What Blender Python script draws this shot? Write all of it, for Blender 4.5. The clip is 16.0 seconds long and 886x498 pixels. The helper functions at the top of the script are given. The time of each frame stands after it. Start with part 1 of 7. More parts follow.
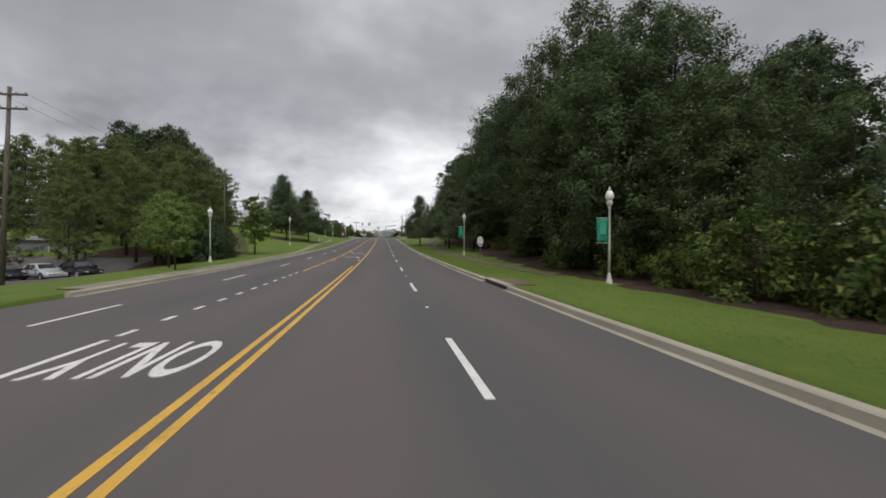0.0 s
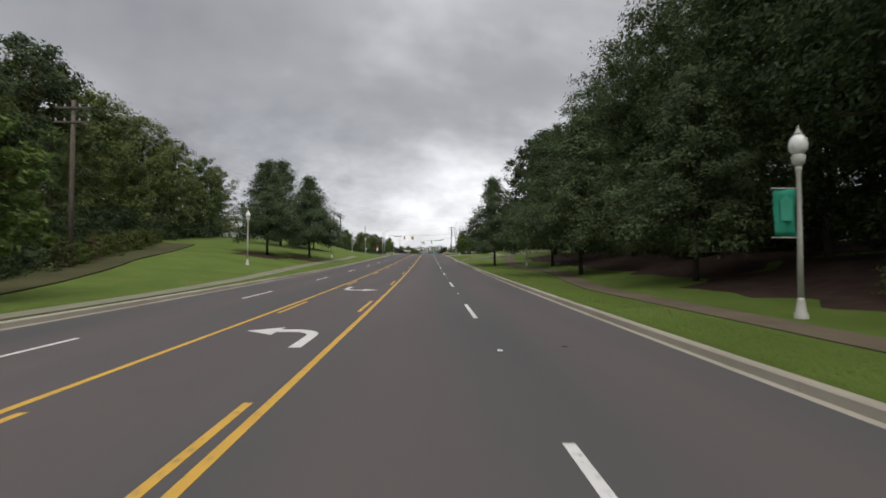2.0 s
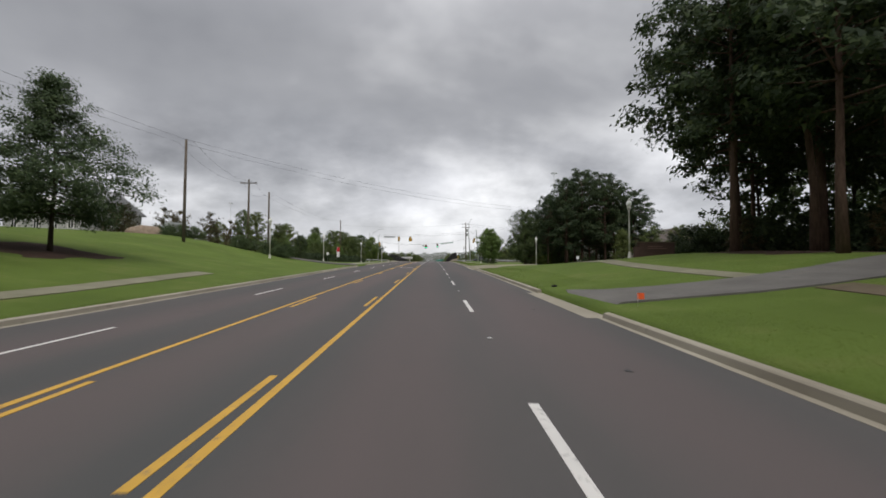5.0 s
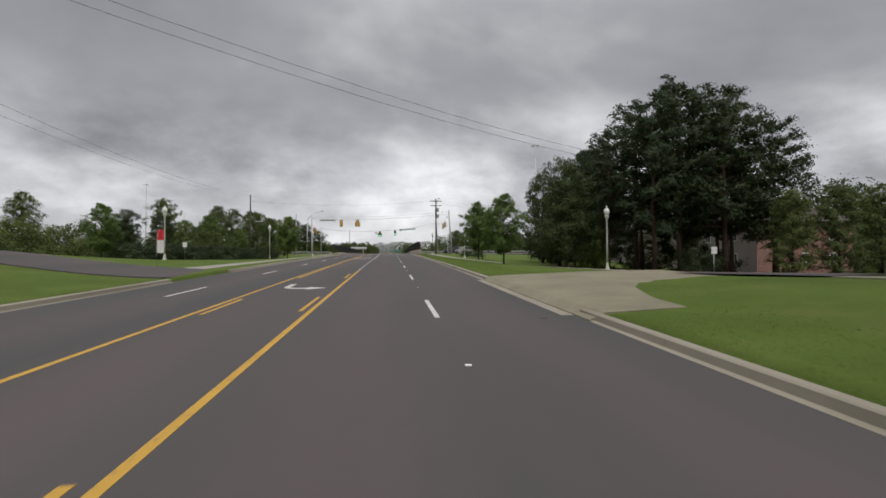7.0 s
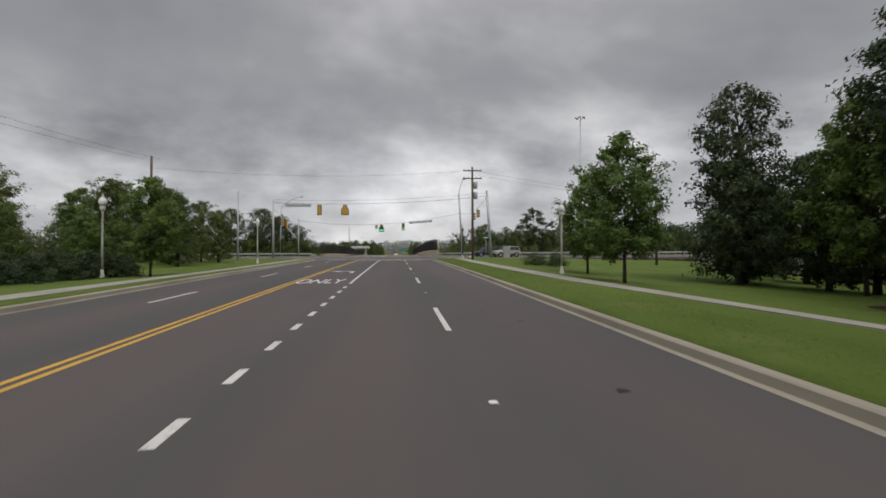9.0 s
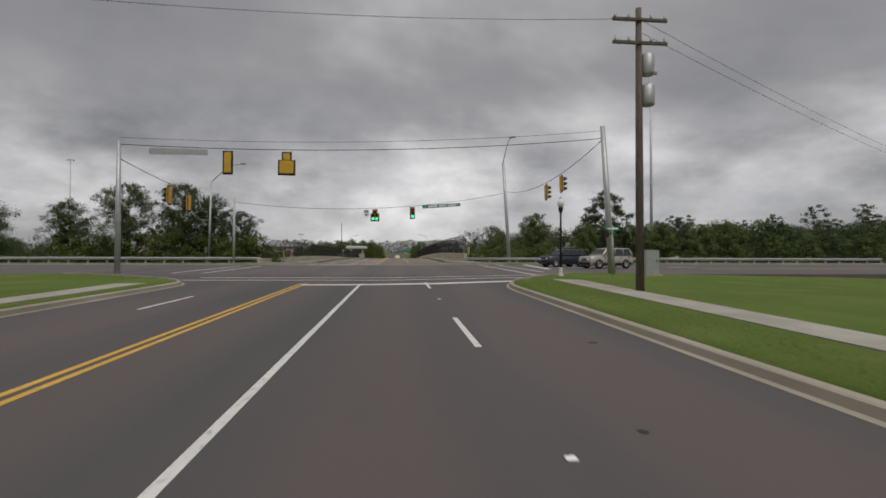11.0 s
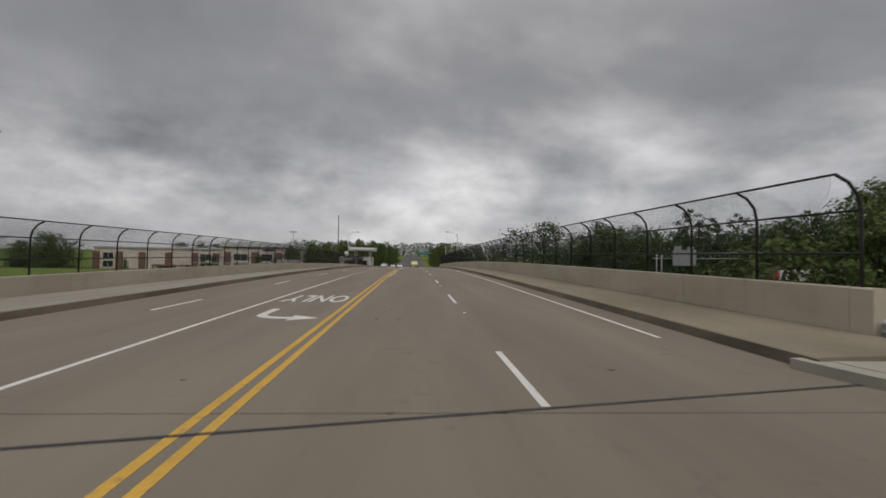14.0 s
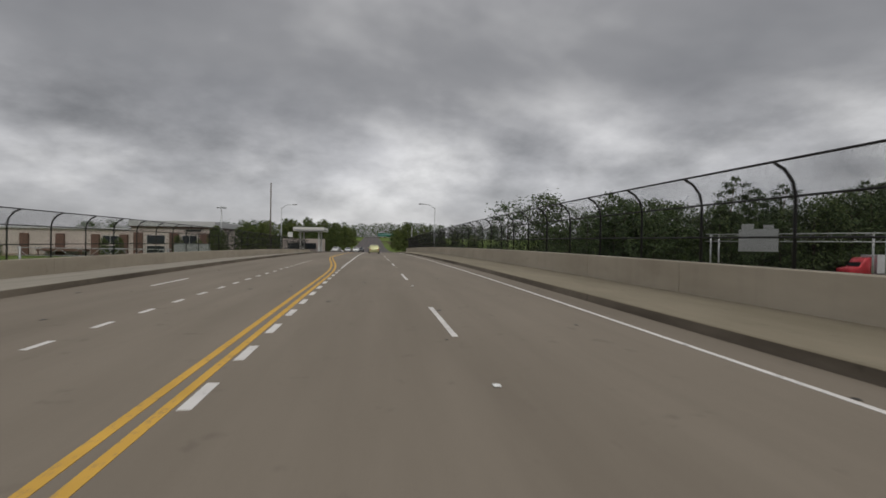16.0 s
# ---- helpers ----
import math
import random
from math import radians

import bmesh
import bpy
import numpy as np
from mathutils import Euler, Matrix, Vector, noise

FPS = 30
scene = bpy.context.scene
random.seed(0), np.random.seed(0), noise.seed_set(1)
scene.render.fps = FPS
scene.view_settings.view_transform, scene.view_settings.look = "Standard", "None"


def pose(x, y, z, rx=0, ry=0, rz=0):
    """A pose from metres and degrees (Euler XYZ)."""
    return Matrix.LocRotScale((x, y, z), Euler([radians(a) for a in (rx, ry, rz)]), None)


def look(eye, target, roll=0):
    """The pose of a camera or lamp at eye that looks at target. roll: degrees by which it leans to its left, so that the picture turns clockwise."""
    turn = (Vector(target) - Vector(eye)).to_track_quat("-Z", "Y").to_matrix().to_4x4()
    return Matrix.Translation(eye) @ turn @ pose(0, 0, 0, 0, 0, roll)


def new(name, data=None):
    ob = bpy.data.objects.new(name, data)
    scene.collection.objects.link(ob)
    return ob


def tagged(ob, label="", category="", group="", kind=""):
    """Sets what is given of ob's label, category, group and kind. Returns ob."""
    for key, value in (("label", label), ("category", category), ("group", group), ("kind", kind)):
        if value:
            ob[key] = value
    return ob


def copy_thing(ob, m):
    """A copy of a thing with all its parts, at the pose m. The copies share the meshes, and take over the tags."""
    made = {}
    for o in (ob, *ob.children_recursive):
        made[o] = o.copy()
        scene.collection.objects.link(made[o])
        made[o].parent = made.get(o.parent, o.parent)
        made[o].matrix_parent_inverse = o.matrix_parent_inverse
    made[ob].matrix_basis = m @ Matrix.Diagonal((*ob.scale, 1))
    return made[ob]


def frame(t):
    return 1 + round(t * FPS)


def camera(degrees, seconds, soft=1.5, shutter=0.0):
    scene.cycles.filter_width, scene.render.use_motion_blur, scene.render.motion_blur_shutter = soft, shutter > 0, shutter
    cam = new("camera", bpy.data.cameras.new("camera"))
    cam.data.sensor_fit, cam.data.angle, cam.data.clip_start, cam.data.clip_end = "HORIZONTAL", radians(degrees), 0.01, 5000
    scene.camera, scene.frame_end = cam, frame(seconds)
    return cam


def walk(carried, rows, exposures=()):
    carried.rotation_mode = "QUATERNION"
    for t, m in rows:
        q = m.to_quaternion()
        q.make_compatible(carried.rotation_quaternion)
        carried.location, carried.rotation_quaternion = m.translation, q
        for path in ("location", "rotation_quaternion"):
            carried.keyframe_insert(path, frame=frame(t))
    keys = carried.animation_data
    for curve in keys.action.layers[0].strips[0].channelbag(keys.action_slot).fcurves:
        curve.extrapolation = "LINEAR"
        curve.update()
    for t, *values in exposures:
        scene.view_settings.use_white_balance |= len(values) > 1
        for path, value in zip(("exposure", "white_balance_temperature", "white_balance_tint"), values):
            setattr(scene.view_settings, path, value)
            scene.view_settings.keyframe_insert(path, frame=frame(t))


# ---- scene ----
# Camera and its drive. x to the right of the lane line, y along the road, heights over the road's profile.
cam = camera(85.7, 16.0, 1.65, 0.1)
EYE = 1.734
SLOPE_Y = [-200, 0, 100, 140, 300, 345, 430, 470, 620, 900, 1100]
SLOPE_G = [0.0, 0.002, 0.034, 0.034, 0.012, -0.004, -0.020, -0.016, 0.03, 0.03, 0.0]
_py = np.arange(-200.0, 3001.0, 1.0)
_pz = np.concatenate([[0.0], np.cumsum(np.interp(_py[:-1] + 0.5, SLOPE_Y, SLOPE_G))])
_pz -= np.interp(0.0, _py, _pz)


def P(y):
    """Height of the road's surface at y."""
    return float(np.interp(y, _py, _pz))


def grade(y):
    return math.degrees(math.atan(float(np.interp(y, SLOPE_Y, SLOPE_G))))


# seconds, y, x, yaw, pitch over the road, roll
DRIVE = [
    (0.0, 0.00, -1.20, -7.15, -0.45, -0.20),
    (0.3, 6.60, -1.20, -7.04, -0.42, 0.00),
    (0.5, 10.50, -1.20, -6.20, 0.05, 0.00),
    (0.8, 15.70, -1.22, -4.72, 0.55, -0.30),
    (1.0, 20.20, -1.24, -3.70, 0.80, -0.20),
    (1.5, 30.60, -1.27, -2.54, 1.00, 0.00),
    (2.0, 40.90, -1.30, -1.74, 0.82, -0.15),
    (2.5, 51.00, -1.34, -4.33, 1.02, -0.25),
    (3.0, 61.30, -1.36, -5.06, 1.09, -0.10),
    (3.5, 71.20, -1.33, -5.43, 1.01, 0.35),
    (4.0, 81.30, -1.30, -4.20, 0.68, 0.17),
    (4.5, 90.70, -1.23, -2.78, 1.27, -0.15),
    (5.0, 100.70, -1.16, -1.16, 0.54, -0.20),
    (7.5, 150.20, -1.06, -6.91, -0.68, 0.40),
    (8.0, 159.90, -1.02, -5.72, -0.43, 0.30),
    (8.5, 169.10, -1.03, -5.49, -0.31, 0.25),
    (9.0, 178.50, -1.05, -5.59, -0.57, 0.30),
    (9.5, 188.20, -1.06, -4.69, -1.24, 0.30),
    (12.0, 235.04, -1.64, -6.79, 0.36, -0.47),
    (12.5, 244.45, -1.65, -7.28, -0.09, -0.57),
    (13.0, 253.45, -1.61, -6.71, -0.48, -0.76),
    (13.5, 261.85, -1.53, -3.62, -0.01, -0.93),
    (14.0, 270.15, -1.54, -3.59, 0.59, -1.03),
    (14.5, 278.70, -1.60, -4.30, 0.43, -1.00),
    (15.0, 287.20, -1.58, -7.15, -0.89, -1.00),
    (15.5, 295.25, -1.50, -7.75, -0.95, -0.95),
    (16.0, 303.20, -1.46, -8.37, -1.27, -0.92),
]
walk(cam, [(t, pose(x, y, P(y) + EYE, 90 + pit + grade(y), roll, yaw)) for t, y, x, yaw, pit, roll in DRIVE],
     [(0, 0.42, 6500, 9.5), (5, 0.36, 6510, 9.6), (9, 0.11, 6600, 10), (12, -0.02, 6720, 10.4), (16, -0.10, 6600, 9.4)])

# ---- world and light ----
world = bpy.data.worlds.new("overcast_sky")
scene.world = world
world.use_nodes = True
wt = world.node_tree
wn, wl = wt.nodes, wt.links
wn.clear()




def wmath(op, a, b=None, clamp=False):
    n = wn.new("ShaderNodeMath")
    n.operation, n.use_clamp = op, clamp
    for i, v in enumerate((a, b)):
        if v is None:
            continue
        if isinstance(v, (int, float)):
            n.inputs[i].default_value = v
        else:
            wl.new(v, n.inputs[i])
    return n.outputs[0]


w_out = wn.new("ShaderNodeOutputWorld")
w_bg = wn.new("ShaderNodeBackground")
w_co = wn.new("ShaderNodeTexCoord")
w_sep = wn.new("ShaderNodeSeparateXYZ")
wl.new(w_co.outputs["Generated"], w_sep.inputs[0])
up = wmath("MAXIMUM", w_sep.outputs[2], 0.0)
den = wmath("ADD", up, 0.42)
w_cmb = wn.new("ShaderNodeCombineXYZ")
wl.new(wmath("DIVIDE", w_sep.outputs[0], den), w_cmb.inputs[0])
wl.new(wmath("DIVIDE", w_sep.outputs[1], den), w_cmb.inputs[1])
big = wn.new("ShaderNodeTexNoise")
big.inputs["Scale"].default_value, big.inputs["Detail"].default_value, big.inputs["Roughness"].default_value = 0.75, 5, 0.52
big.inputs["Distortion"].default_value = 0.3
wl.new(w_cmb.outputs[0], big.inputs["Vector"])
small = wn.new("ShaderNodeTexNoise")
small.inputs["Scale"].default_value, small.inputs["Detail"].default_value = 3.2, 6
wl.new(w_cmb.outputs[0], small.inputs["Vector"])
cover = wmath("ADD", wmath("MULTIPLY", big.outputs[0], 0.84), wmath("MULTIPLY", small.outputs[0], 0.16))
ramp = wn.new("ShaderNodeValToRGB")
ramp.color_ramp.elements[0].position, ramp.color_ramp.elements[0].color = 0.36, (0.175, 0.178, 0.192, 1)
ramp.color_ramp.elements[1].position, ramp.color_ramp.elements[1].color = 0.64, (0.56, 0.56, 0.57, 1)
mid = ramp.color_ramp.elements.new(0.5)
mid.color = (0.285, 0.286, 0.30, 1)
wl.new(cover, ramp.inputs[0])
# an overcast sky is brightest overhead, with a pale band low down
low = wn.new("ShaderNodeMapRange")
low.inputs[1].default_value, low.inputs[2].default_value, low.inputs[3].default_value, low.inputs[4].default_value = 0.02, 0.28, 1.6, 1.0
wl.new(up, low.inputs[0])
high = wn.new("ShaderNodeMapRange")
high.inputs[1].default_value, high.inputs[2].default_value, high.inputs[3].default_value, high.inputs[4].default_value = 0.42, 0.95, 1.0, 2.6
wl.new(up, high.inputs[0])
brk = wn.new("ShaderNodeTexNoise")
brk.inputs["Scale"].default_value, brk.inputs["Detail"].default_value, brk.inputs["Roughness"].default_value = 3.6, 6, 0.58
w_str = wn.new("ShaderNodeVectorMath")
w_str.operation = "MULTIPLY"
w_str.inputs[1].default_value = (1.0, 1.0, 2.0)
wl.new(w_co.outputs["Generated"], w_str.inputs[0])
wl.new(w_str.outputs[0], brk.inputs["Vector"])
band_in, band_out = wn.new("ShaderNodeMapRange"), wn.new("ShaderNodeMapRange")
for n, (a, b, c, d) in ((band_in, (0.01, 0.09, 0.0, 1.0)), (band_out, (0.15, 0.33, 1.0, 0.0))):
    n.inputs[1].default_value, n.inputs[2].default_value, n.inputs[3].default_value, n.inputs[4].default_value = a, b, c, d
    wl.new(up, n.inputs[0])
breaks = wmath("MULTIPLY", wmath("SUBTRACT", brk.outputs[0], 0.46), 3.6)
breaks = wmath("MULTIPLY", breaks, wmath("MULTIPLY", band_in.outputs[0], band_out.outputs[0]))
gain = wmath("MULTIPLY", wmath("ADD", low.outputs[0], breaks), high.outputs[0])
w_mul = wn.new("ShaderNodeVectorMath")
w_mul.operation = "SCALE"
wl.new(ramp.outputs[0], w_mul.inputs[0])
wl.new(gain, w_mul.inputs["Scale"])
sky = wn.new("ShaderNodeTexSky")
sky.sky_type, sky.sun_disc = "NISHITA", False
sky.sun_elevation, sky.sun_rotation = radians(58), radians(200)
w_add = wn.new("ShaderNodeMix")
w_add.data_type, w_add.blend_type = "RGBA", "ADD"
w_add.inputs[0].default_value = 0.006
wl.new(w_mul.outputs[0], w_add.inputs[6])
wl.new(sky.outputs[0], w_add.inputs[7])
wl.new(w_add.outputs[2], w_bg.inputs[0])
w_bg.inputs[1].default_value = 1.0
wl.new(w_bg.outputs[0], w_out.inputs[0])

sun_data = bpy.data.lights.new("sun", "SUN")
sun_data.energy, sun_data.angle, sun_data.color = 1.3, radians(35), (1.0, 0.97, 0.93)
sun = new("sun", sun_data)
sun.matrix_world = look((20, -60, 120), (0, 20, 0))

# ---- materials ----


class Mat:
    """A node material under construction."""

    def __init__(self, name, rough=0.8, metal=0.0, spec=0.3):
        self.m = bpy.data.materials.new(name)
        self.m.use_nodes = True
        self.t = self.m.node_tree
        self.b = self.t.nodes["Principled BSDF"]
        self.b.inputs["Roughness"].default_value = rough
        self.b.inputs["Metallic"].default_value = metal
        self.b.inputs["Specular IOR Level"].default_value = spec
        self.co = self.t.nodes.new("ShaderNodeTexCoord").outputs["Object"]

    def link(self, a, b):
        self.t.links.new(a, b)

    def noise(self, scale, detail=4, rough=0.55, stretch=None):
        n = self.t.nodes.new("ShaderNodeTexNoise")
        n.inputs["Scale"].default_value, n.inputs["Detail"].default_value, n.inputs["Roughness"].default_value = scale, detail, rough
        src = self.co
        if stretch:
            mp = self.t.nodes.new("ShaderNodeMapping")
            mp.inputs["Scale"].default_value = stretch
            self.link(src, mp.inputs[0])
            src = mp.outputs[0]
        self.link(src, n.inputs["Vector"])
        return n.outputs[0]

    def ramp(self, fac, *stops):
        r = self.t.nodes.new("ShaderNodeValToRGB")
        while len(r.color_ramp.elements) < len(stops):
            r.color_ramp.elements.new(0.5)
        for e, (p, c) in zip(r.color_ramp.elements, stops):
            e.position, e.color = p, (*c, 1)
        self.link(fac, r.inputs[0])
        return r.outputs[0]

    def mix(self, fac, a, b, kind="MIX"):
        n = self.t.nodes.new("ShaderNodeMix")
        n.data_type, n.blend_type = "RGBA", kind
        for i, v in ((0, fac), (6, a), (7, b)):
            if isinstance(v, (int, float)):
                n.inputs[i].default_value = v
            elif isinstance(v, tuple):
                n.inputs[i].default_value = (*v, 1)
            else:
                self.link(v, n.inputs[i])
        return n.outputs[2]

    def span(self, fac, lo, hi, a=0.0, b=1.0):
        n = self.t.nodes.new("ShaderNodeMapRange")
        for i, v in enumerate((lo, hi, a, b)):
            n.inputs[i + 1].default_value = v
        self.link(fac, n.inputs[0])
        return n.outputs[0]

    def random(self, what="object"):
        if what == "island":
            return self.t.nodes.new("ShaderNodeNewGeometry").outputs["Random Per Island"]
        return self.t.nodes.new("ShaderNodeObjectInfo").outputs["Random"]

    def bump(self, fac, strength, distance=0.02):
        n = self.t.nodes.new("ShaderNodeBump")
        n.inputs["Strength"].default_value, n.inputs["Distance"].default_value = strength, distance
        self.link(fac, n.inputs["Height"])
        self.link(n.outputs[0], self.b.inputs["Normal"])

    def colour(self, c):
        if isinstance(c, tuple):
            self.b.inputs["Base Color"].default_value = (*c, 1)
        else:
            self.link(c, self.b.inputs["Base Color"])
        return self


def plain(name, c, rough=0.7, metal=0.0, spec=0.3, vary=0.12, scale=3.0):
    """A painted or plain surface with faint dirt."""
    m = Mat(name, rough, metal, spec)
    n = m.noise(scale, 5, 0.6)
    dark = tuple(v * (1 - vary) for v in c)
    lite = tuple(min(1, v * (1 + vary * 0.6)) for v in c)
    m.colour(m.ramp(n, (0.3, dark), (0.7, lite)))
    m.bump(m.noise(60, 3), 0.06, 0.004)
    return m.m


def asphalt(name="asphalt", worn=1.0):
    m = Mat(name, 0.82, 0, 0.25)
    patch = m.noise(0.35, 4, 0.55, (1.0, 0.12, 1.0))
    tone = lambda *c: tuple(v * worn for v in c)
    base = m.ramp(patch, (0.34, tone(0.066, 0.066, 0.065)), (0.52, tone(0.080, 0.074, 0.072)), (0.68, tone(0.098, 0.083, 0.082)))
    # grey wheel-worn strips between purplish ones
    sep = m.t.nodes.new("ShaderNodeSeparateXYZ")
    m.link(m.co, sep.inputs[0])
    wav = m.t.nodes.new("ShaderNodeMath")
    wav.operation = "SINE"
    mul = m.t.nodes.new("ShaderNodeMath")
    mul.operation = "MULTIPLY_ADD"
    m.link(sep.outputs[0], mul.inputs[0])
    mul.inputs[1].default_value, mul.inputs[2].default_value = 1.85, 4.7
    m.link(mul.outputs[0], wav.inputs[0])
    strip = m.span(wav.outputs[0], -0.7, 0.9)
    base = m.mix(m.mix(strip, (0, 0, 0), (0.5, 0.5, 0.5)), base, tone(0.106, 0.083, 0.081))
    grain = m.noise(240, 3, 0.7)
    c = m.mix(0.5, base, m.ramp(grain, (0.3, (0.35, 0.35, 0.35)), (0.7, (0.68, 0.67, 0.66))), "OVERLAY")
    stain = m.span(m.noise(0.9, 3, 0.5), 0.62, 0.74)
    c = m.mix(m.mix(stain, (0, 0, 0), (0.28, 0.28, 0.28)), c, (0.07, 0.069, 0.068))
    m.colour(c)
    m.bump(grain, 0.25, 0.006)
    return m.m


def concrete(name, a, b, streak=(1.0, 0.1, 1.0), rough=0.85, vert=0.0):
    m = Mat(name, rough, 0, 0.25)
    c = m.ramp(m.noise(0.6, 6, 0.6, streak), (0.3, a), (0.7, b))
    spots = m.span(m.noise(2.2, 4, 0.6), 0.63, 0.72)
    c = m.mix(m.mix(spots, (0, 0, 0), (0.35, 0.35, 0.35)), c, tuple(v * 0.6 for v in a))
    grain = m.noise(130, 3, 0.7)
    c = m.mix(0.3, c, m.ramp(grain, (0.3, (0.38, 0.38, 0.38)), (0.7, (0.62, 0.62, 0.62))), "OVERLAY")
    if vert:
        runs = m.span(m.noise(1.4, 4, 0.6, (1.0, 1.0, 0.08)), 0.5, 0.72)
        c = m.mix(m.mix(runs, (0, 0, 0), (vert, vert, vert)), c, tuple(v * 0.5 for v in a))
    m.colour(c)
    m.bump(grain, 0.2, 0.006)
    return m.m


def road_paint(name, c):
    m = Mat(name, 0.7, 0, 0.3)
    worn = m.span(m.noise(9, 5, 0.7), 0.56, 0.70)
    m.colour(m.mix(m.mix(worn, (0, 0, 0), (0.75, 0.75, 0.75)), m.ramp(m.noise(1.2, 3), (0.3, tuple(v * 0.85 for v in c)), (0.7, c)), (0.12, 0.112, 0.11)))
    m.bump(m.noise(150, 3), 0.15, 0.004)
    return m.m


def lawn(name, a, b, dry):
    m = Mat(name, 0.9, 0, 0.15)
    c = m.ramp(m.noise(0.25, 5, 0.6), (0.32, a), (0.68, b))
    c = m.mix(m.mix(m.span(m.noise(0.5, 4, 0.6), 0.54, 0.72), (0, 0, 0), (0.6, 0.6, 0.6)), c, dry)
    blade = m.noise(55, 4, 0.75)
    c = m.mix(0.55, c, m.ramp(blade, (0.3, (0.3, 0.3, 0.3)), (0.7, (0.7, 0.7, 0.7))), "OVERLAY")
    m.colour(c)
    m.bump(blade, 0.6, 0.05)
    return m.m


def litter():
    m = Mat("leaf_litter", 0.95, 0, 0.1)
    c = m.ramp(m.noise(1.1, 5, 0.65), (0.3, (0.034, 0.023, 0.018)), (0.55, (0.062, 0.038, 0.030)), (0.75, (0.055, 0.055, 0.028)))
    g = m.noise(26, 5, 0.75)
    m.colour(m.mix(0.6, c, m.ramp(g, (0.3, (0.3, 0.3, 0.3)), (0.7, (0.7, 0.7, 0.7))), "OVERLAY"))
    m.bump(g, 0.8, 0.06)
    return m.m


def foliage(name, dark, lite, tip):
    m = Mat(name, 0.6, 0, 0.22)
    c = m.ramp(m.random("island"), (0.0, dark), (0.65, lite), (1.0, tip))
    c = m.mix(0.55, c, m.ramp(m.noise(0.45, 3), (0.3, (0.33, 0.36, 0.33)), (0.7, (0.66, 0.64, 0.52))), "OVERLAY")
    c = m.mix(0.55, c, m.ramp(m.random(), (0.0, (0.38, 0.43, 0.40)), (1.0, (0.64, 0.58, 0.46))), "OVERLAY")
    m.colour(c)
    # light shining through the blades
    t = m.t.nodes.new("ShaderNodeBsdfTranslucent")
    x = m.t.nodes.new("ShaderNodeMixShader")
    x.inputs[0].default_value = 0.38
    m.link(c, t.inputs[0])
    m.link(m.b.outputs[0], x.inputs[1])
    m.link(t.outputs[0], x.inputs[2])
    m.link(x.outputs[0], m.t.nodes["Material Output"].inputs[0])
    return m.m


def bark(name, a, b):
    m = Mat(name, 0.95, 0, 0.1)
    n = m.noise(7, 5, 0.7, (1, 1, 0.2))
    m.colour(m.ramp(n, (0.3, a), (0.7, b)))
    m.bump(n, 0.7, 0.03)
    return m.m


def brick_wall():
    m = Mat("brick", 0.9, 0, 0.2)
    t = m.t.nodes.new("ShaderNodeTexBrick")
    mp = m.t.nodes.new("ShaderNodeMapping")
    mp.inputs["Rotation"].default_value = (radians(90), 0, radians(90))
    m.link(m.co, mp.inputs[0])
    m.link(mp.outputs[0], t.inputs["Vector"])
    t.inputs["Color1"].default_value, t.inputs["Color2"].default_value = (0.19, 0.085, 0.066, 1), (0.26, 0.12, 0.092, 1)
    t.inputs["Mortar"].default_value = (0.35, 0.31, 0.28, 1)
    t.inputs["Scale"].default_value = 4.2
    m.colour(t.outputs[0])
    return m.m


def glass(name, c=(0.03, 0.035, 0.04)):
    m = Mat(name, 0.06, 0, 0.5)
    m.colour(c)
    return m.m


def glow(name, c, power):
    m = Mat(name, 0.3)
    m.colour(c)
    m.b.inputs["Emission Color"].default_value = (*c, 1)
    m.b.inputs["Emission Strength"].default_value = power
    return m.m


M_ASPHALT = asphalt()
M_OLDASPHALT = asphalt("bleached_asphalt", 1.22)
M_DECK = concrete("deck_concrete", (0.150, 0.127, 0.098), (0.202, 0.173, 0.136))
M_CURB = concrete("curb_concrete", (0.22, 0.195, 0.15), (0.34, 0.31, 0.25), (1, 0.4, 1))
M_WALK = concrete("walk_concrete", (0.24, 0.23, 0.19), (0.36, 0.34, 0.29), (1, 1, 1))
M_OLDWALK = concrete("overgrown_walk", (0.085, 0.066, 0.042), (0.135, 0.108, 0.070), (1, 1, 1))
M_APRON = concrete("apron_concrete", (0.19, 0.172, 0.118), (0.265, 0.24, 0.172), (1, 1, 1))
M_DRIVE = concrete("weathered_driveway", (0.098, 0.092, 0.084), (0.142, 0.134, 0.122), (1, 1, 1))
M_DIMWALK = concrete("weathered_walk", (0.15, 0.145, 0.095), (0.225, 0.21, 0.15), (1, 1, 1))
M_WALL = concrete("barrier_concrete", (0.36, 0.315, 0.245), (0.47, 0.418, 0.335), (1, 0.3, 1), 0.85, 0.14)
M_WHITE = road_paint("white_road_paint", (0.62, 0.60, 0.57))
M_YELLOW = road_paint("yellow_road_paint", (0.56, 0.33, 0.055))
M_LAWN = lawn("lawn_grass", (0.078, 0.116, 0.020), (0.110, 0.158, 0.030), (0.142, 0.152, 0.048))
M_BLADE = foliage("grass_blade", (0.100, 0.150, 0.028), (0.135, 0.185, 0.038), (0.175, 0.21, 0.06))
M_LITTER = litter()
M_LEAF_OAK = foliage("oak_leaf", (0.036, 0.060, 0.026), (0.064, 0.094, 0.040), (0.108, 0.142, 0.060))
M_LEAF_STREET = foliage("street_oak_leaf", (0.050, 0.076, 0.040), (0.082, 0.114, 0.058), (0.120, 0.156, 0.078))
M_LEAF_MIX = foliage("mixed_leaf", (0.062, 0.092, 0.034), (0.112, 0.146, 0.052), (0.172, 0.192, 0.072))
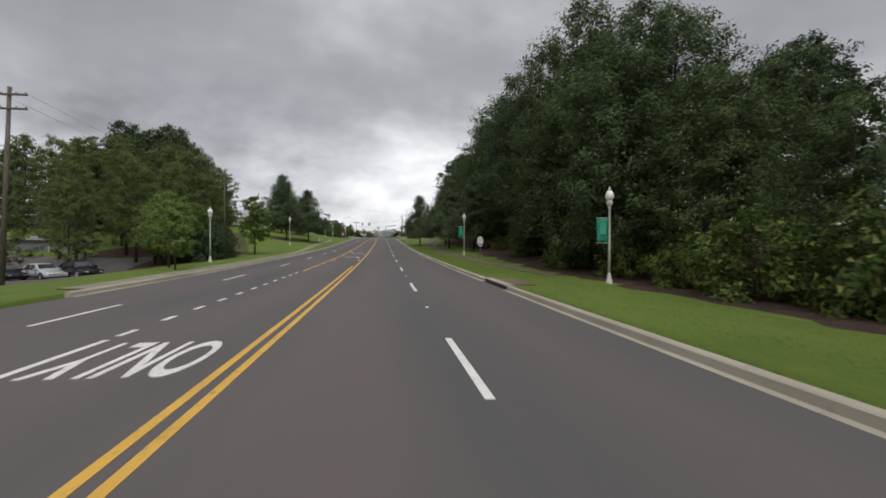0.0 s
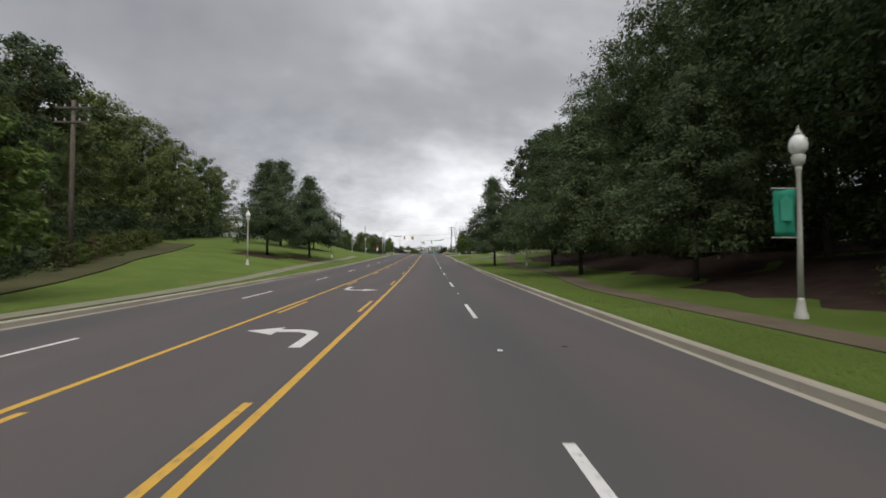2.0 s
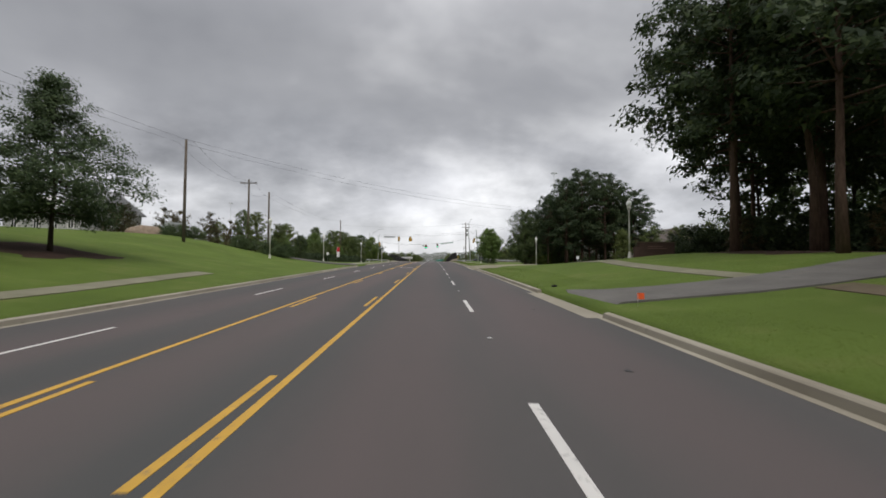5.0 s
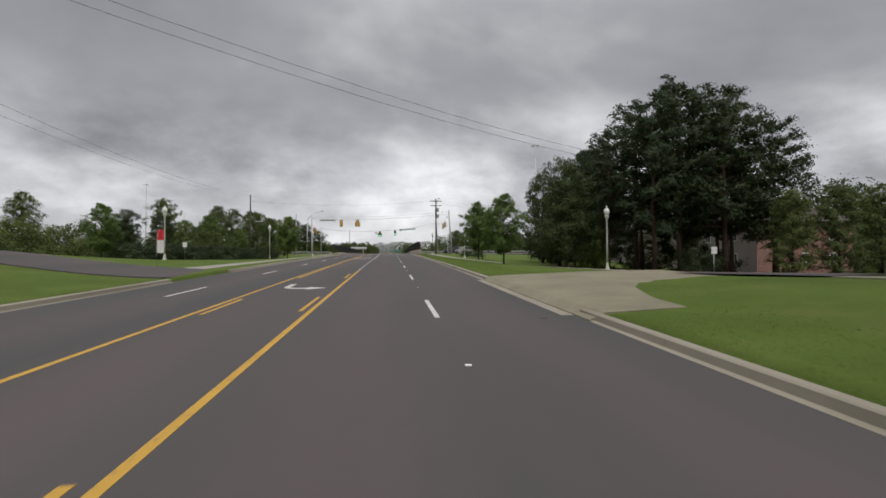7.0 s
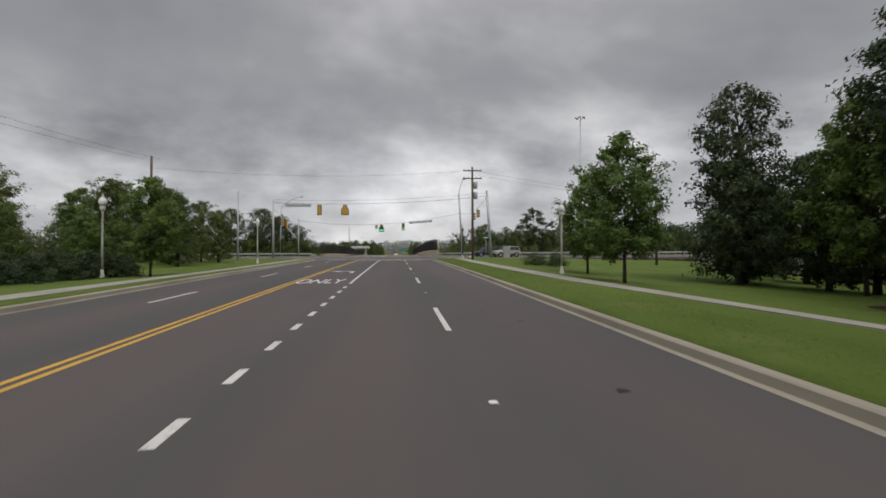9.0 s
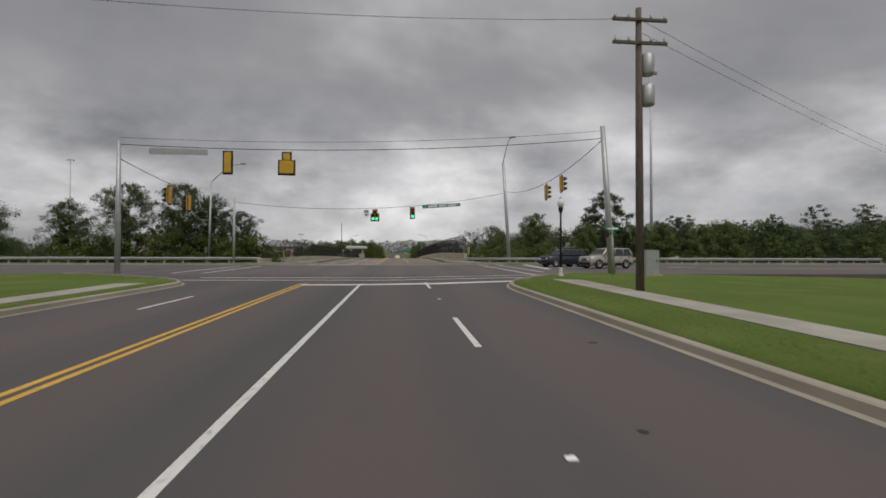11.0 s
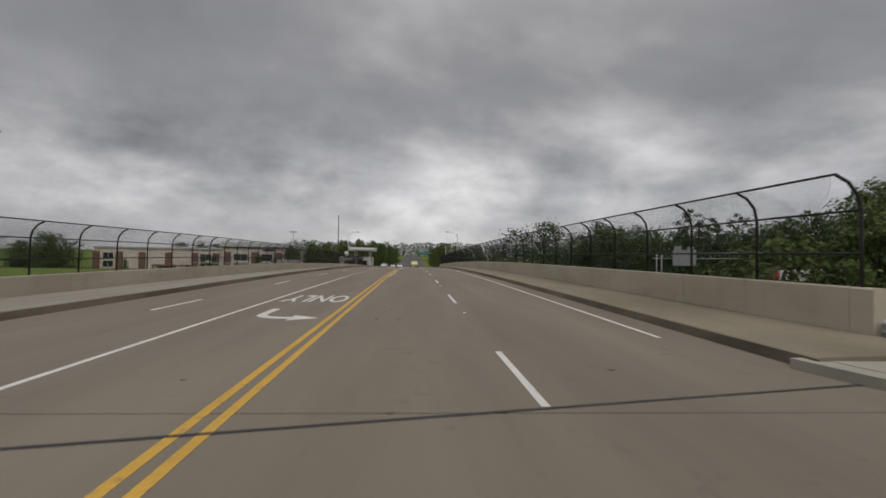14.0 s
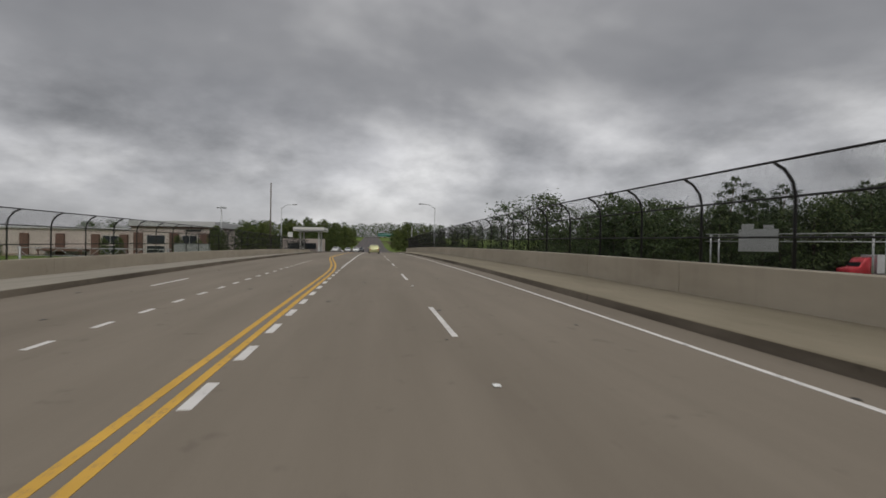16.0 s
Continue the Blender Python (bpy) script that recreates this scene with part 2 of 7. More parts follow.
M_LEAF_LIGHT = foliage("maple_leaf", (0.074, 0.122, 0.034), (0.130, 0.190, 0.054), (0.205, 0.255, 0.088))
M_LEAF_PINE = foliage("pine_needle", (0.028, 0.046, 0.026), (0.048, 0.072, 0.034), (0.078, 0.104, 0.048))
M_LEAF_BUSH = foliage("shrub_leaf", (0.035, 0.065, 0.015), (0.075, 0.115, 0.028), (0.20, 0.20, 0.05))
M_LEAF_RED = foliage("crape_leaf", (0.06, 0.05, 0.03), (0.10, 0.085, 0.045), (0.15, 0.13, 0.07))
M_BARK = bark("dark_bark", (0.035, 0.028, 0.022), (0.09, 0.072, 0.058))
M_PINEBARK = bark("pine_bark", (0.055, 0.037, 0.028), (0.13, 0.085, 0.062))
M_POLEWOOD = bark("pole_wood", (0.075, 0.062, 0.05), (0.16, 0.135, 0.11))
M_GALV = plain("galvanised_steel", (0.42, 0.43, 0.43), 0.5, 0.6)
M_LAMPPOST = plain("pale_painted_metal", (0.50, 0.49, 0.44), 0.55)
M_BLACK = plain("black_metal", (0.018, 0.018, 0.018), 0.5)
M_GLOBE = plain("frosted_globe", (0.72, 0.72, 0.68), 0.25, 0, 0.5, 0.04)
M_BANNER = plain("green_banner_cloth", (0.025, 0.22, 0.145), 0.8, 0, 0.2, 0.25, 2.0)
M_SIGNWHITE = plain("white_sign_face", (0.72, 0.72, 0.70), 0.5)
M_SIGNBACK = plain("sign_aluminium", (0.40, 0.41, 0.41), 0.45, 0.5)
M_SIGNGREEN = plain("green_sign_face", (0.012, 0.17, 0.11), 0.5, 0, 0.3, 0.08)
M_SIGNALYEL = plain("signal_yellow", (0.50, 0.30, 0.035), 0.5)
M_GREENLIT = glow("lit_green_lens", (0.02, 0.95, 0.42), 1.6)
M_LENSOFF = plain("dark_lens", (0.05, 0.02, 0.012), 0.25)
M_WIRE = plain("steel_cable", (0.05, 0.05, 0.052), 0.6)
M_FENCE = plain("black_fence_coating", (0.022, 0.022, 0.022), 0.55)
M_REFL = plain("white_reflector", (0.8, 0.8, 0.78), 0.3)
M_ORANGE = plain("orange_plastic", (0.75, 0.11, 0.03), 0.6)
M_SIDING = plain("grey_metal_siding", (0.17, 0.175, 0.175), 0.6, 0, 0.3, 0.1)
M_STUCCO = plain("pale_stucco", (0.56, 0.49, 0.44), 0.9, 0, 0.2, 0.1, 0.5)
M_TAN = plain("brown_column", (0.17, 0.105, 0.082), 0.9, 0, 0.2, 0.15)
M_ROOF = plain("grey_roof", (0.30, 0.30, 0.31), 0.7)
M_BRICK = brick_wall()
M_TRIMWHITE = plain("white_trim", (0.66, 0.65, 0.62), 0.6)
M_GLASS = glass("window_glass")
M_RUBBER = plain("tyre_rubber", (0.02, 0.02, 0.02), 0.8)
M_RIM = plain("alloy_rim", (0.45, 0.45, 0.46), 0.35, 0.8)
M_STONE = plain("tan_boulder", (0.26, 0.20, 0.15), 0.9, 0, 0.2, 0.3)

# ---- helpers for meshes ----


def mesh_of(name, verts, faces, material, smooth=False):
    me = bpy.data.meshes.new(name)
    me.from_pydata([tuple(map(float, v)) for v in verts], [], faces)
    me.materials.append(material)
    if smooth:
        me.polygons.foreach_set("use_smooth", [True] * len(me.polygons))
    me.update()
    return me


def part(name, me, parent=None, label="", m=None):
    ob = new(name, me)
    if parent is not None:
        ob.parent = parent
    if m is not None:
        ob.matrix_basis = m
    if label:
        ob["label"] = label
    return ob


def empty(name, m, label, category, group="", kind=""):
    ob = new(name)
    ob.empty_display_size = 0.2
    ob.matrix_basis = m
    return tagged(ob, label, category, group, kind)


def bm_mesh(name, bm, material, smooth=False):
    me = bpy.data.meshes.new(name)
    bmesh.ops.recalc_face_normals(bm, faces=bm.faces)
    bm.to_mesh(me)
    bm.free()
    me.materials.append(material)
    if smooth:
        me.polygons.foreach_set("use_smooth", [True] * len(me.polygons))
    return me


def tube_geo(points, radii, sides=8, cap=True):
    """Verts and faces of a round tube along points."""
    pts = [Vector(p) for p in points]
    if isinstance(radii, (int, float)):
        radii = [radii] * len(pts)
    v, f = [], []
    prev = None
    for i, p in enumerate(pts):
        d = (pts[min(i + 1, len(pts) - 1)] - pts[max(i - 1, 0)]).normalized()
        side = prev if prev is not None else (Vector((1, 0, 0)) if abs(d.x) < 0.9 else Vector((0, 1, 0)))
        a = (side - d * side.dot(d)).normalized()
        b = d.cross(a)
        prev = a
        for k in range(sides):
            an = 2 * math.pi * k / sides
            v.append(p + (a * math.cos(an) + b * math.sin(an)) * radii[i])
    for i in range(len(pts) - 1):
        for k in range(sides):
            k2 = (k + 1) % sides
            f.append((i * sides + k, i * sides + k2, (i + 1) * sides + k2, (i + 1) * sides + k))
    if cap:
        f.append(tuple(range(sides))[::-1])
        f.append(tuple((len(pts) - 1) * sides + k for k in range(sides)))
    return v, f


def tube(name, points, radii, material, sides=8):
    return mesh_of(name, *tube_geo(points, radii, sides), material, True)


def lathe(name, profile, material, sides=16, m=None):
    """A turned shape from (radius, height) pairs."""
    v, f = [], []
    n = len(profile)
    for r, z in profile:
        for k in range(sides):
            an = 2 * math.pi * k / sides
            v.append(Vector((r * math.cos(an), r * math.sin(an), z)))
    for i in range(n - 1):
        for k in range(sides):
            k2 = (k + 1) % sides
            f.append((i * sides + k, i * sides + k2, (i + 1) * sides + k2, (i + 1) * sides + k))
    f.append(tuple(range(sides))[::-1])
    f.append(tuple((n - 1) * sides + k for k in range(sides)))
    if m is not None:
        v = [m @ p for p in v]
    return mesh_of(name, v, f, material, True)


def block(name, x0, x1, y0, y1, z0, z1, material, bevel=0.0):
    bm = bmesh.new()
    bmesh.ops.create_cube(bm, size=1, matrix=Matrix.Translation(((x0 + x1) / 2, (y0 + y1) / 2, (z0 + z1) / 2)) @ Matrix.Diagonal((x1 - x0, y1 - y0, z1 - z0, 1)))
    if bevel:
        bmesh.ops.bevel(bm, geom=bm.edges[:], offset=bevel, segments=2, affect="EDGES")
    return bm_mesh(name, bm, material)


def join_geo(name, pieces, material, smooth=False):
    v, f = [], []
    for pv, pf in pieces:
        o = len(v)
        v += list(pv)
        f += [tuple(i + o for i in face) for face in pf]
    return mesh_of(name, v, f, material, smooth)


def box_geo(x0, x1, y0, y1, z0, z1):
    v = [(x, y, z) for x in (x0, x1) for y in (y0, y1) for z in (z0, z1)]
    return v, [(0, 1, 3, 2), (4, 6, 7, 5), (0, 4, 5, 1), (2, 3, 7, 6), (0, 2, 6, 4), (1, 5, 7, 3)]


def sweep(name, section, y0, y1, material, step=4.0, path=None, closed=True):
    """A cross-section of (x, z) pairs carried along the road from y0 to y1; path(y) shifts it sideways."""
    n = max(1, math.ceil((y1 - y0) / step))
    v, f = [], []
    m = len(section)
    for i in range(n + 1):
        y = y0 + (y1 - y0) * i / n
        dx = path(y) if path else 0.0
        for x, z in section:
            v.append((x + dx, y, P(y) + z))
    k = m if closed else m - 1
    for i in range(n):
        for j in range(k):
            j2 = (j + 1) % m
            f.append((i * m + j, (i + 1) * m + j, (i + 1) * m + j2, i * m + j2))
    if closed:
        f.append(tuple(range(m)))
        f.append(tuple(n * m + j for j in range(m))[::-1])
    me = mesh_of(name, v, f, material)
    bm = bmesh.new()
    bm.from_mesh(me)
    bmesh.ops.recalc_face_normals(bm, faces=bm.faces)
    bm.to_mesh(me)
    bm.free()
    return me


def ribbon(name, line, width, lift, material, ground, thick=0.08, flare=0.0):
    """A strip of paving that follows the ground along a line of (x, y)."""
    pts = []
    for (xa, ya), (xb, yb) in zip(line, line[1:]):
        k = max(1, int(math.hypot(xb - xa, yb - ya) / 1.5))
        pts += [(xa + (xb - xa) * i / k, ya + (yb - ya) * i / k) for i in range(k)]
    pts.append(line[-1])
    pts = [pts[0]] + [((a[0] + 2 * b[0] + c[0]) / 4, (a[1] + 2 * b[1] + c[1]) / 4) for a, b, c in zip(pts, pts[1:], pts[2:])] + [pts[-1]]
    v, f = [], []
    for i, (x, y) in enumerate(pts):
        a, b = pts[max(0, i - 1)], pts[min(len(pts) - 1, i + 1)]
        d = Vector((b[0] - a[0], b[1] - a[1])).normalized()
        half = width / 2 + flare * max(0.0, 1 - i / 2) ** 2
        for s in (-1, 1):
            px, py = x + d.y * s * half, y - d.x * s * half
            z = ground(px, py) + lift
            v += [(px, py, z), (px, py, z - thick)]
    for i in range(len(pts) - 1):
        o = i * 4
        f += [(o, o + 4, o + 6, o + 2), (o, o + 1, o + 5, o + 4), (o + 2, o + 6, o + 7, o + 3)]
    return mesh_of(name, v, f, material)


# ---- ground ----
RIGHT_OFF = [0, 1.5, 4.5, 8, 12, 18, 30, 60, 140]
RIGHT_Y = [-60, 30, 52, 80, 110, 134, 160, 185, 210, 240, 262, 280]
RIGHT_Z = [
    [.15, .1, -.15, -.45, -.7, -.9, -1, -.5, 0],
    [.15, .12, -.05, -.25, -.2, .1, .4, .8, 1],
    [.15, .18, .24, .6, 1.35, 1.9, 2.2, 2.6, 3],
    [.15, .2, .3, .8, 1.9, 2.7, 3.3, 4, 4],
    [.15, .25, .5, .9, 1.2, 1.7, 2.2, 2.5, 2],
    [.15, .3, .8, 1.35, 1.8, 2.0, 1.8, .8, -.5],
    [.15, .2, .3, .35, .3, .2, -.4, -2, -3],
    [.15, .15, .05, -.3, -.6, -.9, -1.5, -3, -4],
    [.15, .12, .0, -.3, -.6, -.9, -1.5, -3, -4],
    [.15, .15, .1, .0, -.1, -.2, -.5, -2, -4],
    [.15, .15, .1, .05, .0, -.1, -.4, -2, -5],
    [.1, .0, -.2, -.8, -1.5, -2.5, -4, -6, -7],
]
LEFT_Y = [-60, 25, 50, 75, 100, 128, 155, 185, 215, 240, 262, 280]
LEFT_Z = [
    [.1, .1, -.2, -.7, -1.2, -1.3, -1.5, -1, 0],
    [.1, .1, -.1, -.6, -1.0, -1.2, -1.2, -1, 0],
    [.15, .12, .0, -.3, -.9, -1.8, -2.2, -1.5, 0],
    [.15, .2, .5, 1.0, 1.4, 1.8, 2.4, 4, 5],
    [.15, .2, .6, 1.2, 1.8, 2.6, 3.4, 4.5, 5],
    [.15, .2, .6, 1.3, 2.0, 2.9, 3.8, 5, 5],
    [.15, .2, .5, 1.1, 2.2, 3.6, 4.3, 5, 5],
    [.15, .15, .2, .4, .5, .5, .5, .5, .5],
    [.15, .1, -.1, -.3, -.4, -.5, -.8, -1, -2],
    [.15, .15, .1, .0, -.1, -.2, -.4, -1, -3],
    [.15, .15, .1, .0, -.1, -.2, -.4, -2, -5],
    [.1, .0, -.2, -.8, -1.5, -2.5, -4, -6, -7],
]
ROAD_L, ROAD_R = -11.05, 3.45


def table(off, y, ys, zs):
    col = [float(np.interp(off, RIGHT_OFF, row)) for row in zs]
    return float(np.interp(y, ys, col))


def edge_right(y):
    """The kerb line on the right, which opens into the cross street."""
    return 3.62 + 0.047 * (min(max(y, 235.5), 247.5) - 235.5) ** 2


def edge_left(y):
    return -11.2 - (0 if y < 238 else 11.5 * ((min(y, 248) - 238) / 10) ** 2)


def smooth(a, b, v):
    t = min(1.0, max(0.0, (v - a) / (b - a)))
    return t * t * (3 - 2 * t)


def ground_z(x, y):
    r, l = edge_right(y), edge_left(y)
    if y > 272:
        r, l = 7.6, -18.2
    if l < x < r:
        z = -0.35
    elif x >= r:
        z = table(x - r, y, RIGHT_Y, RIGHT_Z)
    else:
        z = table(l - x, y, LEFT_Y, LEFT_Z)
    if 247.5 < y < 268.5:
        z = min(z, -0.35)
    dip = smooth(276, 300, y) * (1 - smooth(432, 452, y))
    floor_z = P(303.7) - 6.9 + 3.8 * smooth(341, 354, y)
    z = z * (1 - dip) + (floor_z - P(y)) * dip
    if y > 452:
        far = smooth(8, 60, abs(x + 4))
        z = -0.4 - 2.5 * far * (1 - smooth(520, 620, y))
    return P(y) + z


def ground_sheet():
    xs = [-1800, -900, -500, -320, -230, -170, -130, -100, -80, -64, -52, -43, -36, -31, -27, -24, -21.5, -19, -17, -15, -13.6, -12.6, -11.8, -11.22, -11.16,
          3.58, 3.64, 4.2, 5, 6, 7.55, 7.65, 8.6, 10, 11.5, 13, 15, 17, 19.5, 22, 25, 29, 34, 41, 50, 62, 78, 100, 130, 170, 230, 320, 500, 900, 1800]
    ys = [-400, -200, -120, -90] + [-70 + 3 * i for i in range(102)] + [237 + i for i in range(0, 38)] + [276 + 3 * i for i in range(62)] + [470, 490, 520, 560, 610, 680, 760, 860, 1000, 1300, 1800, 2900]
    v = [(x, y, ground_z(x, y)) for y in ys for x in xs]
    n = len(xs)
    f = [(j * n + i, j * n + i + 1, (j + 1) * n + i + 1, (j + 1) * n + i) for j in range(len(ys) - 1) for i in range(n - 1)]
    return tagged(part("ground", mesh_of("ground", v, f, M_LAWN, True)), "mown green lawn and rough grass beside the road", "ground", kind="structure")


def patch(name, x0, x1, y0, y1, lift, material, label, category, seed=0, step=1.5):
    """A loose-edged cover that lies on the ground."""
    rng = random.Random(seed)
    nx, ny = max(2, int((x1 - x0) / step)), max(2, int((y1 - y0) / step))
    v, f = [], []
    for j in range(ny + 1):
        for i in range(nx + 1):
            x, y = x0 + (x1 - x0) * i / nx, y0 + (y1 - y0) * j / ny
            if i in (0, nx):
                x += rng.uniform(-1, 1) * step * 0.7
            if j in (0, ny):
                y += rng.uniform(-1, 1) * step * 0.7
            edge = i in (0, nx) or j in (0, ny)
            v.append((x, y, ground_z(x, y) + (-0.02 if edge else lift)))
    for j in range(ny):
        for i in range(nx):
            o = j * (nx + 1) + i
            f.append((o, o + 1, o + nx + 2, o + nx + 1))
    return tagged(part(name, mesh_of(name, v, f, material, True)), label, category, kind="structure")


ground_sheet()
patch("woods_floor", 9.2, 60, -40, 62, 0.05, M_LITTER, "brown leaf litter under the roadside trees", "woods floor", 1)
patch("woods_floor", 10.2, 60, 62, 104, 0.05, M_LITTER, "brown leaf litter and bare soil under oaks", "woods floor", 2)
patch("woods_floor", 17.5, 60, 127, 150, 0.05, M_LITTER, "pine straw under a group of tall pines", "woods floor", 3)
patch("woods_floor", 15.5, 45, 166, 196, 0.05, M_LITTER, "dark litter under a clump of trees", "woods floor", 4)
patch("woods_floor", -100, -37, 77, 112, 0.05, M_LITTER, "shaded leaf litter behind the metal building", "woods floor", 8, 3)
patch("woods_floor", -36, -19.5, 47, 66, 0.05, M_LITTER, "shaded leaf litter under the tall trees", "woods floor", 5)
# dark beds for mulch, with the oaks' shade put into the colour
patch("mulch_bed", -18.5, -13.6, 97, 102.5, 0.04, M_LITTER, "dark mulch and painted shade under a street tree", "mulch", 7, 0.8)
patch("mulch_bed", -22.5, -17, 91.5, 97, 0.04, M_LITTER, "dark mulch and painted shade under a street tree", "mulch", 8, 0.8)
patch("mulch_bed", -25.5, -19.5, 123.5, 130, 0.04, M_LITTER, "dark mulch and painted shade under a street tree", "mulch", 9, 0.8)

# ---- road, kerbs, paving ----
road = tagged(part("road", sweep("road", [(ROAD_L, 0), (ROAD_R, 0), (ROAD_R, -0.3), (ROAD_L, -0.3)], -120, 247.5, M_ASPHALT)),
              "worn grey-brown asphalt road with five lanes", "road", kind="structure")
crossing = tagged(part("cross_street", sweep("cross_street", [(-150, 0), (-30, 0), (30, 0), (150, 0), (150, -0.3), (-150, -0.3)], 247.5, 265.8, M_OLDASPHALT, 2)),
                  "asphalt cross street at the traffic signals", "road", kind="structure")
tagged(part("cross_street_shoulder", sweep("cross_street_shoulder", [(9.5, 0), (150, 0), (150, -0.3), (9.5, -0.3)], 265.8, 270.2, M_OLDASPHALT, 2)), "asphalt turning lane of the cross street", "road", kind="structure")
tagged(part("cross_street_shoulder", sweep("cross_street_shoulder", [(-150, 0), (-14.2, 0), (-14.2, -0.3), (-150, -0.3)], 265.8, 267.5, M_OLDASPHALT, 2)), "asphalt shoulder of the cross street", "road", kind="structure")


def corner(side):
    """The rounded asphalt corner between road and cross street."""
    v, f = [], []
    n = 12
    for i in range(n + 1):
        y0 = 235.5 if side > 0 else 238
        y = y0 + (247.5 - y0) * i / n
        x0 = ROAD_R if side > 0 else ROAD_L
        x1 = (edge_right(y) if side > 0 else edge_left(y)) - side * 0.16
        for x in (x0, x1):
            v.append((x, y, P(y)))
    for i in range(n):
        f.append((2 * i, 2 * i + 1, 2 * i + 3, 2 * i + 2))
    return mesh_of("road_corner", v, f, M_ASPHALT)


tagged(part("road_corner", corner(1)), "rounded asphalt corner of the junction", "road", kind="structure")
tagged(part("road_corner", corner(-1)), "rounded asphalt corner of the junction", "road", kind="structure")

KERB = [(0.3, -0.25), (0.3, 0.004), (0.43, 0.012), (0.46, 0.13), (0.50, 0.15), (0.62, 0.16), (0.64, 0.14), (0.64, -0.25)]


def kerb(side, y0, y1, label, path=None):
    base = ROAD_R - 0.46 if side > 0 else ROAD_L + 0.46
    sec = [(base + side * x, z) for x, z in KERB]
    return tagged(part("kerb", sweep("kerb", sec, y0, y1, M_CURB, 1.0 if path else 3.0, path)), label, "kerb", "kerbs along the road", "structure")


def right_bow(y):
    return edge_right(y) - 3.62


def left_bow(y):
    return edge_left(y) + 11.2


for a, b in ((-120, 17.6), (21.5, 113.6), (121.8, 151.5), (162.8, 235.5)):
    kerb(1, a, b, "weathered concrete kerb and gutter beside the grass")
kerb(1, 235.5, 247.5, "concrete kerb curving round the junction corner", right_bow)
for a, b in ((16.5, 163.5), (171.6, 238)):
    kerb(-1, a, b, "weathered concrete kerb and gutter beside the grass")
kerb(-1, 238, 247.5, "concrete kerb curving round the junction corner", left_bow)
for a, b in ((113.6, 121.8), (151.5, 162.8)):
    tagged(part("gutter", sweep("gutter", [(ROAD_R - 0.46, 0.004), (ROAD_R + 0.2, 0.02), (ROAD_R + 0.2, -0.25), (ROAD_R - 0.46, -0.25)], a, b, M_CURB, 2)), "concrete gutter across a driveway mouth", "gutter", kind="structure")
# storm drain inlet set in the kerb
inlet = empty("storm_drain", pose(0, 0, 0), "dark storm drain inlet under a concrete kerb slab", "drain")
# a solid black block paints the shade inside the hollow inlet
part("opening", sweep("opening", [(3.47, -0.05), (3.47, 0.125), (3.9, 0.125), (3.9, -0.05)], 17.65, 21.45, M_BLACK, 2), inlet)
part("slab", sweep("slab", [(3.44, 0.125), (3.44, 0.175), (3.75, 0.185), (3.75, 0.125)], 17.6, 21.5, M_CURB, 2), inlet)
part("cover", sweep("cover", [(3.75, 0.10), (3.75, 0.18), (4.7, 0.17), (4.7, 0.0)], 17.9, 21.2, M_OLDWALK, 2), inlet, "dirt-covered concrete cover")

paved = lambda name, line, w, label, mat=M_WALK, lift=0.03, flare=0.0: tagged(part(name, ribbon(name, line, w, lift, mat, ground_z, 0.08, flare)), label, "path", kind="structure")
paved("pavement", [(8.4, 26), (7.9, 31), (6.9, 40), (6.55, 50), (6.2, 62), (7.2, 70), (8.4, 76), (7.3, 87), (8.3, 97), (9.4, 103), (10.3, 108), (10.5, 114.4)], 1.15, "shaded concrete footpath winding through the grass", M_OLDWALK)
paved("pavement", [(10.6, 118.2), (10.4, 123), (10.6, 130), (12, 143), (14.5, 158)], 1.0, "weathered footpath across the lawn", M_DIMWALK)
paved("pavement", [(13.0, 164), (11.0, 178), (8.8, 190), (7.5, 200), (7.0, 221), (7.2, 240)], 1.5, "concrete footpath beside the grass verge")
paved("pavement", [(-11.9, 18), (-11.9, 60), (-12.4, 70), (-13.6, 86), (-14.0, 100), (-14.2, 118), (-15, 130)], 0.95, "concrete footpath beside the kerb and lawn", M_DIMWALK)
paved("pavement", [(-13.4, 172), (-12.9, 200), (-12.7, 238)], 1.3, "concrete footpath beside the kerb")
M_DRYBANK = lawn("dry_weeds", (0.046, 0.050, 0.020), (0.088, 0.080, 0.036), (0.062, 0.068, 0.026))
tagged(part("weedy_bank", ribbon("weedy_bank", [(-18.3, 58), (-20.5, 66), (-23.2, 75), (-26.5, 86), (-30, 97)], 3.0, 0.07, M_DRYBANK, ground_z)), "dry brown weeds along the top of the bank", "bank", kind="structure")
paved("driveway", [(3.7, 117.5), (5, 117.2), (6.5, 116.9), (9, 116.3), (12, 116.4), (16, 118.2), (22, 121.5), (30, 125), (60, 134)], 3.5, "grey weathered driveway crossing the lawn", M_DRIVE, 0.06, 1.2)
tagged(part("driveway", sweep("driveway", [(3.3, 0.03), (3.66, 0.185), (4.1, 0.21), (5.2, 0.26), (6.6, 0.31), (8.1, 0.36), (10, 0.40), (12.2, 0.42), (12.2, 0.1), (3.66, -0.2), (3.3, -0.2)], 150.6, 162.9, M_APRON, 1)), "tan concrete driveway apron", "path", kind="structure")
paved("driveway", [(12, 158.5), (22, 162), (60, 166)], 8.0, "grey asphalt driveway behind the concrete apron", M_ASPHALT, 0.06)
paved("driveway", [(-11.2, 167.5), (-20, 168.3), (-60, 172)], 7.6, "asphalt driveway on the far verge", M_ASPHALT, 0.06)
paved("driveway", [(-11.2, 9), (-20, 9.5), (-60, 12)], 13.0, "asphalt entrance to the parking lot", M_ASPHALT, 0.06)
patch("parking_lot", -60, -24, 16, 62, 0.06, M_ASPHALT, "asphalt parking lot beside the grey building", "parking lot", 12, 3)

# ---- road markings ----
PAINT = 0.005


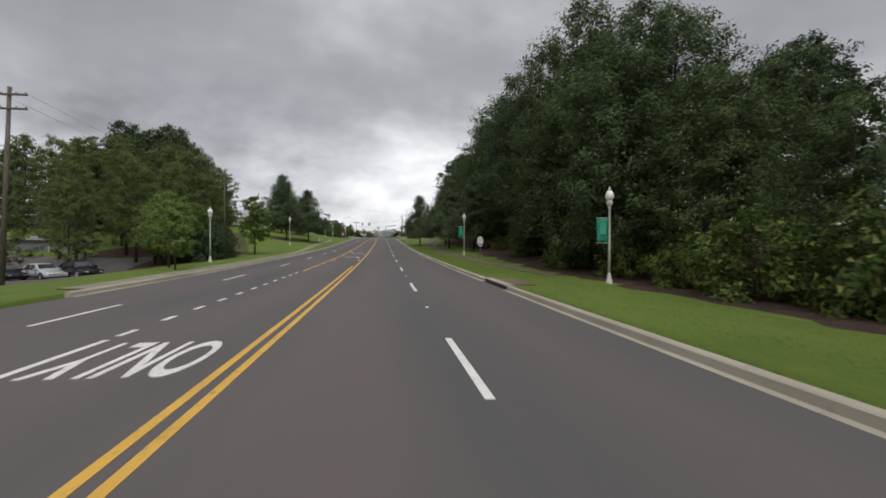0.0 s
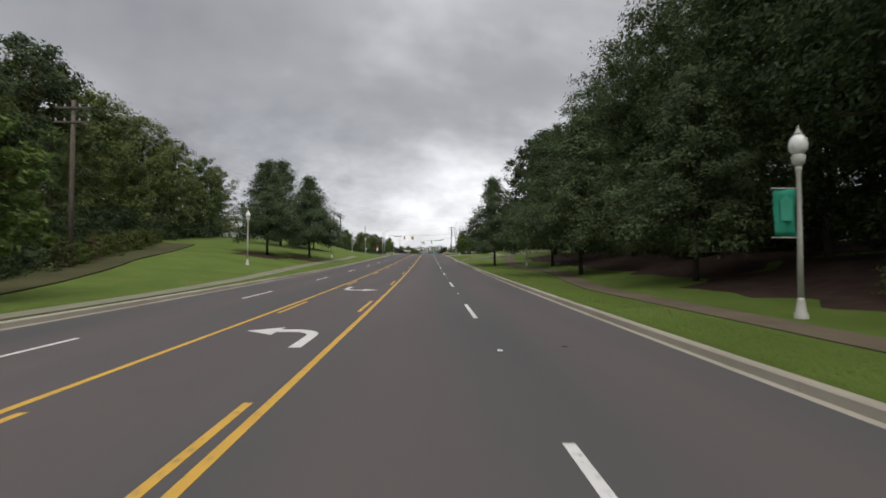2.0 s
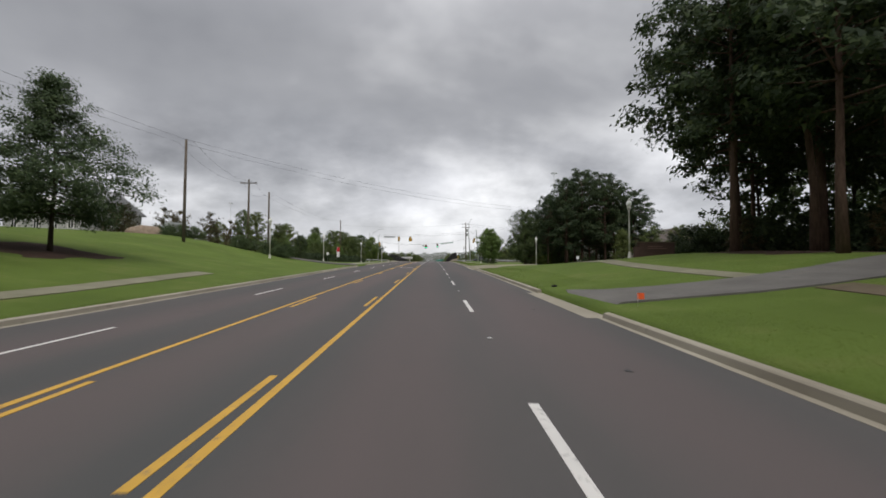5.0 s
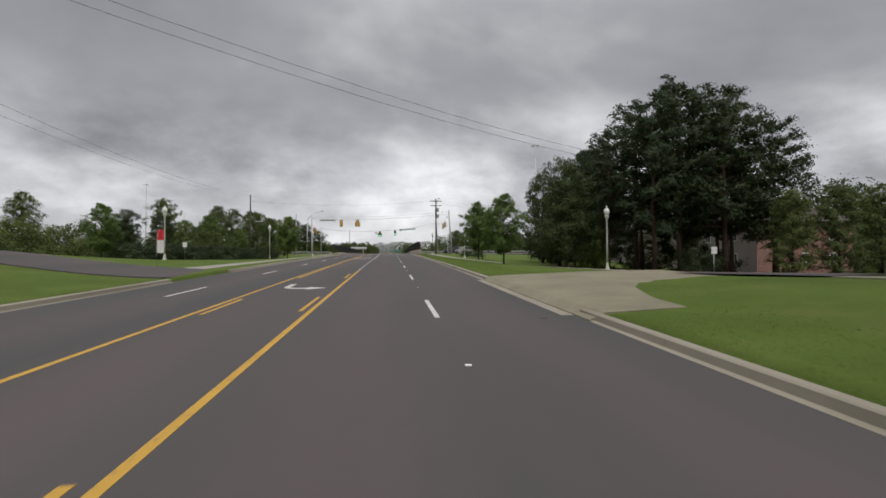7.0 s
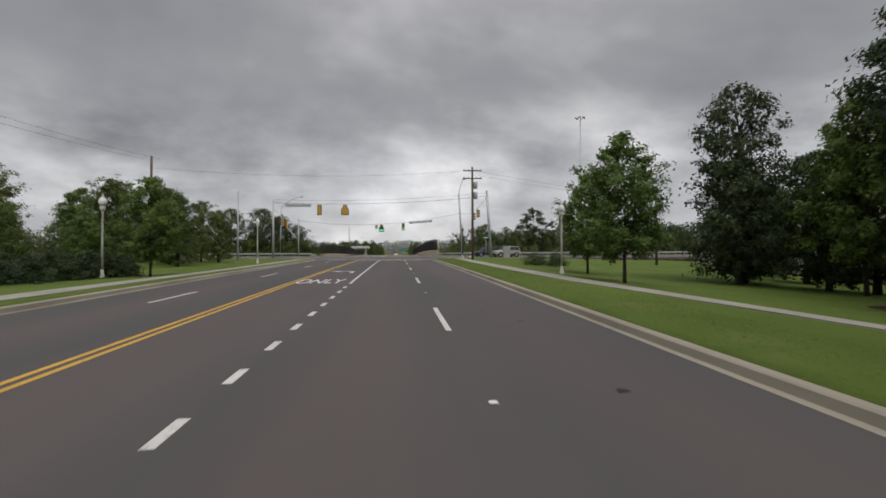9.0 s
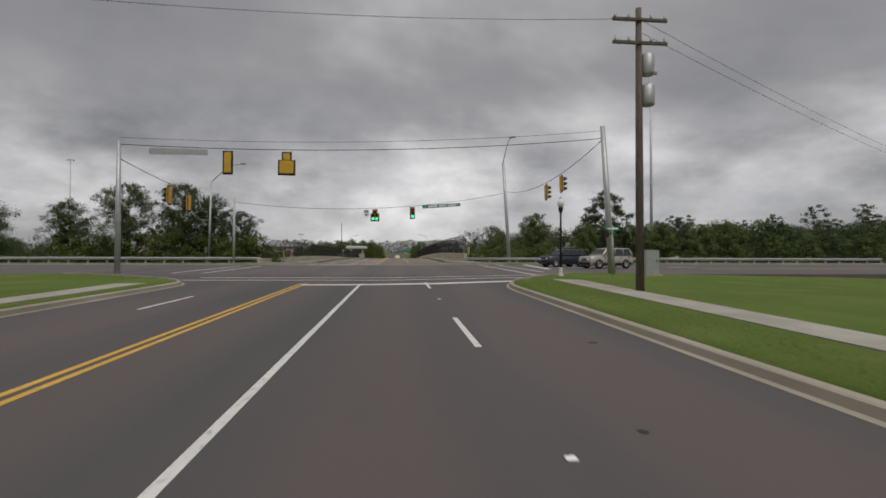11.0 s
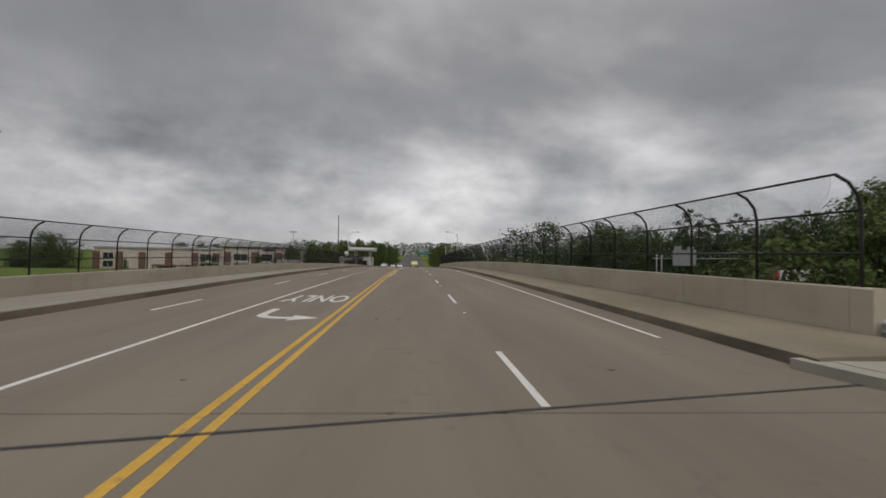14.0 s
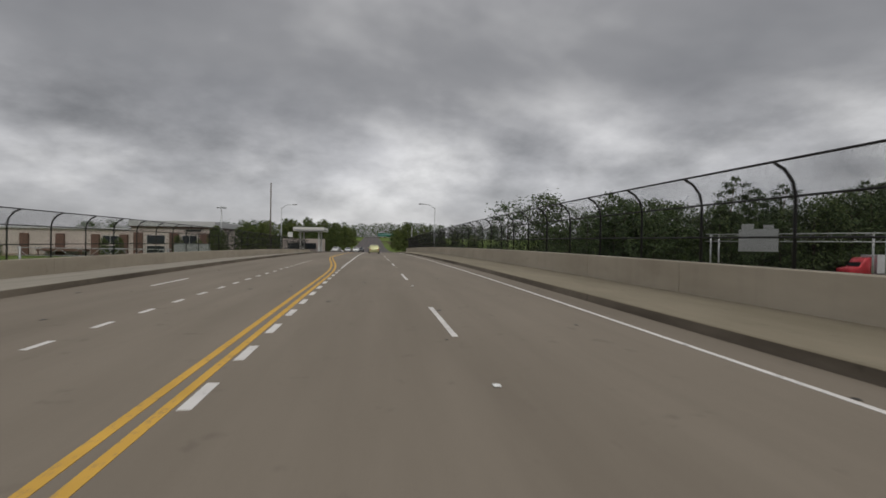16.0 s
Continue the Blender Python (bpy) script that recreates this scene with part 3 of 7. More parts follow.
def mark(name, x, w, y0, y1, material):
    part(name, sweep(name, [(x - w / 2, PAINT), (x + w / 2, PAINT), (x + w / 2, -0.02), (x - w / 2, -0.02)], y0, y1, material, 6), road)


for k in range(-3, 20):
    y = 5.25 + 12.19 * k
    if y < 238:
        mark("lane_dash", 0, 0.12, y, y + 3.5, M_WHITE)
    if -20 < y < 225:
        y = 10.9 + 12.19 * k
        if y < 235:
            mark("lane_dash", -8.5, 0.11, y, y + 3.5, M_WHITE)
mark("centre_line", -3.14, 0.12, -120, 172.6, M_YELLOW)
mark("centre_line", -3.40, 0.12, -120, 35.6, M_YELLOW)
mark("edge_line", -6.1, 0.12, -60, 9.2, M_WHITE)
for k in range(11):
    mark("short_dash", -6.1, 0.12, 9.6 + 1.82 * k, 10.25 + 1.82 * k, M_WHITE)
mark("centre_line", -5.98, 0.12, 29.5, 240, M_YELLOW)
mark("centre_line", -5.74, 0.12, 165.5, 240, M_YELLOW)
for k in range(11):
    y = 43.3 + 12.19 * k
    if y < 172:
        mark("broken_line", -3.40, 0.11, y, y + 3.3, M_YELLOW)
    if y < 164:
        mark("broken_line", -5.72, 0.11, y - 0.3, y + 3.0, M_YELLOW)
for k in range(14):
    y = 173.2 + 1.92 * k
    mark("short_dash", -3.16, 0.13, y, y + 0.72, M_WHITE)
mark("edge_line", -3.14, 0.12, 200.4, 239.5, M_WHITE)
for k in range(19):
    y = 13.0 + 12.19 * k
    part("reflector", block("reflector", -0.05, 0.05, y - 0.05, y + 0.05, P(y) + 0.003, P(y) + 0.02, M_REFL, 0.008), road)


def slab(name, corners, material, parent, thick=0.02):
    """A thin painted shape on the road from plan corners."""
    strip = len(corners) == 4
    if strip:
        # a long strip is cut across so that it follows the road's curve
        a, b, c, d = corners
        if math.dist(a, b) < math.dist(b, c):
            a, b, c, d = b, c, d, a
        k = max(1, math.ceil(math.dist(a, b) / 2.0))
        near = [(a[0] + (b[0] - a[0]) * i / k, a[1] + (b[1] - a[1]) * i / k) for i in range(k + 1)]
        far = [(d[0] + (c[0] - d[0]) * i / k, d[1] + (c[1] - d[1]) * i / k) for i in range(k + 1)]
        corners = near + far[::-1]
    n = len(corners)
    v = [(x, y, P(y) + PAINT) for x, y in corners] + [(x, y, P(y) - thick) for x, y in corners]
    tops = [(i, i + 1, n - 2 - i, n - 1 - i) for i in range(n // 2 - 1)] if strip else [tuple(range(n))]
    f = tops + [(i, n + i, n + (i + 1) % n, (i + 1) % n) for i in range(n)]
    me = mesh_of(name, v, f, material)
    bm = bmesh.new()
    bm.from_mesh(me)
    bmesh.ops.recalc_face_normals(bm, faces=bm.faces)
    bmesh.ops.triangulate(bm, faces=[q for q in bm.faces if len(q.verts) > 4])
    bm.to_mesh(me)
    bm.free()
    return part(name, me, parent)


def turn_arrow(x, y, turn):
    """A left-turn arrow; turn is 1 as the camera's traffic reads it, -1 for the other way."""
    shape = [(0.62, -1.2), (0.86, -1.2), (0.86, 0.1)]
    for i in range(7):
        a = math.pi / 2 * i / 6
        shape.append((0.12 + 0.74 * math.cos(a), 0.1 + 0.74 * math.sin(a)))
    shape += [(-0.2, 0.84), (-0.2, 1.15), (-0.95, 0.68), (-0.2, 0.15), (-0.2, 0.52), (0.12, 0.52)]
    for i in range(5):
        a = math.pi / 2 * (1 - i / 4)
        shape.append((0.12 + 0.5 * math.cos(a), 0.05 + 0.47 * math.sin(a)))
    slab("turn_arrow", [(x + turn * a * 0.95, y + turn * b * 1.05) for a, b in shape], M_WHITE, road)


turn_arrow(-4.5, 51.2, 1)
turn_arrow(-4.6, 64.6, -1)
turn_arrow(-4.5, 160.3, -1)
turn_arrow(-4.6, 210.5, 1)
turn_arrow(-4.9, 283.6, -1)


def lettering(text, x, y, width, length, turned, parent, material=M_WHITE):
    """Stretched road lettering laid on the surface."""
    cu = bpy.data.curves.new("lettering", "FONT")
    cu.body, cu.align_x, cu.align_y, cu.extrude, cu.offset = text, "CENTER", "CENTER", 0.004, 0.012
    tmp = bpy.data.objects.new("lettering", cu)
    scene.collection.objects.link(tmp)
    dg = bpy.context.evaluated_depsgraph_get()
    me = bpy.data.meshes.new_from_object(tmp.evaluated_get(dg))
    bpy.data.objects.remove(tmp)
    co = np.array([v.co for v in me.vertices])
    lo, hi = co.min(0), co.max(0)
    s = -1 if turned else 1
    for v in me.vertices:
        u, w = (v.co.x - (lo[0] + hi[0]) / 2) / (hi[0] - lo[0]), (v.co.y - (lo[1] + hi[1]) / 2) / (hi[1] - lo[1])
        px, py = x + s * u * width, y + s * w * length
        v.co = (px, py, P(py) + PAINT + (0.004 if v.co.z > 0 else -0.01))
    me.materials.clear()
    me.materials.append(material)
    return part("lettering", me, parent)


lettering("ONLY", -4.85, 7.75, 2.0, 2.3, True, road)
lettering("ONLY", -4.65, 202.0, 2.2, 2.6, False, road)

# junction markings
for y0 in (242.0, 244.2):
    slab("crosswalk_line", [(-12.5, y0 + 0.4), (-2, y0), (9.0, y0 + 3.2), (9.0, y0 + 3.42), (-2, y0 + 0.22), (-12.5, y0 + 0.62)], M_WHITE, road)
slab("stop_line", [(-5.8, 238.7), (-3.2, 238.7), (0.5, 239.2), (5.6, 241.2), (5.6, 241.9), (0.3, 239.9), (-3.2, 239.3), (-5.8, 239.3)], M_WHITE, road)
slab("crosswalk_line", [(7.55, 247.2), (7.75, 247.2), (7.40, 267.4), (7.20, 267.4)], M_WHITE, crossing)
slab("crosswalk_line", [(9.25, 251.0), (9.45, 251.0), (9.55, 268.2), (9.35, 268.2)], M_WHITE, crossing)
slab("stop_line", [(11.25, 256.0), (11.75, 256.0), (13.0, 268.8), (12.5, 268.8)], M_WHITE, crossing)
for x in (-14.5, -16.5):
    slab("crosswalk_line", [(x, 250), (x + 0.2, 250), (x + 0.2, 264), (x, 264)], M_WHITE, crossing)
slab("lane_line", [(12.0, 259.2), (22, 261.4), (22, 261.55), (12.0, 259.35)], M_WHITE, crossing)
slab("lane_line", [(24.5, 259.9), (27.5, 260.3), (27.5, 260.45), (24.5, 260.05)], M_WHITE, crossing)
slab("centre_line", [(26, 256.7), (60, 256.7), (60, 256.85), (26, 256.85)], M_YELLOW, crossing)
slab("centre_line", [(26, 257.0), (60, 257.0), (60, 257.15), (26, 257.15)], M_YELLOW, crossing)

# ---- bridge over the interstate ----
B0, B1 = 275.4, 432.0
apron = tagged(part("bridge_approach", sweep("bridge_approach", [(-14.2, 0), (9.5, 0), (9.5, -0.4), (-14.2, -0.4)], 265.8, B0 - 0.03, M_DECK, 2)), "stained concrete approach slab before the bridge", "road", kind="structure")
deck = tagged(part("bridge_deck", sweep("bridge_deck", [(-18.0, -0.6), (-11.0, 0), (7.75, 0), (7.75, -1.3), (-18.0, -1.6)], B0, B1, M_DECK, 3)), "stained concrete bridge deck with tyre marks", "bridge", kind="structure")
SKEW = 0.21  # the bridge crosses the interstate at a slant
JOINT = lambda x: 275.5 + SKEW * x
tagged(part("far_road", sweep("far_road", [(-12, 0), (6, 0), (6, -0.4), (-12, -0.4)], B1, 1000, M_ASPHALT, 8)), "asphalt road running on beyond the bridge", "road", kind="structure")


def bridge_walk(side):
    base = 4.8 if side > 0 else -11.0
    wall = 7.5 if side > 0 else -17.6
    low = 0.14 if side > 0 else -0.55
    y0 = 277.3 if side > 0 else B0
    w0 = 279.0 if side > 0 else B0 - 0.5
    edge = [(base, min(low, 0) - 0.02), (base, 0.0), (base + side * 0.03, 0.2), (base + side * 0.08, 0.22), (wall, 0.25 + min(low, 0.05)), (wall, min(low, 0) - 0.02)]
    tagged(part("bridge_walkway", sweep("bridge_walkway", edge, y0, B1, M_MOSS if side > 0 else M_WALKDECK, 3)), "raised concrete walkway along the bridge", "walkway", kind="structure")
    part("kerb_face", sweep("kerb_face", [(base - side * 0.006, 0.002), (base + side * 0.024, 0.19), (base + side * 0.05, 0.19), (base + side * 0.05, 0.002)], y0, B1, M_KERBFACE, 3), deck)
    sec = [(wall, low), (wall, 1.05 + low), (wall + side * 0.03, 1.08 + low), (wall + side * 0.27, 1.08 + low), (wall + side * 0.3, 1.05 + low), (wall + side * 0.3, -1.6), (wall + side * 0.2, -1.6), (wall + side * 0.2, low)]
    holder = tagged(part("bridge_parapet", sweep("bridge_parapet", sec, w0, w0 + 0.52, M_WALL, 1)), "weathered concrete parapet wall of the bridge", "parapet", kind="structure")
    y = w0 + 0.52
    while y < B1 - 1:
        y2 = min(y + 6.1, B1)
        part("panel", sweep("panel", sec, y + 0.012, y2 - 0.012, M_WALL, 3.1), holder)
        y = y2


M_MOSS = concrete("damp_concrete", (0.165, 0.143, 0.100), (0.235, 0.204, 0.148), (1, 0.3, 1), 0.9)
M_WALKDECK = concrete("walkway_concrete", (0.20, 0.18, 0.145), (0.28, 0.255, 0.21), (1, 0.3, 1), 0.9)
M_KERBFACE = concrete("brown_kerb_face", (0.06, 0.048, 0.036), (0.21, 0.18, 0.14), (1, 0.25, 1), 0.9)
bridge_walk(1)
bridge_walk(-1)
# kerb nose sweeping into the corner
nose = [(4.62, 277.4), (4.8, 276.2), (5.3, 274.9), (6.2, 273.7), (7.6, 272.9), (10, 272.2), (14, 271.4), (22, 270.8), (60, 270.5)]
tagged(part("kerb", ribbon("kerb", [(x + 0.2, y + 0.2) for x, y in nose], 0.5, 0.0, M_WALK, lambda x, y: P(y) + 0.16, 0.4)), "pale concrete kerb round the bridge corner", "kerb", "kerbs along the road", "structure")
corner_walk = [(5.0, 277.5), (5.3, 276.0), (6.0, 274.7), (6.9, 273.9), (8.2, 273.4), (9.6, 273.3), (8.4, 275.6), (7.9, 277.5)]
cw = len(corner_walk)
tagged(part("pavement", mesh_of("pavement", [(x, y, P(y) + 0.17) for x, y in corner_walk] + [(x, y, P(y) - 0.2) for x, y in corner_walk],
                                [tuple(range(cw))] + [(i, cw + i, cw + (i + 1) % cw, (i + 1) % cw) for i in range(cw)], M_WALK)), "pale concrete pavement at the bridge corner", "path", kind="structure")
nose = [(-11.0, 275.4), (-11.4, 274), (-12.6, 272.0), (-15, 270), (-20, 268.4), (-60, 267.8)]
tagged(part("kerb", ribbon("kerb", [(x - 0.2, y + 0.2) for x, y in nose], 0.5, 0.0, M_WALK, lambda x, y: P(y) + 0.16, 0.4)), "pale concrete kerb round the bridge corner", "kerb", "kerbs along the road", "structure")


def dmark(name, x, w, y0, y1, material, path=None):
    part(name, sweep(name, [(x - w / 2, PAINT), (x + w / 2, PAINT), (x + w / 2, -0.02), (x - w / 2, -0.02)], y0, y1, material, 4, path), deck)


def lane_shift(y):
    """The centre lines swing over to make room for the far turn lane."""
    return -2.4 * smooth(326, 362, y)


for k in range(-1, 13):
    y = 275.0 + 12.19 * k
    if y > 270:
        dmark("lane_dash", 0.02, 0.11, y + (0.6 if k == 0 else 0), y + 3.7, M_WHITE)
for x in (-3.46, -3.72):
    dmark("centre_line", x, 0.12, 270.45, B1, M_YELLOW, lane_shift)
dmark("edge_line", 3.86, 0.11, 280.3, B1, M_WHITE)
dmark("edge_line", -6.5, 0.11, 267.0, 307.7, M_WHITE)
for k in range(20):
    dmark("short_dash", -6.5, 0.12, 309.2 + 1.78 * k, 309.85 + 1.78 * k, M_WHITE)
for k in range(12):
    dmark("short_dash", -3.28, 0.14, 308.2 + 1.95 * k, 309.1 + 1.95 * k, M_WHITE)
dmark("edge_line", -3.28, 0.12, 332, B1, M_WHITE)
for k in range(5):
    y = 272 + 12.19 * k
    dmark("lane_dash", -8.9, 0.11, y, y + 3.2, M_WHITE)
slab("stop_line", [(-6.45, 269.9), (-3.5, 269.75), (-3.5, 270.4), (-6.45, 270.55)], M_WHITE, deck)
slab("asphalt_edge", [(1.2, 265.75), (2.7, 266.25), (3.5, 266.65), (5.5, 267.5), (9.45, 268.6), (9.45, 265.75)], M_OLDASPHALT, deck)
slab("stop_line", [(-10.6, 266.95), (-6.45, 266.95), (-6.45, 267.5), (-10.6, 267.5)], M_WHITE, deck)
slab("expansion_joint", [(-11, JOINT(-11)), (4.8, JOINT(4.8)), (4.8, JOINT(4.8) + 0.07), (-11, JOINT(-11) + 0.07)], M_BLACK, deck)
lettering("ONLY", -5.05, 288.3, 2.2, 2.5, True, deck)
for k in range(13):
    y = 284.3 + 12.19 * k
    part("reflector", block("reflector", -0.03, 0.07, y - 0.05, y + 0.05, P(y) + 0.003, P(y) + 0.02, M_REFL, 0.008), deck)

# tar drips and small debris on the deck
rng = random.Random(11)
for _ in range(60):
    x, y, r = rng.uniform(-10, 4.5), rng.uniform(266, 330), rng.uniform(0.02, 0.075)
    pts = [(x + r * (1.5 if i % 2 else 0.8) * rng.uniform(0.7, 1.3) * math.cos(i * 0.9), y + r * rng.uniform(0.6, 1.6) * math.sin(i * 0.9)) for i in range(7)]
    slab("tar_spot", pts, M_BLACK, deck)
for _ in range(26):
    x, y, r = rng.uniform(0.5, 3.0), rng.uniform(10, 235), rng.uniform(0.03, 0.09)
    pts = [(x + r * rng.uniform(0.7, 1.5) * math.cos(i * 0.9), y + r * rng.uniform(0.8, 2.0) * math.sin(i * 0.9)) for i in range(7)]
    slab("tar_spot", pts, M_BLACK, road)


def curved_fence(side, y0, y1, label):
    """A tall chain-link fence whose posts bend in over the walkway."""
    x = 7.65 if side > 0 else -17.75
    low = 0.14 if side > 0 else -0.55
    fence = empty("bridge_fence", pose(0, 0, 0), label, "fence", "fences on the bridge")
    prof = [(0, 1.04 + low), (0, 2.0 + low), (0, 2.65 + low)] + [(-side * 0.75 * (1 - math.cos(a)), 2.65 + low + 0.75 * math.sin(a)) for a in (0.45, 0.9, 1.3)]
    n = round((y1 - y0) / 3.0)
    post_me = tube("post", [(px, 0, z) for px, z in prof], 0.04, M_FENCE, 6)
    for i in range(n + 1):
        y = y0 + (y1 - y0) * i / n
        part("post", post_me, fence, m=pose(x, y, P(y)))
    for px, z in (prof[0], (0, 1.75 + low), prof[2], prof[-1]):
        pts = [(x + px, y0 + (y1 - y0) * i / 40, P(y0 + (y1 - y0) * i / 40) + z + 0.02) for i in range(41)]
        part("rail", tube("rail", pts, 0.028, M_FENCE, 6), fence)
    lens = [0.0]
    for a, b in zip(prof, prof[1:]):
        lens.append(lens[-1] + math.hypot(b[0] - a[0], b[1] - a[1]))
    v, f = [], []
    w = 0.0042
    pitch = 0.075
    for slant in (1, -1):
        for i in range(int((y1 - y0 - 2.6) / pitch)):
            ys = y0 + i * pitch + (2.6 if slant < 0 else 0)
            o = len(v)
            for (px, z), s in zip(prof, lens):
                y = ys + slant * s * 0.95
                base = P(y)
                v += [(x + px, y - w, base + z), (x + px, y + w, base + z), (x + px - 0.0022, y, base + z), (x + px + 0.0022, y, base + z)]
            for k in range(len(prof) - 1):
                for q in (4 * k, 4 * k + 2):
                    f.append((o + q, o + q + 1, o + q + 5, o + q + 4))
    tagged(part("chain_link", mesh_of("chain_link", v, f, M_FENCE), fence), kind="stuff")


curved_fence(1, 279.4, 426.4, "tall black chain-link fence curving in above the parapet")
curved_fence(-1, 276.5, 425.95, "tall black chain-link fence curving in above the parapet")

WBEAM = [(0.0, -0.155), (0.03, -0.13), (0.08, -0.09), (0.08, -0.06), (0.0, -0.015), (0.0, 0.015), (0.08, 0.06), (0.08, 0.09), (0.03, 0.13), (0.0, 0.155), (-0.02, 0.155), (-0.02, -0.155)]


def guardrail(line, label, zs):
    """A W-beam rail along a line of (x, y), on short posts; zs(x, y) is the ground under it."""
    thing = empty("guardrail", pose(0, 0, 0), label, "guardrail", "guardrails at the junction")
    pts = []
    for (xa, ya), (xb, yb) in zip(line, line[1:]):
        k = max(1, int(math.hypot(xb - xa, yb - ya) / 1.9))
        pts += [(xa + (xb - xa) * i / k, ya + (yb - ya) * i / k) for i in range(k)]
    pts.append(line[-1])
    v, f = [], []
    m = len(WBEAM)
    post = block("post", -0.08, 0.08, -0.08, 0.08, -1.2, 0.1, M_GALV, 0.01)
    for i, (x, y) in enumerate(pts):
        a, b = pts[max(0, i - 1)], pts[min(len(pts) - 1, i + 1)]
        d = Vector((b[0] - a[0], b[1] - a[1])).normalized()
        nrm = Vector((d.y, -d.x))
        z = zs(x, y) + 0.58
        for u, w in WBEAM:
            v.append((x + nrm.x * u, y + nrm.y * u, z + w))
        part("post", post, thing, m=pose(x - nrm.x * 0.14, y - nrm.y * 0.14, z, 0, 0, math.degrees(math.atan2(d.y, d.x))))
    for i in range(len(pts) - 1):
        for j in range(m):
            j2 = (j + 1) % m
            f.append((i * m + j, (i + 1) * m + j, (i + 1) * m + j2, i * m + j2))
    part("beam", mesh_of("beam", v, f, M_GALV), thing)


guardrail([(7.62, 278.9), (8.2, 276.8), (9.9, 274.4), (13, 272.9), (22, 272.0), (60, 271.5)], "galvanised steel guardrail along the junction corner", lambda x, y: P(272))
guardrail([(-80, 271.0), (-25, 271.8), (-20.5, 273.2), (-17.6, 275.2)], "galvanised steel guardrail along the junction corner", lambda x, y: P(271))

marker = empty("hazard_marker", pose(8.0, 279.0, P(279.0)), "black and yellow striped hazard marker on a post", "sign")
part("post", tube("post", [(0, 0, -0.5), (0, 0, 2.1)], 0.03, M_GALV), marker)
plate = part("plate", block("plate", -0.15, 0.15, -0.035, -0.02, 1.2, 2.1, plain("marker_yellow", (0.62, 0.42, 0.05)), 0), marker)
for k in range(5):
    part("stripe", mesh_of("stripe", [(-0.15, -0.039, 1.2 + k * 0.18), (0.15, -0.039, 1.32 + k * 0.18), (0.15, -0.039, 1.4 + k * 0.18 if k < 4 else 2.09), (-0.15, -0.039, 1.29 + k * 0.18)], [(0, 1, 2, 3)], M_BLACK), plate)

# interstate below, and its ramp
zi = P(303.7)
tagged(part("interstate", mesh_of("interstate", [(x, y, zi - 6.84) for x in (-400, 400) for y in (302, 340)], [(0, 2, 3, 1)], M_DECK)), "wide concrete interstate carriageway below the bridge", "road", kind="structure")
tagged(part("interstate_ramp", mesh_of("interstate_ramp", [(x, y, zi - 3.04) for x in (24, 400) for y in (358, 376)], [(0, 2, 3, 1)], M_DECK)), "pale concrete ramp beside the interstate", "road", kind="structure")
for yb in (300, 345):
    pier = empty("bridge_pier", pose(0, 0, 0), "concrete pier carrying the bridge", "pier", kind="structure")
    for px in (-13, -4, 5):
        part("column", tube("column", [(px, yb, zi - 7.8), (px, yb, P(yb) - 1.2)], 0.6, M_WALL, 16), pier)

# ---- trees ----


def crown_shape(kind, u):
    """Crown radius against height u from 0 (lowest leaf) to 1 (top), as a share of the widest."""
    if kind == "oak":
        return max(0.07, (1.0 - u) ** 0.95 * min(1.12, 0.62 + 2.6 * u))
    if kind == "round":
        return math.sqrt(max(0.02, 1 - (2 * u - 0.92) ** 2))
    if kind == "tall":
        return math.sqrt(max(0.03, 1 - (1.75 * u - 0.75) ** 2)) * (0.9 + 0.1 * math.sin(9 * u))
    if kind == "pine":
        return 0.35 + 0.65 * math.sqrt(max(0.0, 1 - (1.9 * u - 0.8) ** 2))
    return math.sqrt(max(0.05, 1 - (1.25 * u - 0.25) ** 2))


RISE = {"oak": (-0.18, 0.75), "tall": (0.15, 0.85), "round": (0.25, 0.9), "pine": (0.0, 0.55), "bush": (0.5, 0.8)}
FLAT = {"oak": 0.42, "tall": 0.62, "round": 0.66, "pine": 0.45, "bush": 0.7}


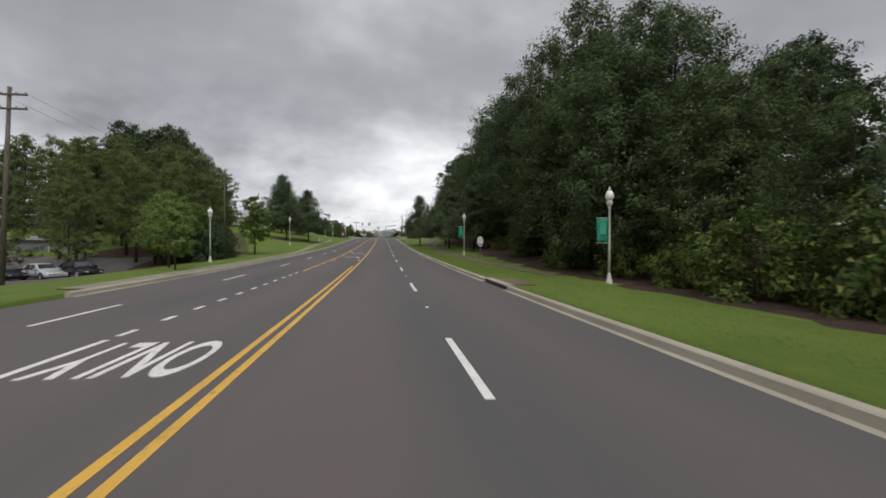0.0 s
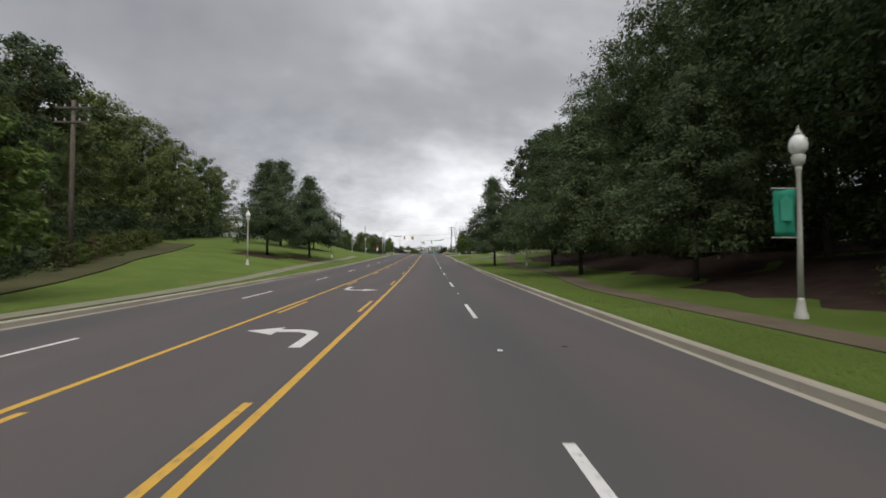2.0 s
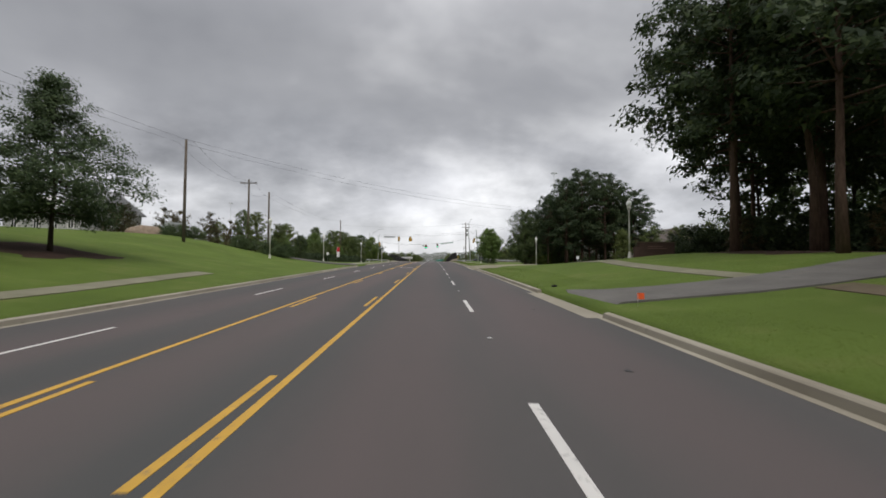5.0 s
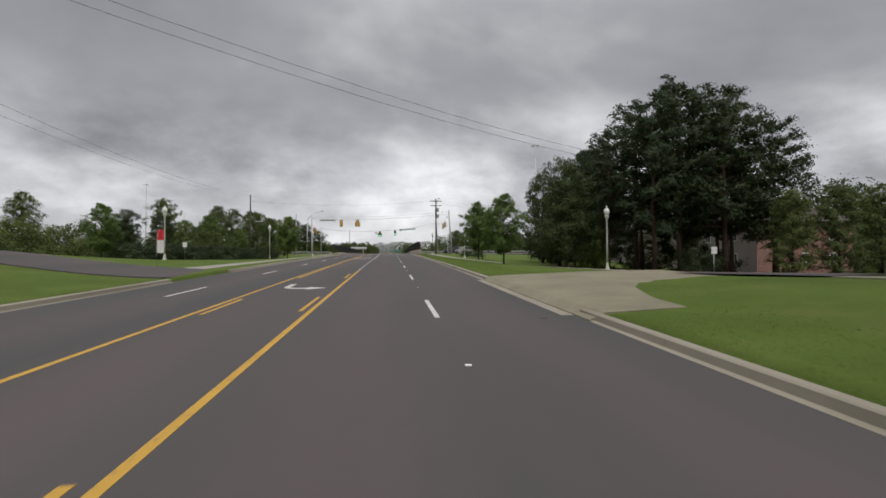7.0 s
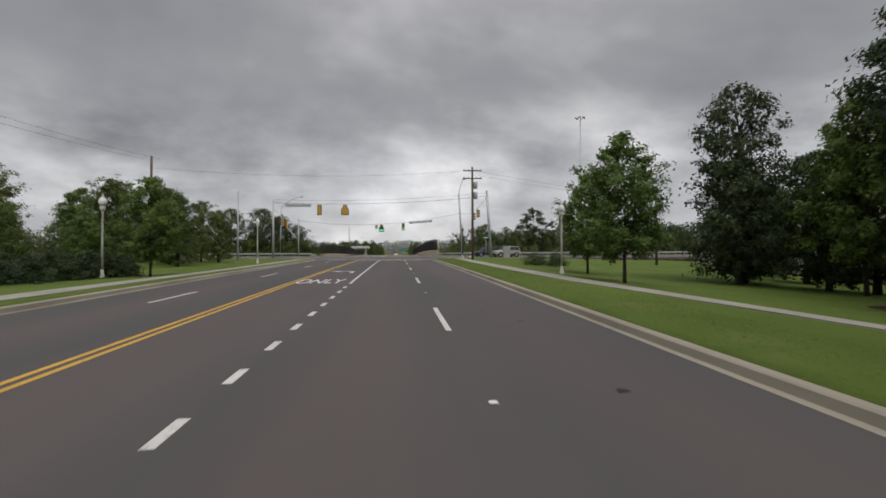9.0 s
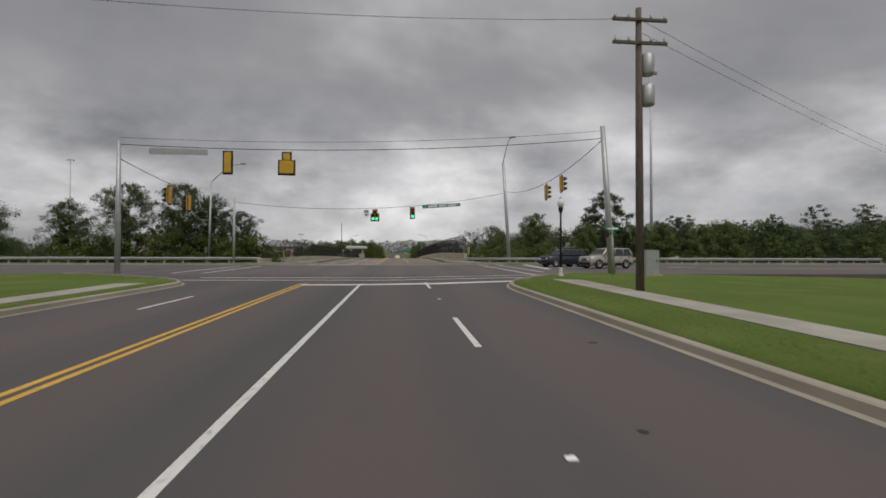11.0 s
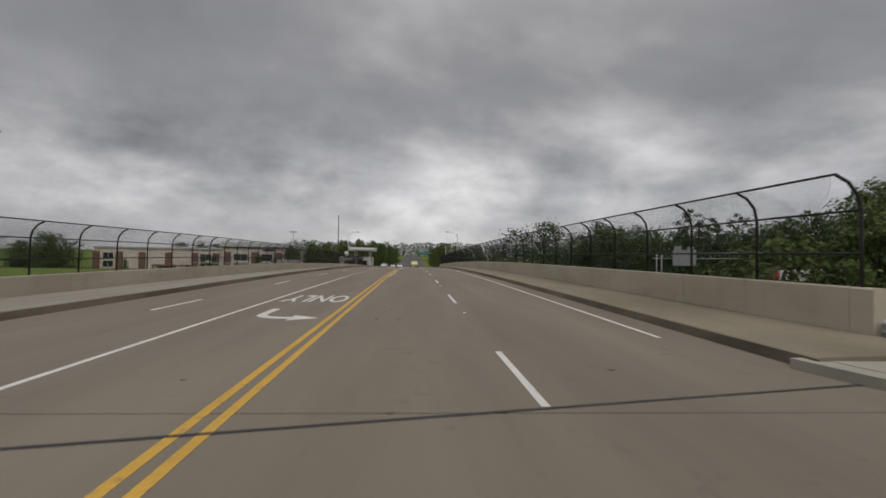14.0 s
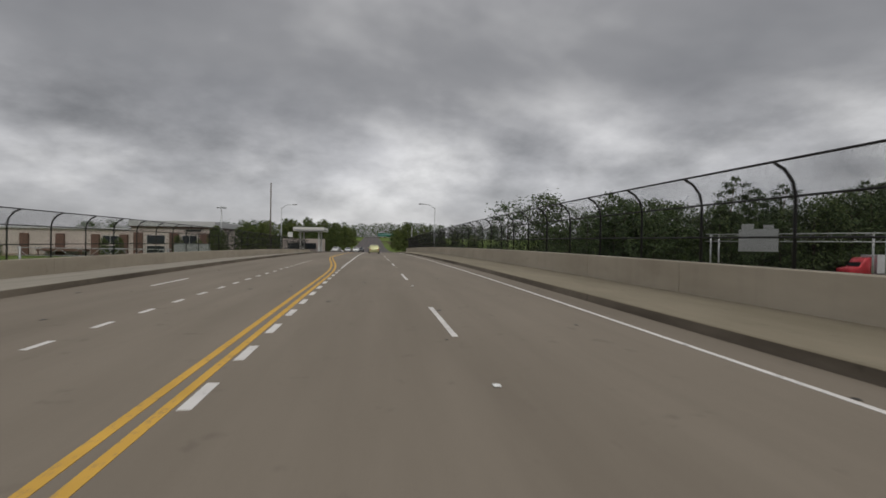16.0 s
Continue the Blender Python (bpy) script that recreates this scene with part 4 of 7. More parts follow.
def make_tree(name, kind, height, radius, base, trunk_r, boughs, leaves, size, leaf_mat, bark_mat, label, fluff=1.0, seed=0, lean=0.0, ratio=0.62):
    """Tapered trunk, boughs that carry leafy sprays at their ends, and gaps of sky between the boughs."""
    rg = np.random.default_rng(seed)
    tree = empty(name, pose(0, 0, 0), label, "tree" if kind != "bush" else "shrub")
    geo = []
    bend = [(rg.normal(0, 0.012) * height * i / 5 + lean * height * (i / 5) ** 2, rg.normal(0, 0.012) * height * i / 5, height * 0.94 * i / 5) for i in range(6)]
    bend[0] = (0, 0, -0.35)
    geo.append(tube_geo(bend, [trunk_r * 1.25, trunk_r * 0.85, trunk_r * 0.68, trunk_r * 0.5, trunk_r * 0.3, trunk_r * 0.08], 9))
    low, high = RISE[kind]
    cen, direct, rad = [], [], []
    for i in range(boughs):
        u = (i + rg.random()) / boughs
        u = u ** (1.2 if kind in ("oak", "bush") else 0.95)
        ang = i * 2.39996 + rg.normal(0, 0.35)
        reach = radius * crown_shape(kind, u) * rg.uniform(0.62, 1.12) * (1 + 0.16 * math.sin(2 * ang + seed) + 0.10 * math.sin(5 * ang + 3 * seed))
        rise = low + (high - low) * u + rg.normal(0, 0.10)
        z_tip = base + (height - base) * u
        z0 = max(base * 0.6 if kind != "bush" else 0.1, z_tip - reach * rise)
        t0 = min(1.0, max(0.0, z0 / (height * 0.94)))
        sx, sy = np.interp(t0 * 5, range(6), [q[0] for q in bend]), np.interp(t0 * 5, range(6), [q[1] for q in bend])
        dx, dy = math.cos(ang), math.sin(ang)
        droop = (0.10 if kind == "oak" else 0.03) * reach
        def along(w):
            return (sx + dx * reach * w, sy + dy * reach * w, z0 + (z_tip - z0) * math.sin(w * 1.571) - droop * w * w)
        rr = trunk_r * 0.36 * (1 - 0.75 * t0) + 0.010
        if i % 2 == 0 or kind == "pine":
            geo.append(tube_geo([along(0), along(0.5), along(0.95)], [rr, rr * 0.6, rr * 0.2], 4, False))
        for w in ((0.34, 0.58, 0.80, 1.0) if kind != "pine" else (0.62, 0.85, 1.0)):
            if w < 0.5 and rg.random() < 0.45:
                continue
            c = np.array(along(w * rg.uniform(0.9, 1.04))) + rg.normal(0, 0.05 * radius, 3) * (1, 1, 0.7)
            cen.append(c)
            direct.append((dx, dy, 0.25 + 0.5 * u))
            rad.append(radius * rg.uniform(0.13, 0.25) * (0.75 + 0.4 * crown_shape(kind, u)) * (1.12 if kind in ("pine", "bush") else 1.0) * fluff)
    part("trunk", join_geo("trunk", geo[:1], bark_mat, True), tree)
    tagged(part("branchwork", join_geo("branchwork", geo[1:], bark_mat, True), tree), kind="stuff")
    c, direct, rad = np.array(cen), np.array(direct), np.array(rad)
    k = len(c)
    twigs = 13
    td = rg.normal(size=(k, twigs, 3)) + direct[:, None, :] * 0.55
    td /= np.linalg.norm(td, axis=2)[:, :, None]
    td[:, :, 2] *= FLAT[kind]
    share = rad ** 2 / (rad ** 2).sum()
    idx = rg.choice(k, leaves, p=share)
    d = td[idx, rg.integers(0, twigs, leaves)]
    far = rg.random(leaves) ** 0.65 * rg.uniform(0.7, 1.25, leaves)
    p = c[idx] + d * (far * rad[idx])[:, None] + rg.normal(size=(leaves, 3)) * (rad[idx] * 0.17)[:, None]
    p[:, 2] = np.maximum(p[:, 2], 0.12)
    # leaf blades: pointed, turned mostly up and out of their spray
    nrm = rg.normal(size=(leaves, 3)) * 0.5 + np.array([0, 0, 0.55]) + d * 0.9 + direct[idx] * 0.35
    nrm /= np.linalg.norm(nrm, axis=1)[:, None]
    ax = np.cross(nrm, rg.normal(size=(leaves, 3)))
    ax /= np.linalg.norm(ax, axis=1)[:, None]
    bx = np.cross(nrm, ax)
    ln = size * (0.6 + 0.8 * rg.random(leaves))[:, None]
    wd = ln * ratio
    v = np.stack([p - ax * ln * 0.35 - bx * wd * 0.5, p - ax * ln * 0.35 + bx * wd * 0.5, p + ax * ln * 0.65], 1).reshape(-1, 3)
    me = bpy.data.meshes.new("crown")
    me.vertices.add(len(v))
    me.vertices.foreach_set("co", v.astype(np.float32).ravel())
    me.loops.add(leaves * 3)
    me.loops.foreach_set("vertex_index", np.arange(leaves * 3, dtype=np.int32))
    me.polygons.add(leaves)
    me.polygons.foreach_set("loop_start", np.arange(0, leaves * 3, 3, dtype=np.int32))
    me.materials.append(leaf_mat)
    me.update(calc_edges=True)
    me.validate()
    part("crown", me, tree)
    return tree


def at(x, y, turn=0.0, s=1.0, sz=None):
    """A pose on the ground with a turn and a scale."""
    return pose(x, y, ground_z(x, y), 0, 0, turn) @ Matrix.Diagonal((s, s, sz or s, 1))


KIT = {}


def build_kit():
    spec = {
        # name, kind, height, radius, base, trunk radius, clumps, leaves, leaf size, leaf, bark, label
        "oak": ("street_oak", "oak", 10, 4.6, 1.9, 0.125, 110, 40000, 0.145, M_LEAF_STREET, M_BARK, "dense green pyramidal oak tree standing in grass"),
        "maple": ("maple_tree", "round", 8, 2.6, 1.5, 0.095, 64, 17000, 0.18, M_LEAF_LIGHT, M_BARK, "leafy bright green maple standing in grass"),
        "sapling": ("young_tree", "round", 5, 1.7, 1.2, 0.07, 34, 7000, 0.15, M_LEAF_LIGHT, M_BARK, "young green street tree with a thin dark trunk"),
        "tall": ("woodland_tree", "tall", 17, 5.0, 3.6, 0.25, 78, 26000, 0.20, M_LEAF_OAK, M_BARK, "tall dark green woodland tree with a ragged crown"),
        "edge": ("woodland_tree", "tall", 12, 4.2, 1.4, 0.2, 84, 30000, 0.175, M_LEAF_OAK, M_BARK, "dark green tree with leaves down to the ground"),
        "mid": ("woodland_tree", "tall", 15, 4.6, 0.8, 0.24, 70, 14000, 0.30, M_LEAF_MIX, M_BARK, "green woodland tree with a ragged uneven crown"),
        "airy": ("woodland_tree", "tall", 16, 3.9, 2.6, 0.2, 44, 14000, 0.20, M_LEAF_MIX, M_BARK, "tall green woodland tree with an open crown"),
        "back": ("woodland_tree", "tall", 17, 5.4, 0.8, 0.27, 50, 3000, 0.68, M_LEAF_OAK, M_BARK, "tall dark tree deep in the wood"),
        "pine": ("pine_tree", "pine", 19, 4.8, 7.0, 0.24, 46, 8500, 0.36, M_LEAF_PINE, M_PINEBARK, "tall pine with a bare trunk and a dark crown"),
        "slim": ("pine_tree", "pine", 17, 3.5, 4.0, 0.2, 62, 10500, 0.26, M_LEAF_PINE, M_PINEBARK, "slender dark pine with a bare lower trunk"),
        "cedar": ("cedar_tree", "tall", 9, 3.2, 0.7, 0.2, 70, 13000, 0.20, M_LEAF_PINE, M_BARK, "dark evergreen tree with a broad crown"),
        "bush": ("roadside_shrub", "bush", 3.2, 2.4, 0.1, 0.06, 30, 4500, 0.19, M_LEAF_BUSH, M_BARK, "overgrown green shrub with yellowing leaves"),
        "thicket": ("thicket_shrub", "bush", 4.5, 3.6, 0.1, 0.06, 36, 6000, 0.24, M_LEAF_MIX, M_BARK, "rank green shrub grown over the bank"),
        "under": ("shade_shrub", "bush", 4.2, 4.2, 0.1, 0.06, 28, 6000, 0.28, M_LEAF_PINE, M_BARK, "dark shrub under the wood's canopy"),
        "hedge": ("clipped_shrub", "bush", 1.4, 1.1, 0.05, 0.04, 26, 5000, 0.09, M_LEAF_OAK, M_BARK, "low clipped dark green shrub in grass", 1.7),
        "crape": ("flowering_shrub", "bush", 4.0, 1.6, 0.4, 0.05, 24, 3500, 0.15, M_LEAF_RED, M_BARK, "faded reddish flowering shrub"),
        "far": ("distant_tree", "tall", 14, 6.0, 0.6, 0.25, 36, 2500, 0.50, M_LEAF_OAK, M_BARK, "distant dark green tree in a wood", 1.6),
        "farpine": ("distant_pine", "pine", 19, 4.0, 6.0, 0.25, 22, 1900, 0.5, M_LEAF_PINE, M_PINEBARK, "distant dark pine above the wood", 1.4),
    }
    for i, (key, s) in enumerate(spec.items()):
        n = {"tall": 3, "edge": 3, "mid": 3, "airy": 3, "oak": 3, "pine": 3, "far": 3}.get(key, 2)
        KIT[key] = [make_tree(*s, seed=100 * i + j + 7) for j in range(n)]


build_kit()
USED = {}
trng = random.Random(5)


def plant(key, x, y, s=1.0, group="", sz=None, label="", z=None):
    """Sets a tree of that kind on the ground: the first use of each variant moves it, the rest are copies."""
    n = USED.get(key, 0)
    USED[key] = n + 1
    src = KIT[key][n % len(KIT[key])]
    m = at(x, y, trng.uniform(0, 360), s, sz)
    if z is not None:
        m.translation.z = z
    if n < len(KIT[key]):
        src.matrix_basis = m
        ob = src
    else:
        ob = copy_thing(src, m @ Matrix.Diagonal((1 / src.scale[0], 1 / src.scale[1], 1 / src.scale[2], 1)))
    return tagged(ob, label, "", group)


# wood on the right of the road
G = "trees of the roadside wood"
for x, y, s in ((13.6, 9, 0.55), (15.4, 15, 0.6), (15.0, 21, 0.85), (13.4, 28.5, 1.15), (14.5, 35, 1.2), (13.8, 42, 1.1), (16.5, 49.5, 1.1), (16.8, 57, 1.05), (14.5, 3, 0.6), (17, -4, 0.8), (16, 61, 0.8)):
    plant("edge", x, y, s, G)
for x, y, s in ((19.5, 23, 0.7), (17.5, 29, 0.98), (18.4, 33, 1.14), (18.6, 42.5, 1.18), (18, 49, 1.0), (16.5, 56, 1.08), (18, 64, 1.1), (17, 71, 1.22), (18.5, 78, 1.18), (18, 86, 1.2), (18.5, 95, 1.16), (18.5, 104, 1.02), (16.8, 63, 1.1), (14.5, 100, 0.94), (23, 110, 0.95)):
    plant("tall", x, y, s, G)
plant("tall", 15.8, 47, 1.0, G, 1.24)
plant("tall", 14.2, 53, 1.04, G, 1.14)
plant("tall", 16.0, 38.5, 1.06, G, 1.28)
for x, y, s in ((24, 100, 1.05), (25, 108, 0.95), (22, 92, 1.0), (30, 96, 1.0), (25, 8, 0.65), (26, 17, 0.85), (25, 27, 0.72), (26, 36, 0.85), (24, 0, 0.6), (33, 14, 0.9), (31, 112, 0.9), (34, 104, 1.0), (21, 12, 0.5)):
    plant("back", x, y, s, G)
for x, y, s in ((22, 6, 0.52), (24, 13, 0.62), (30, 22, 0.7), (22.5, 24.5, 0.68), (32, 34, 0.9), (22, 44, 0.92), (24, 55, 0.98), (22, 69, 0.95), (25, 82, 0.95), (21, 100, 0.95), (28, 14, 0.72)):
    plant("pine", x, y, s, G)
for x, y, s in ((12.2, 15.8, 1.0), (13.0, 11.5, 1.15), (12, 20, 0.6), (11.8, 33, 0.7), (12.4, 44, 0.8), (12.8, 37, 0.55), (12, 53, 0.5), (12.5, 26, 0.7), (15, 70, 0.7), (16, 76, 0.8), (18, 83, 0.9), (20, 90, 1.0), (16.5, 94, 0.6), (20.5, 98, 0.9), (22, 82, 1.2), (20, 74, 1.1), (19, 67, 1.0)):
    plant("bush", x, y, s, "shrubs at the wood's edge")
plant("sapling", 12.6, 44.6, 0.85, "shrubs at the wood's edge", label="young yellow-green tree in front of the dark wood")
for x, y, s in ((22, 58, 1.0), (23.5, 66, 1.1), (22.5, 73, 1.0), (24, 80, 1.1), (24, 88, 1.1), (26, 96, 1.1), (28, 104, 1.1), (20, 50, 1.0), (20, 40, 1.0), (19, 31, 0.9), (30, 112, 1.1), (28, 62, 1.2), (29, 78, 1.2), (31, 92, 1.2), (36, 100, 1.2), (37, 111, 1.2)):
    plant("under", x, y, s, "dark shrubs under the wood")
G = "street oaks along the road"
for x, y, s in ((8.8, 72.3, 1.05), (9.8, 83.4, 1.08), (6.0, 93.3, 0.95), (10.7, 62.0, 0.95)):
    plant("oak", x, y, s, G)
for x, y, s in ((14.8, 90, 0.85), (14.5, 77, 0.8)):
    plant("tall", x, y, s, "trees of the roadside wood")
# pines and clump after the first driveway
G = "pines on the lawn"
for x, y, s in ((19.5, 133, 1.1), (23.5, 131, 1.16), (22, 137, 1.16), (26.5, 134, 1.2), (25, 141, 1.15), (30, 138, 1.15), (29, 145, 1.05), (33, 133, 1.0), (35, 142, 1.0), (20.6, 125.6, 1.12), (25.5, 127.6, 1.1)):
    plant("pine", x, y, s, G)
for x, y, s in ((31, 147, 0.8), (37, 143, 0.8), (40, 134, 0.9), (42, 124, 0.9), (38, 152, 0.75), (33, 121, 0.9), (36, 130, 0.9), (47, 138, 0.9), (45, 150, 0.85), (50, 128, 1.0)):
    plant("back", x, y, s, "trees behind the lawn")
for x, y, s in ((24, 139, 0.8), (29, 131.5, 0.9)):
    plant("crape", x, y, s, "shrubs under the pines")
for x, y, s in ((27, 142, 0.9), (31, 140, 1.0), (33, 137, 1.0), (24.5, 146, 0.8), (37, 135, 1.1), (41, 131, 1.2), (29, 150, 0.9), (35, 128.6, 0.9), (22, 143, 0.6)):
    plant("under", x, y, s, "dark shrubs under the pines")
G = "clump of trees beside the footpath"
for x, y, s in ((14.3, 181, 0.78), (22.5, 190, 0.8), (30, 189, 0.85)):
    plant("edge", x, y, s, G)
for x, y, s in ((18.2, 181, 0.72), (20.4, 177.4, 0.84), (21.6, 182.5, 0.92), (23.2, 178.2, 0.96), (25.4, 181.5, 1.0), (26.6, 177.2, 0.94), (28.8, 179.4, 0.90), (24.4, 186.5, 0.94), (31.6, 177.6, 0.78), (33.8, 180.5, 0.74), (27.8, 185, 0.94), (21.0, 189.5, 0.76), (30.5, 183.5, 0.88)):
    plant("slim", x, y, s, G)
for x, y, s in ((22.5, 196, 0.72), (25, 199, 0.78), (33, 186, 0.7)):
    plant("pine", x, y, s, G)
for x, y, s in ((27, 171, 0.40), (32, 172.4, 0.46), (37, 173.6, 0.5), (42, 174.5, 0.55)):
    plant("mid", x, y, s, G)
for x, y, s in ((17.0, 181.5, 0.62), (19.2, 186, 0.6), (26, 189, 0.9)):
    plant("bush", x, y, s * 1.2, "shrubs under the pines")
for x, y, s in ((23.5, 176.5, 0.45), (29.5, 183, 0.6)):
    plant("under", x, y, s, "dark shrubs under the pines")
G = "maples on the verge"
for x, y, s in ((10.3, 201.4, 0.91), (12.9, 212.3, 0.9), (8.4, 179.8, 0.72)):
    plant("maple", x, y, s, G)
plant("cedar", 20.7, 207, 1.05, "evergreens beside the brick building", 1.4)
plant("cedar", 24.5, 204.5, 0.85, "evergreens beside the brick building", 0.9)
for x, y, s in ((22.6, 209, 0.8), (26, 203, 1.0), (24, 211, 1.0), (30, 212, 1.1), (17, 190, 0.9), (33, 219, 0.9)):
    plant("cedar", x, y, s, "evergreens beside the brick building")
plant("maple", 23.2, 201.0, 1.15, G, 1.3)
for x, y in ((12.2, 223.2), (14.1, 222.8)):
    plant("hedge", x, y, 0.9, "clipped shrubs by the junction")
# left side
G = "trees of the wood across the road"
for x, y, s in ((-36, 84, 1.1), (-39, 96, 1.1), (-41, 108, 1.1), (-43, 120, 1.05), (-45, 133, 1.0), (-47, 145, 1.0),
                (-44, 90, 1.1), (-48, 112, 1.15), (-51, 130, 1.1), (-42, 82, 1.0), (-50, 86, 1.0), (-58, 84, 0.95), (-66, 80, 0.9), (-74, 76, 0.9), (-84, 74, 0.9), (-44, 78, 0.8), (-50, 80, 0.75), (-57, 79, 0.75), (-64, 77, 0.7), (-72, 73, 0.7), (-47, 90, 1.0), (-54, 92, 1.0),
                (-36, 90, 0.66), (-39, 102, 0.66), (-41, 115, 0.66), (-43, 127, 0.66), (-45, 139, 0.66)):
    plant("mid", x, y, s, G)
for x, y, s in ((-21.5, 49, 0.62), (-24.5, 52.5, 0.74), (-24.5, 58.5, 0.80), (-28, 56, 0.72), (-27.5, 64, 0.82), (-30, 69.5, 0.80), (-31.5, 61, 0.78), (-33, 75, 0.84), (-35, 67, 0.82), (-38, 73, 0.9), (-29, 76.5, 0.56), (-32, 81, 0.6), (-40, 79, 0.95), (-34, 56, 0.7), (-40, 64, 0.8), (-36, 49, 0.66), (-46, 72, 0.85), (-30, 48, 0.6)):
    plant("airy", x, y, s, G)
for x, y, s in ((-19.5, 43.5, 0.75), (-20.5, 46.5, 0.85), (-23.5, 51.5, 0.9), (-21, 53, 0.75)):
    plant("maple", x, y, s, "maples at the wood's edge")
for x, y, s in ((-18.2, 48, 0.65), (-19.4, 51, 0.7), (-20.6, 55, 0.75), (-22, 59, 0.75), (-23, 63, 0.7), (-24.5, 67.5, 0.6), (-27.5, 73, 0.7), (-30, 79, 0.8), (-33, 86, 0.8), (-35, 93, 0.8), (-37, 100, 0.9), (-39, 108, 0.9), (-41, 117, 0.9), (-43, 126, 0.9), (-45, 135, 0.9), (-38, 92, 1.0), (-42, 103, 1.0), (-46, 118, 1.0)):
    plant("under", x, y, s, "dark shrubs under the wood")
for x, y, s in ((-33, 71, 0.8), (-35, 82, 0.9), (-46, 104, 0.95), (-52, 60, 0.7), (-42, 82, 0.9), (-60, 50, 0.7)):
    plant("pine", x, y, s, G)
for x, y, s in ((-16.0, 35.4, 0.95), (-13.4, 30, 0.7), (-15.6, 56.2, 1.3)):
    plant("sapling", x, y, s, "young trees on the far verge")
for x, y, s in ((-22.2, 69, 0.4), (-23.4, 73, 0.42), (-25.2, 77, 0.45), (-26.6, 81, 0.45), (-28.2, 85.5, 0.45), (-30, 90.5, 0.45)):
    plant("crape", x, y, s, "dry weeds on the bank", label="dry reddish-brown weeds on the grassy bank")
for x, y, s in ((-23, 71, 0.42), (-24.3, 75, 0.5), (-26, 79, 0.5), (-27.3, 83, 0.55), (-29, 88, 0.55), (-31, 93, 0.5), (-25, 72.5, 0.5), (-28.5, 80.5, 0.55)):
    plant("bush", x, y, s, "shrubs at the wood's edge")
G = "street oaks along the road"
for x, y, s in ((-20.0, 96.8, 1.08), (-16.9, 104.0, 1.05), (-25.7, 120.4, 1.4), (-21.8, 126.8, 0.95)):
    plant("oak", x, y, s, G)
G = "ornamental shrubs by the far driveway"
for x, y, s in ((-38.5, 159, 1.0), (-36, 163, 1.1), (-33.5, 162, 1.0), (-31, 165, 1.1), (-41, 161, 1.1), (-28.5, 165.5, 0.9), (-43, 166, 1.1)):
    plant("crape", x, y, s, G)
for x, y, s in ((-24.2, 163, 0.34), (-21.6, 164.2, 0.28), (-27, 166, 0.36)):
    plant("mid", x, y, s, G, label="dense dark shrub beside the far driveway")
for x, y, s in ((-32, 157, 0.8), (-30.7, 157.3, 0.85), (-29.4, 157.6, 0.8), (-24.4, 158, 0.85), (-23.2, 158.6, 0.8), (-21, 160, 1.0), (-19.8, 161.4, 0.95)):
    plant("hedge", x, y, s * 1.3, G)
for x, y, s in ((-30, 192, 0.7), (-33.8, 221, 0.8), (-33.5, 231, 1.0), (-14.9, 207, 0.70), (-24.4, 217, 0.6), (-40, 215, 0.8)):
    plant("maple", x, y, s, "maples on the far verge")
for x, y, s in ((-28, 226, 0.56), (-26, 234, 0.56), (-29, 240, 0.6), (-40, 228, 0.7), (-36, 242, 0.68), (-50, 210, 0.64)):
    plant("mid", x, y, s, "trees beyond the far verge")
for x, y, s in ((-24, 206, 0.26), (-27, 211, 0.3), (-22.5, 228, 0.46), (-25, 240, 0.5), (-30, 216, 0.34), (-21.5, 236, 0.4)):
    plant("mid", x, y, s, "trees beyond the far verge")
for x, y, s in ((-42, 198, 1.0), (-43, 206, 1.0), (-41, 213, 1.1), (-42, 221, 1.0), (-40, 229, 1.1), (-38, 236, 1.0), (-46, 214, 1.2), (-36, 243, 1.0), (-50, 203, 1.2), (-56, 196, 1.2), (-60, 206, 1.3)):
    plant("thicket", x, y, s, "undergrowth beyond the far verge")
for x, y, s in ((-37, 210, 0.5), (-30, 205, 0.42)):
    plant("cedar", x, y, s * 1.6, "evergreens beyond the far verge")
for i in range(15):
    plant("under", -18.2 - 0.32 * i + 0.5 * (i % 2), 209.5 - 1.75 * i, 0.40 + 0.04 * (i % 3), "dark shrubs along the far verge", 0.34)
# round the junction's far corners
G = "thicket beside the guardrail"
for x, y, s in ((13, 281, 0.7), (15, 283, 0.95), (19, 281, 1.0), (23, 282, 1.1), (28, 281, 1.1), (34, 281, 1.15), (40, 280, 1.1), (47, 281, 1.2), (55, 280, 1.2), (16, 289, 1.2), (12.5, 287, 1.2), (64, 284, 1.2), (11, 292, 1.0)):
    plant("thicket", x, y, s, G)
for x, y, s in ((21.6, 291.5, 0.9), (44, 297, 0.9), (58, 296, 0.95), (72, 292, 1.0), (36, 300, 0.9)):
    plant("edge", x, y, s, G)
for x, y, s in ((13.4, 284.6, 0.44), (18.6, 285, 0.66), (26, 284, 0.62), (30, 286, 0.6), (34.5, 285, 0.68), (39, 286, 0.72), (44, 284, 0.7), (50, 286, 0.76), (56, 284, 0.64), (63, 286, 0.7), (70, 283, 0.7), (79, 284, 0.75)):
    plant("mid", x, y, s, G)
plant("pine", 31.1, 288, 0.82, G, label="pine with an open crown above the thicket")
G = "trees behind the far guardrail"
for x, y, s in ((-21.8, 281.5, 0.62), (-25, 281, 0.8), (-28.5, 280, 0.95), (-34, 278, 0.95), (-42, 280, 0.9), (-51, 278, 1.0), (-32, 288, 0.8)):
    plant("edge", x, y, s, G)
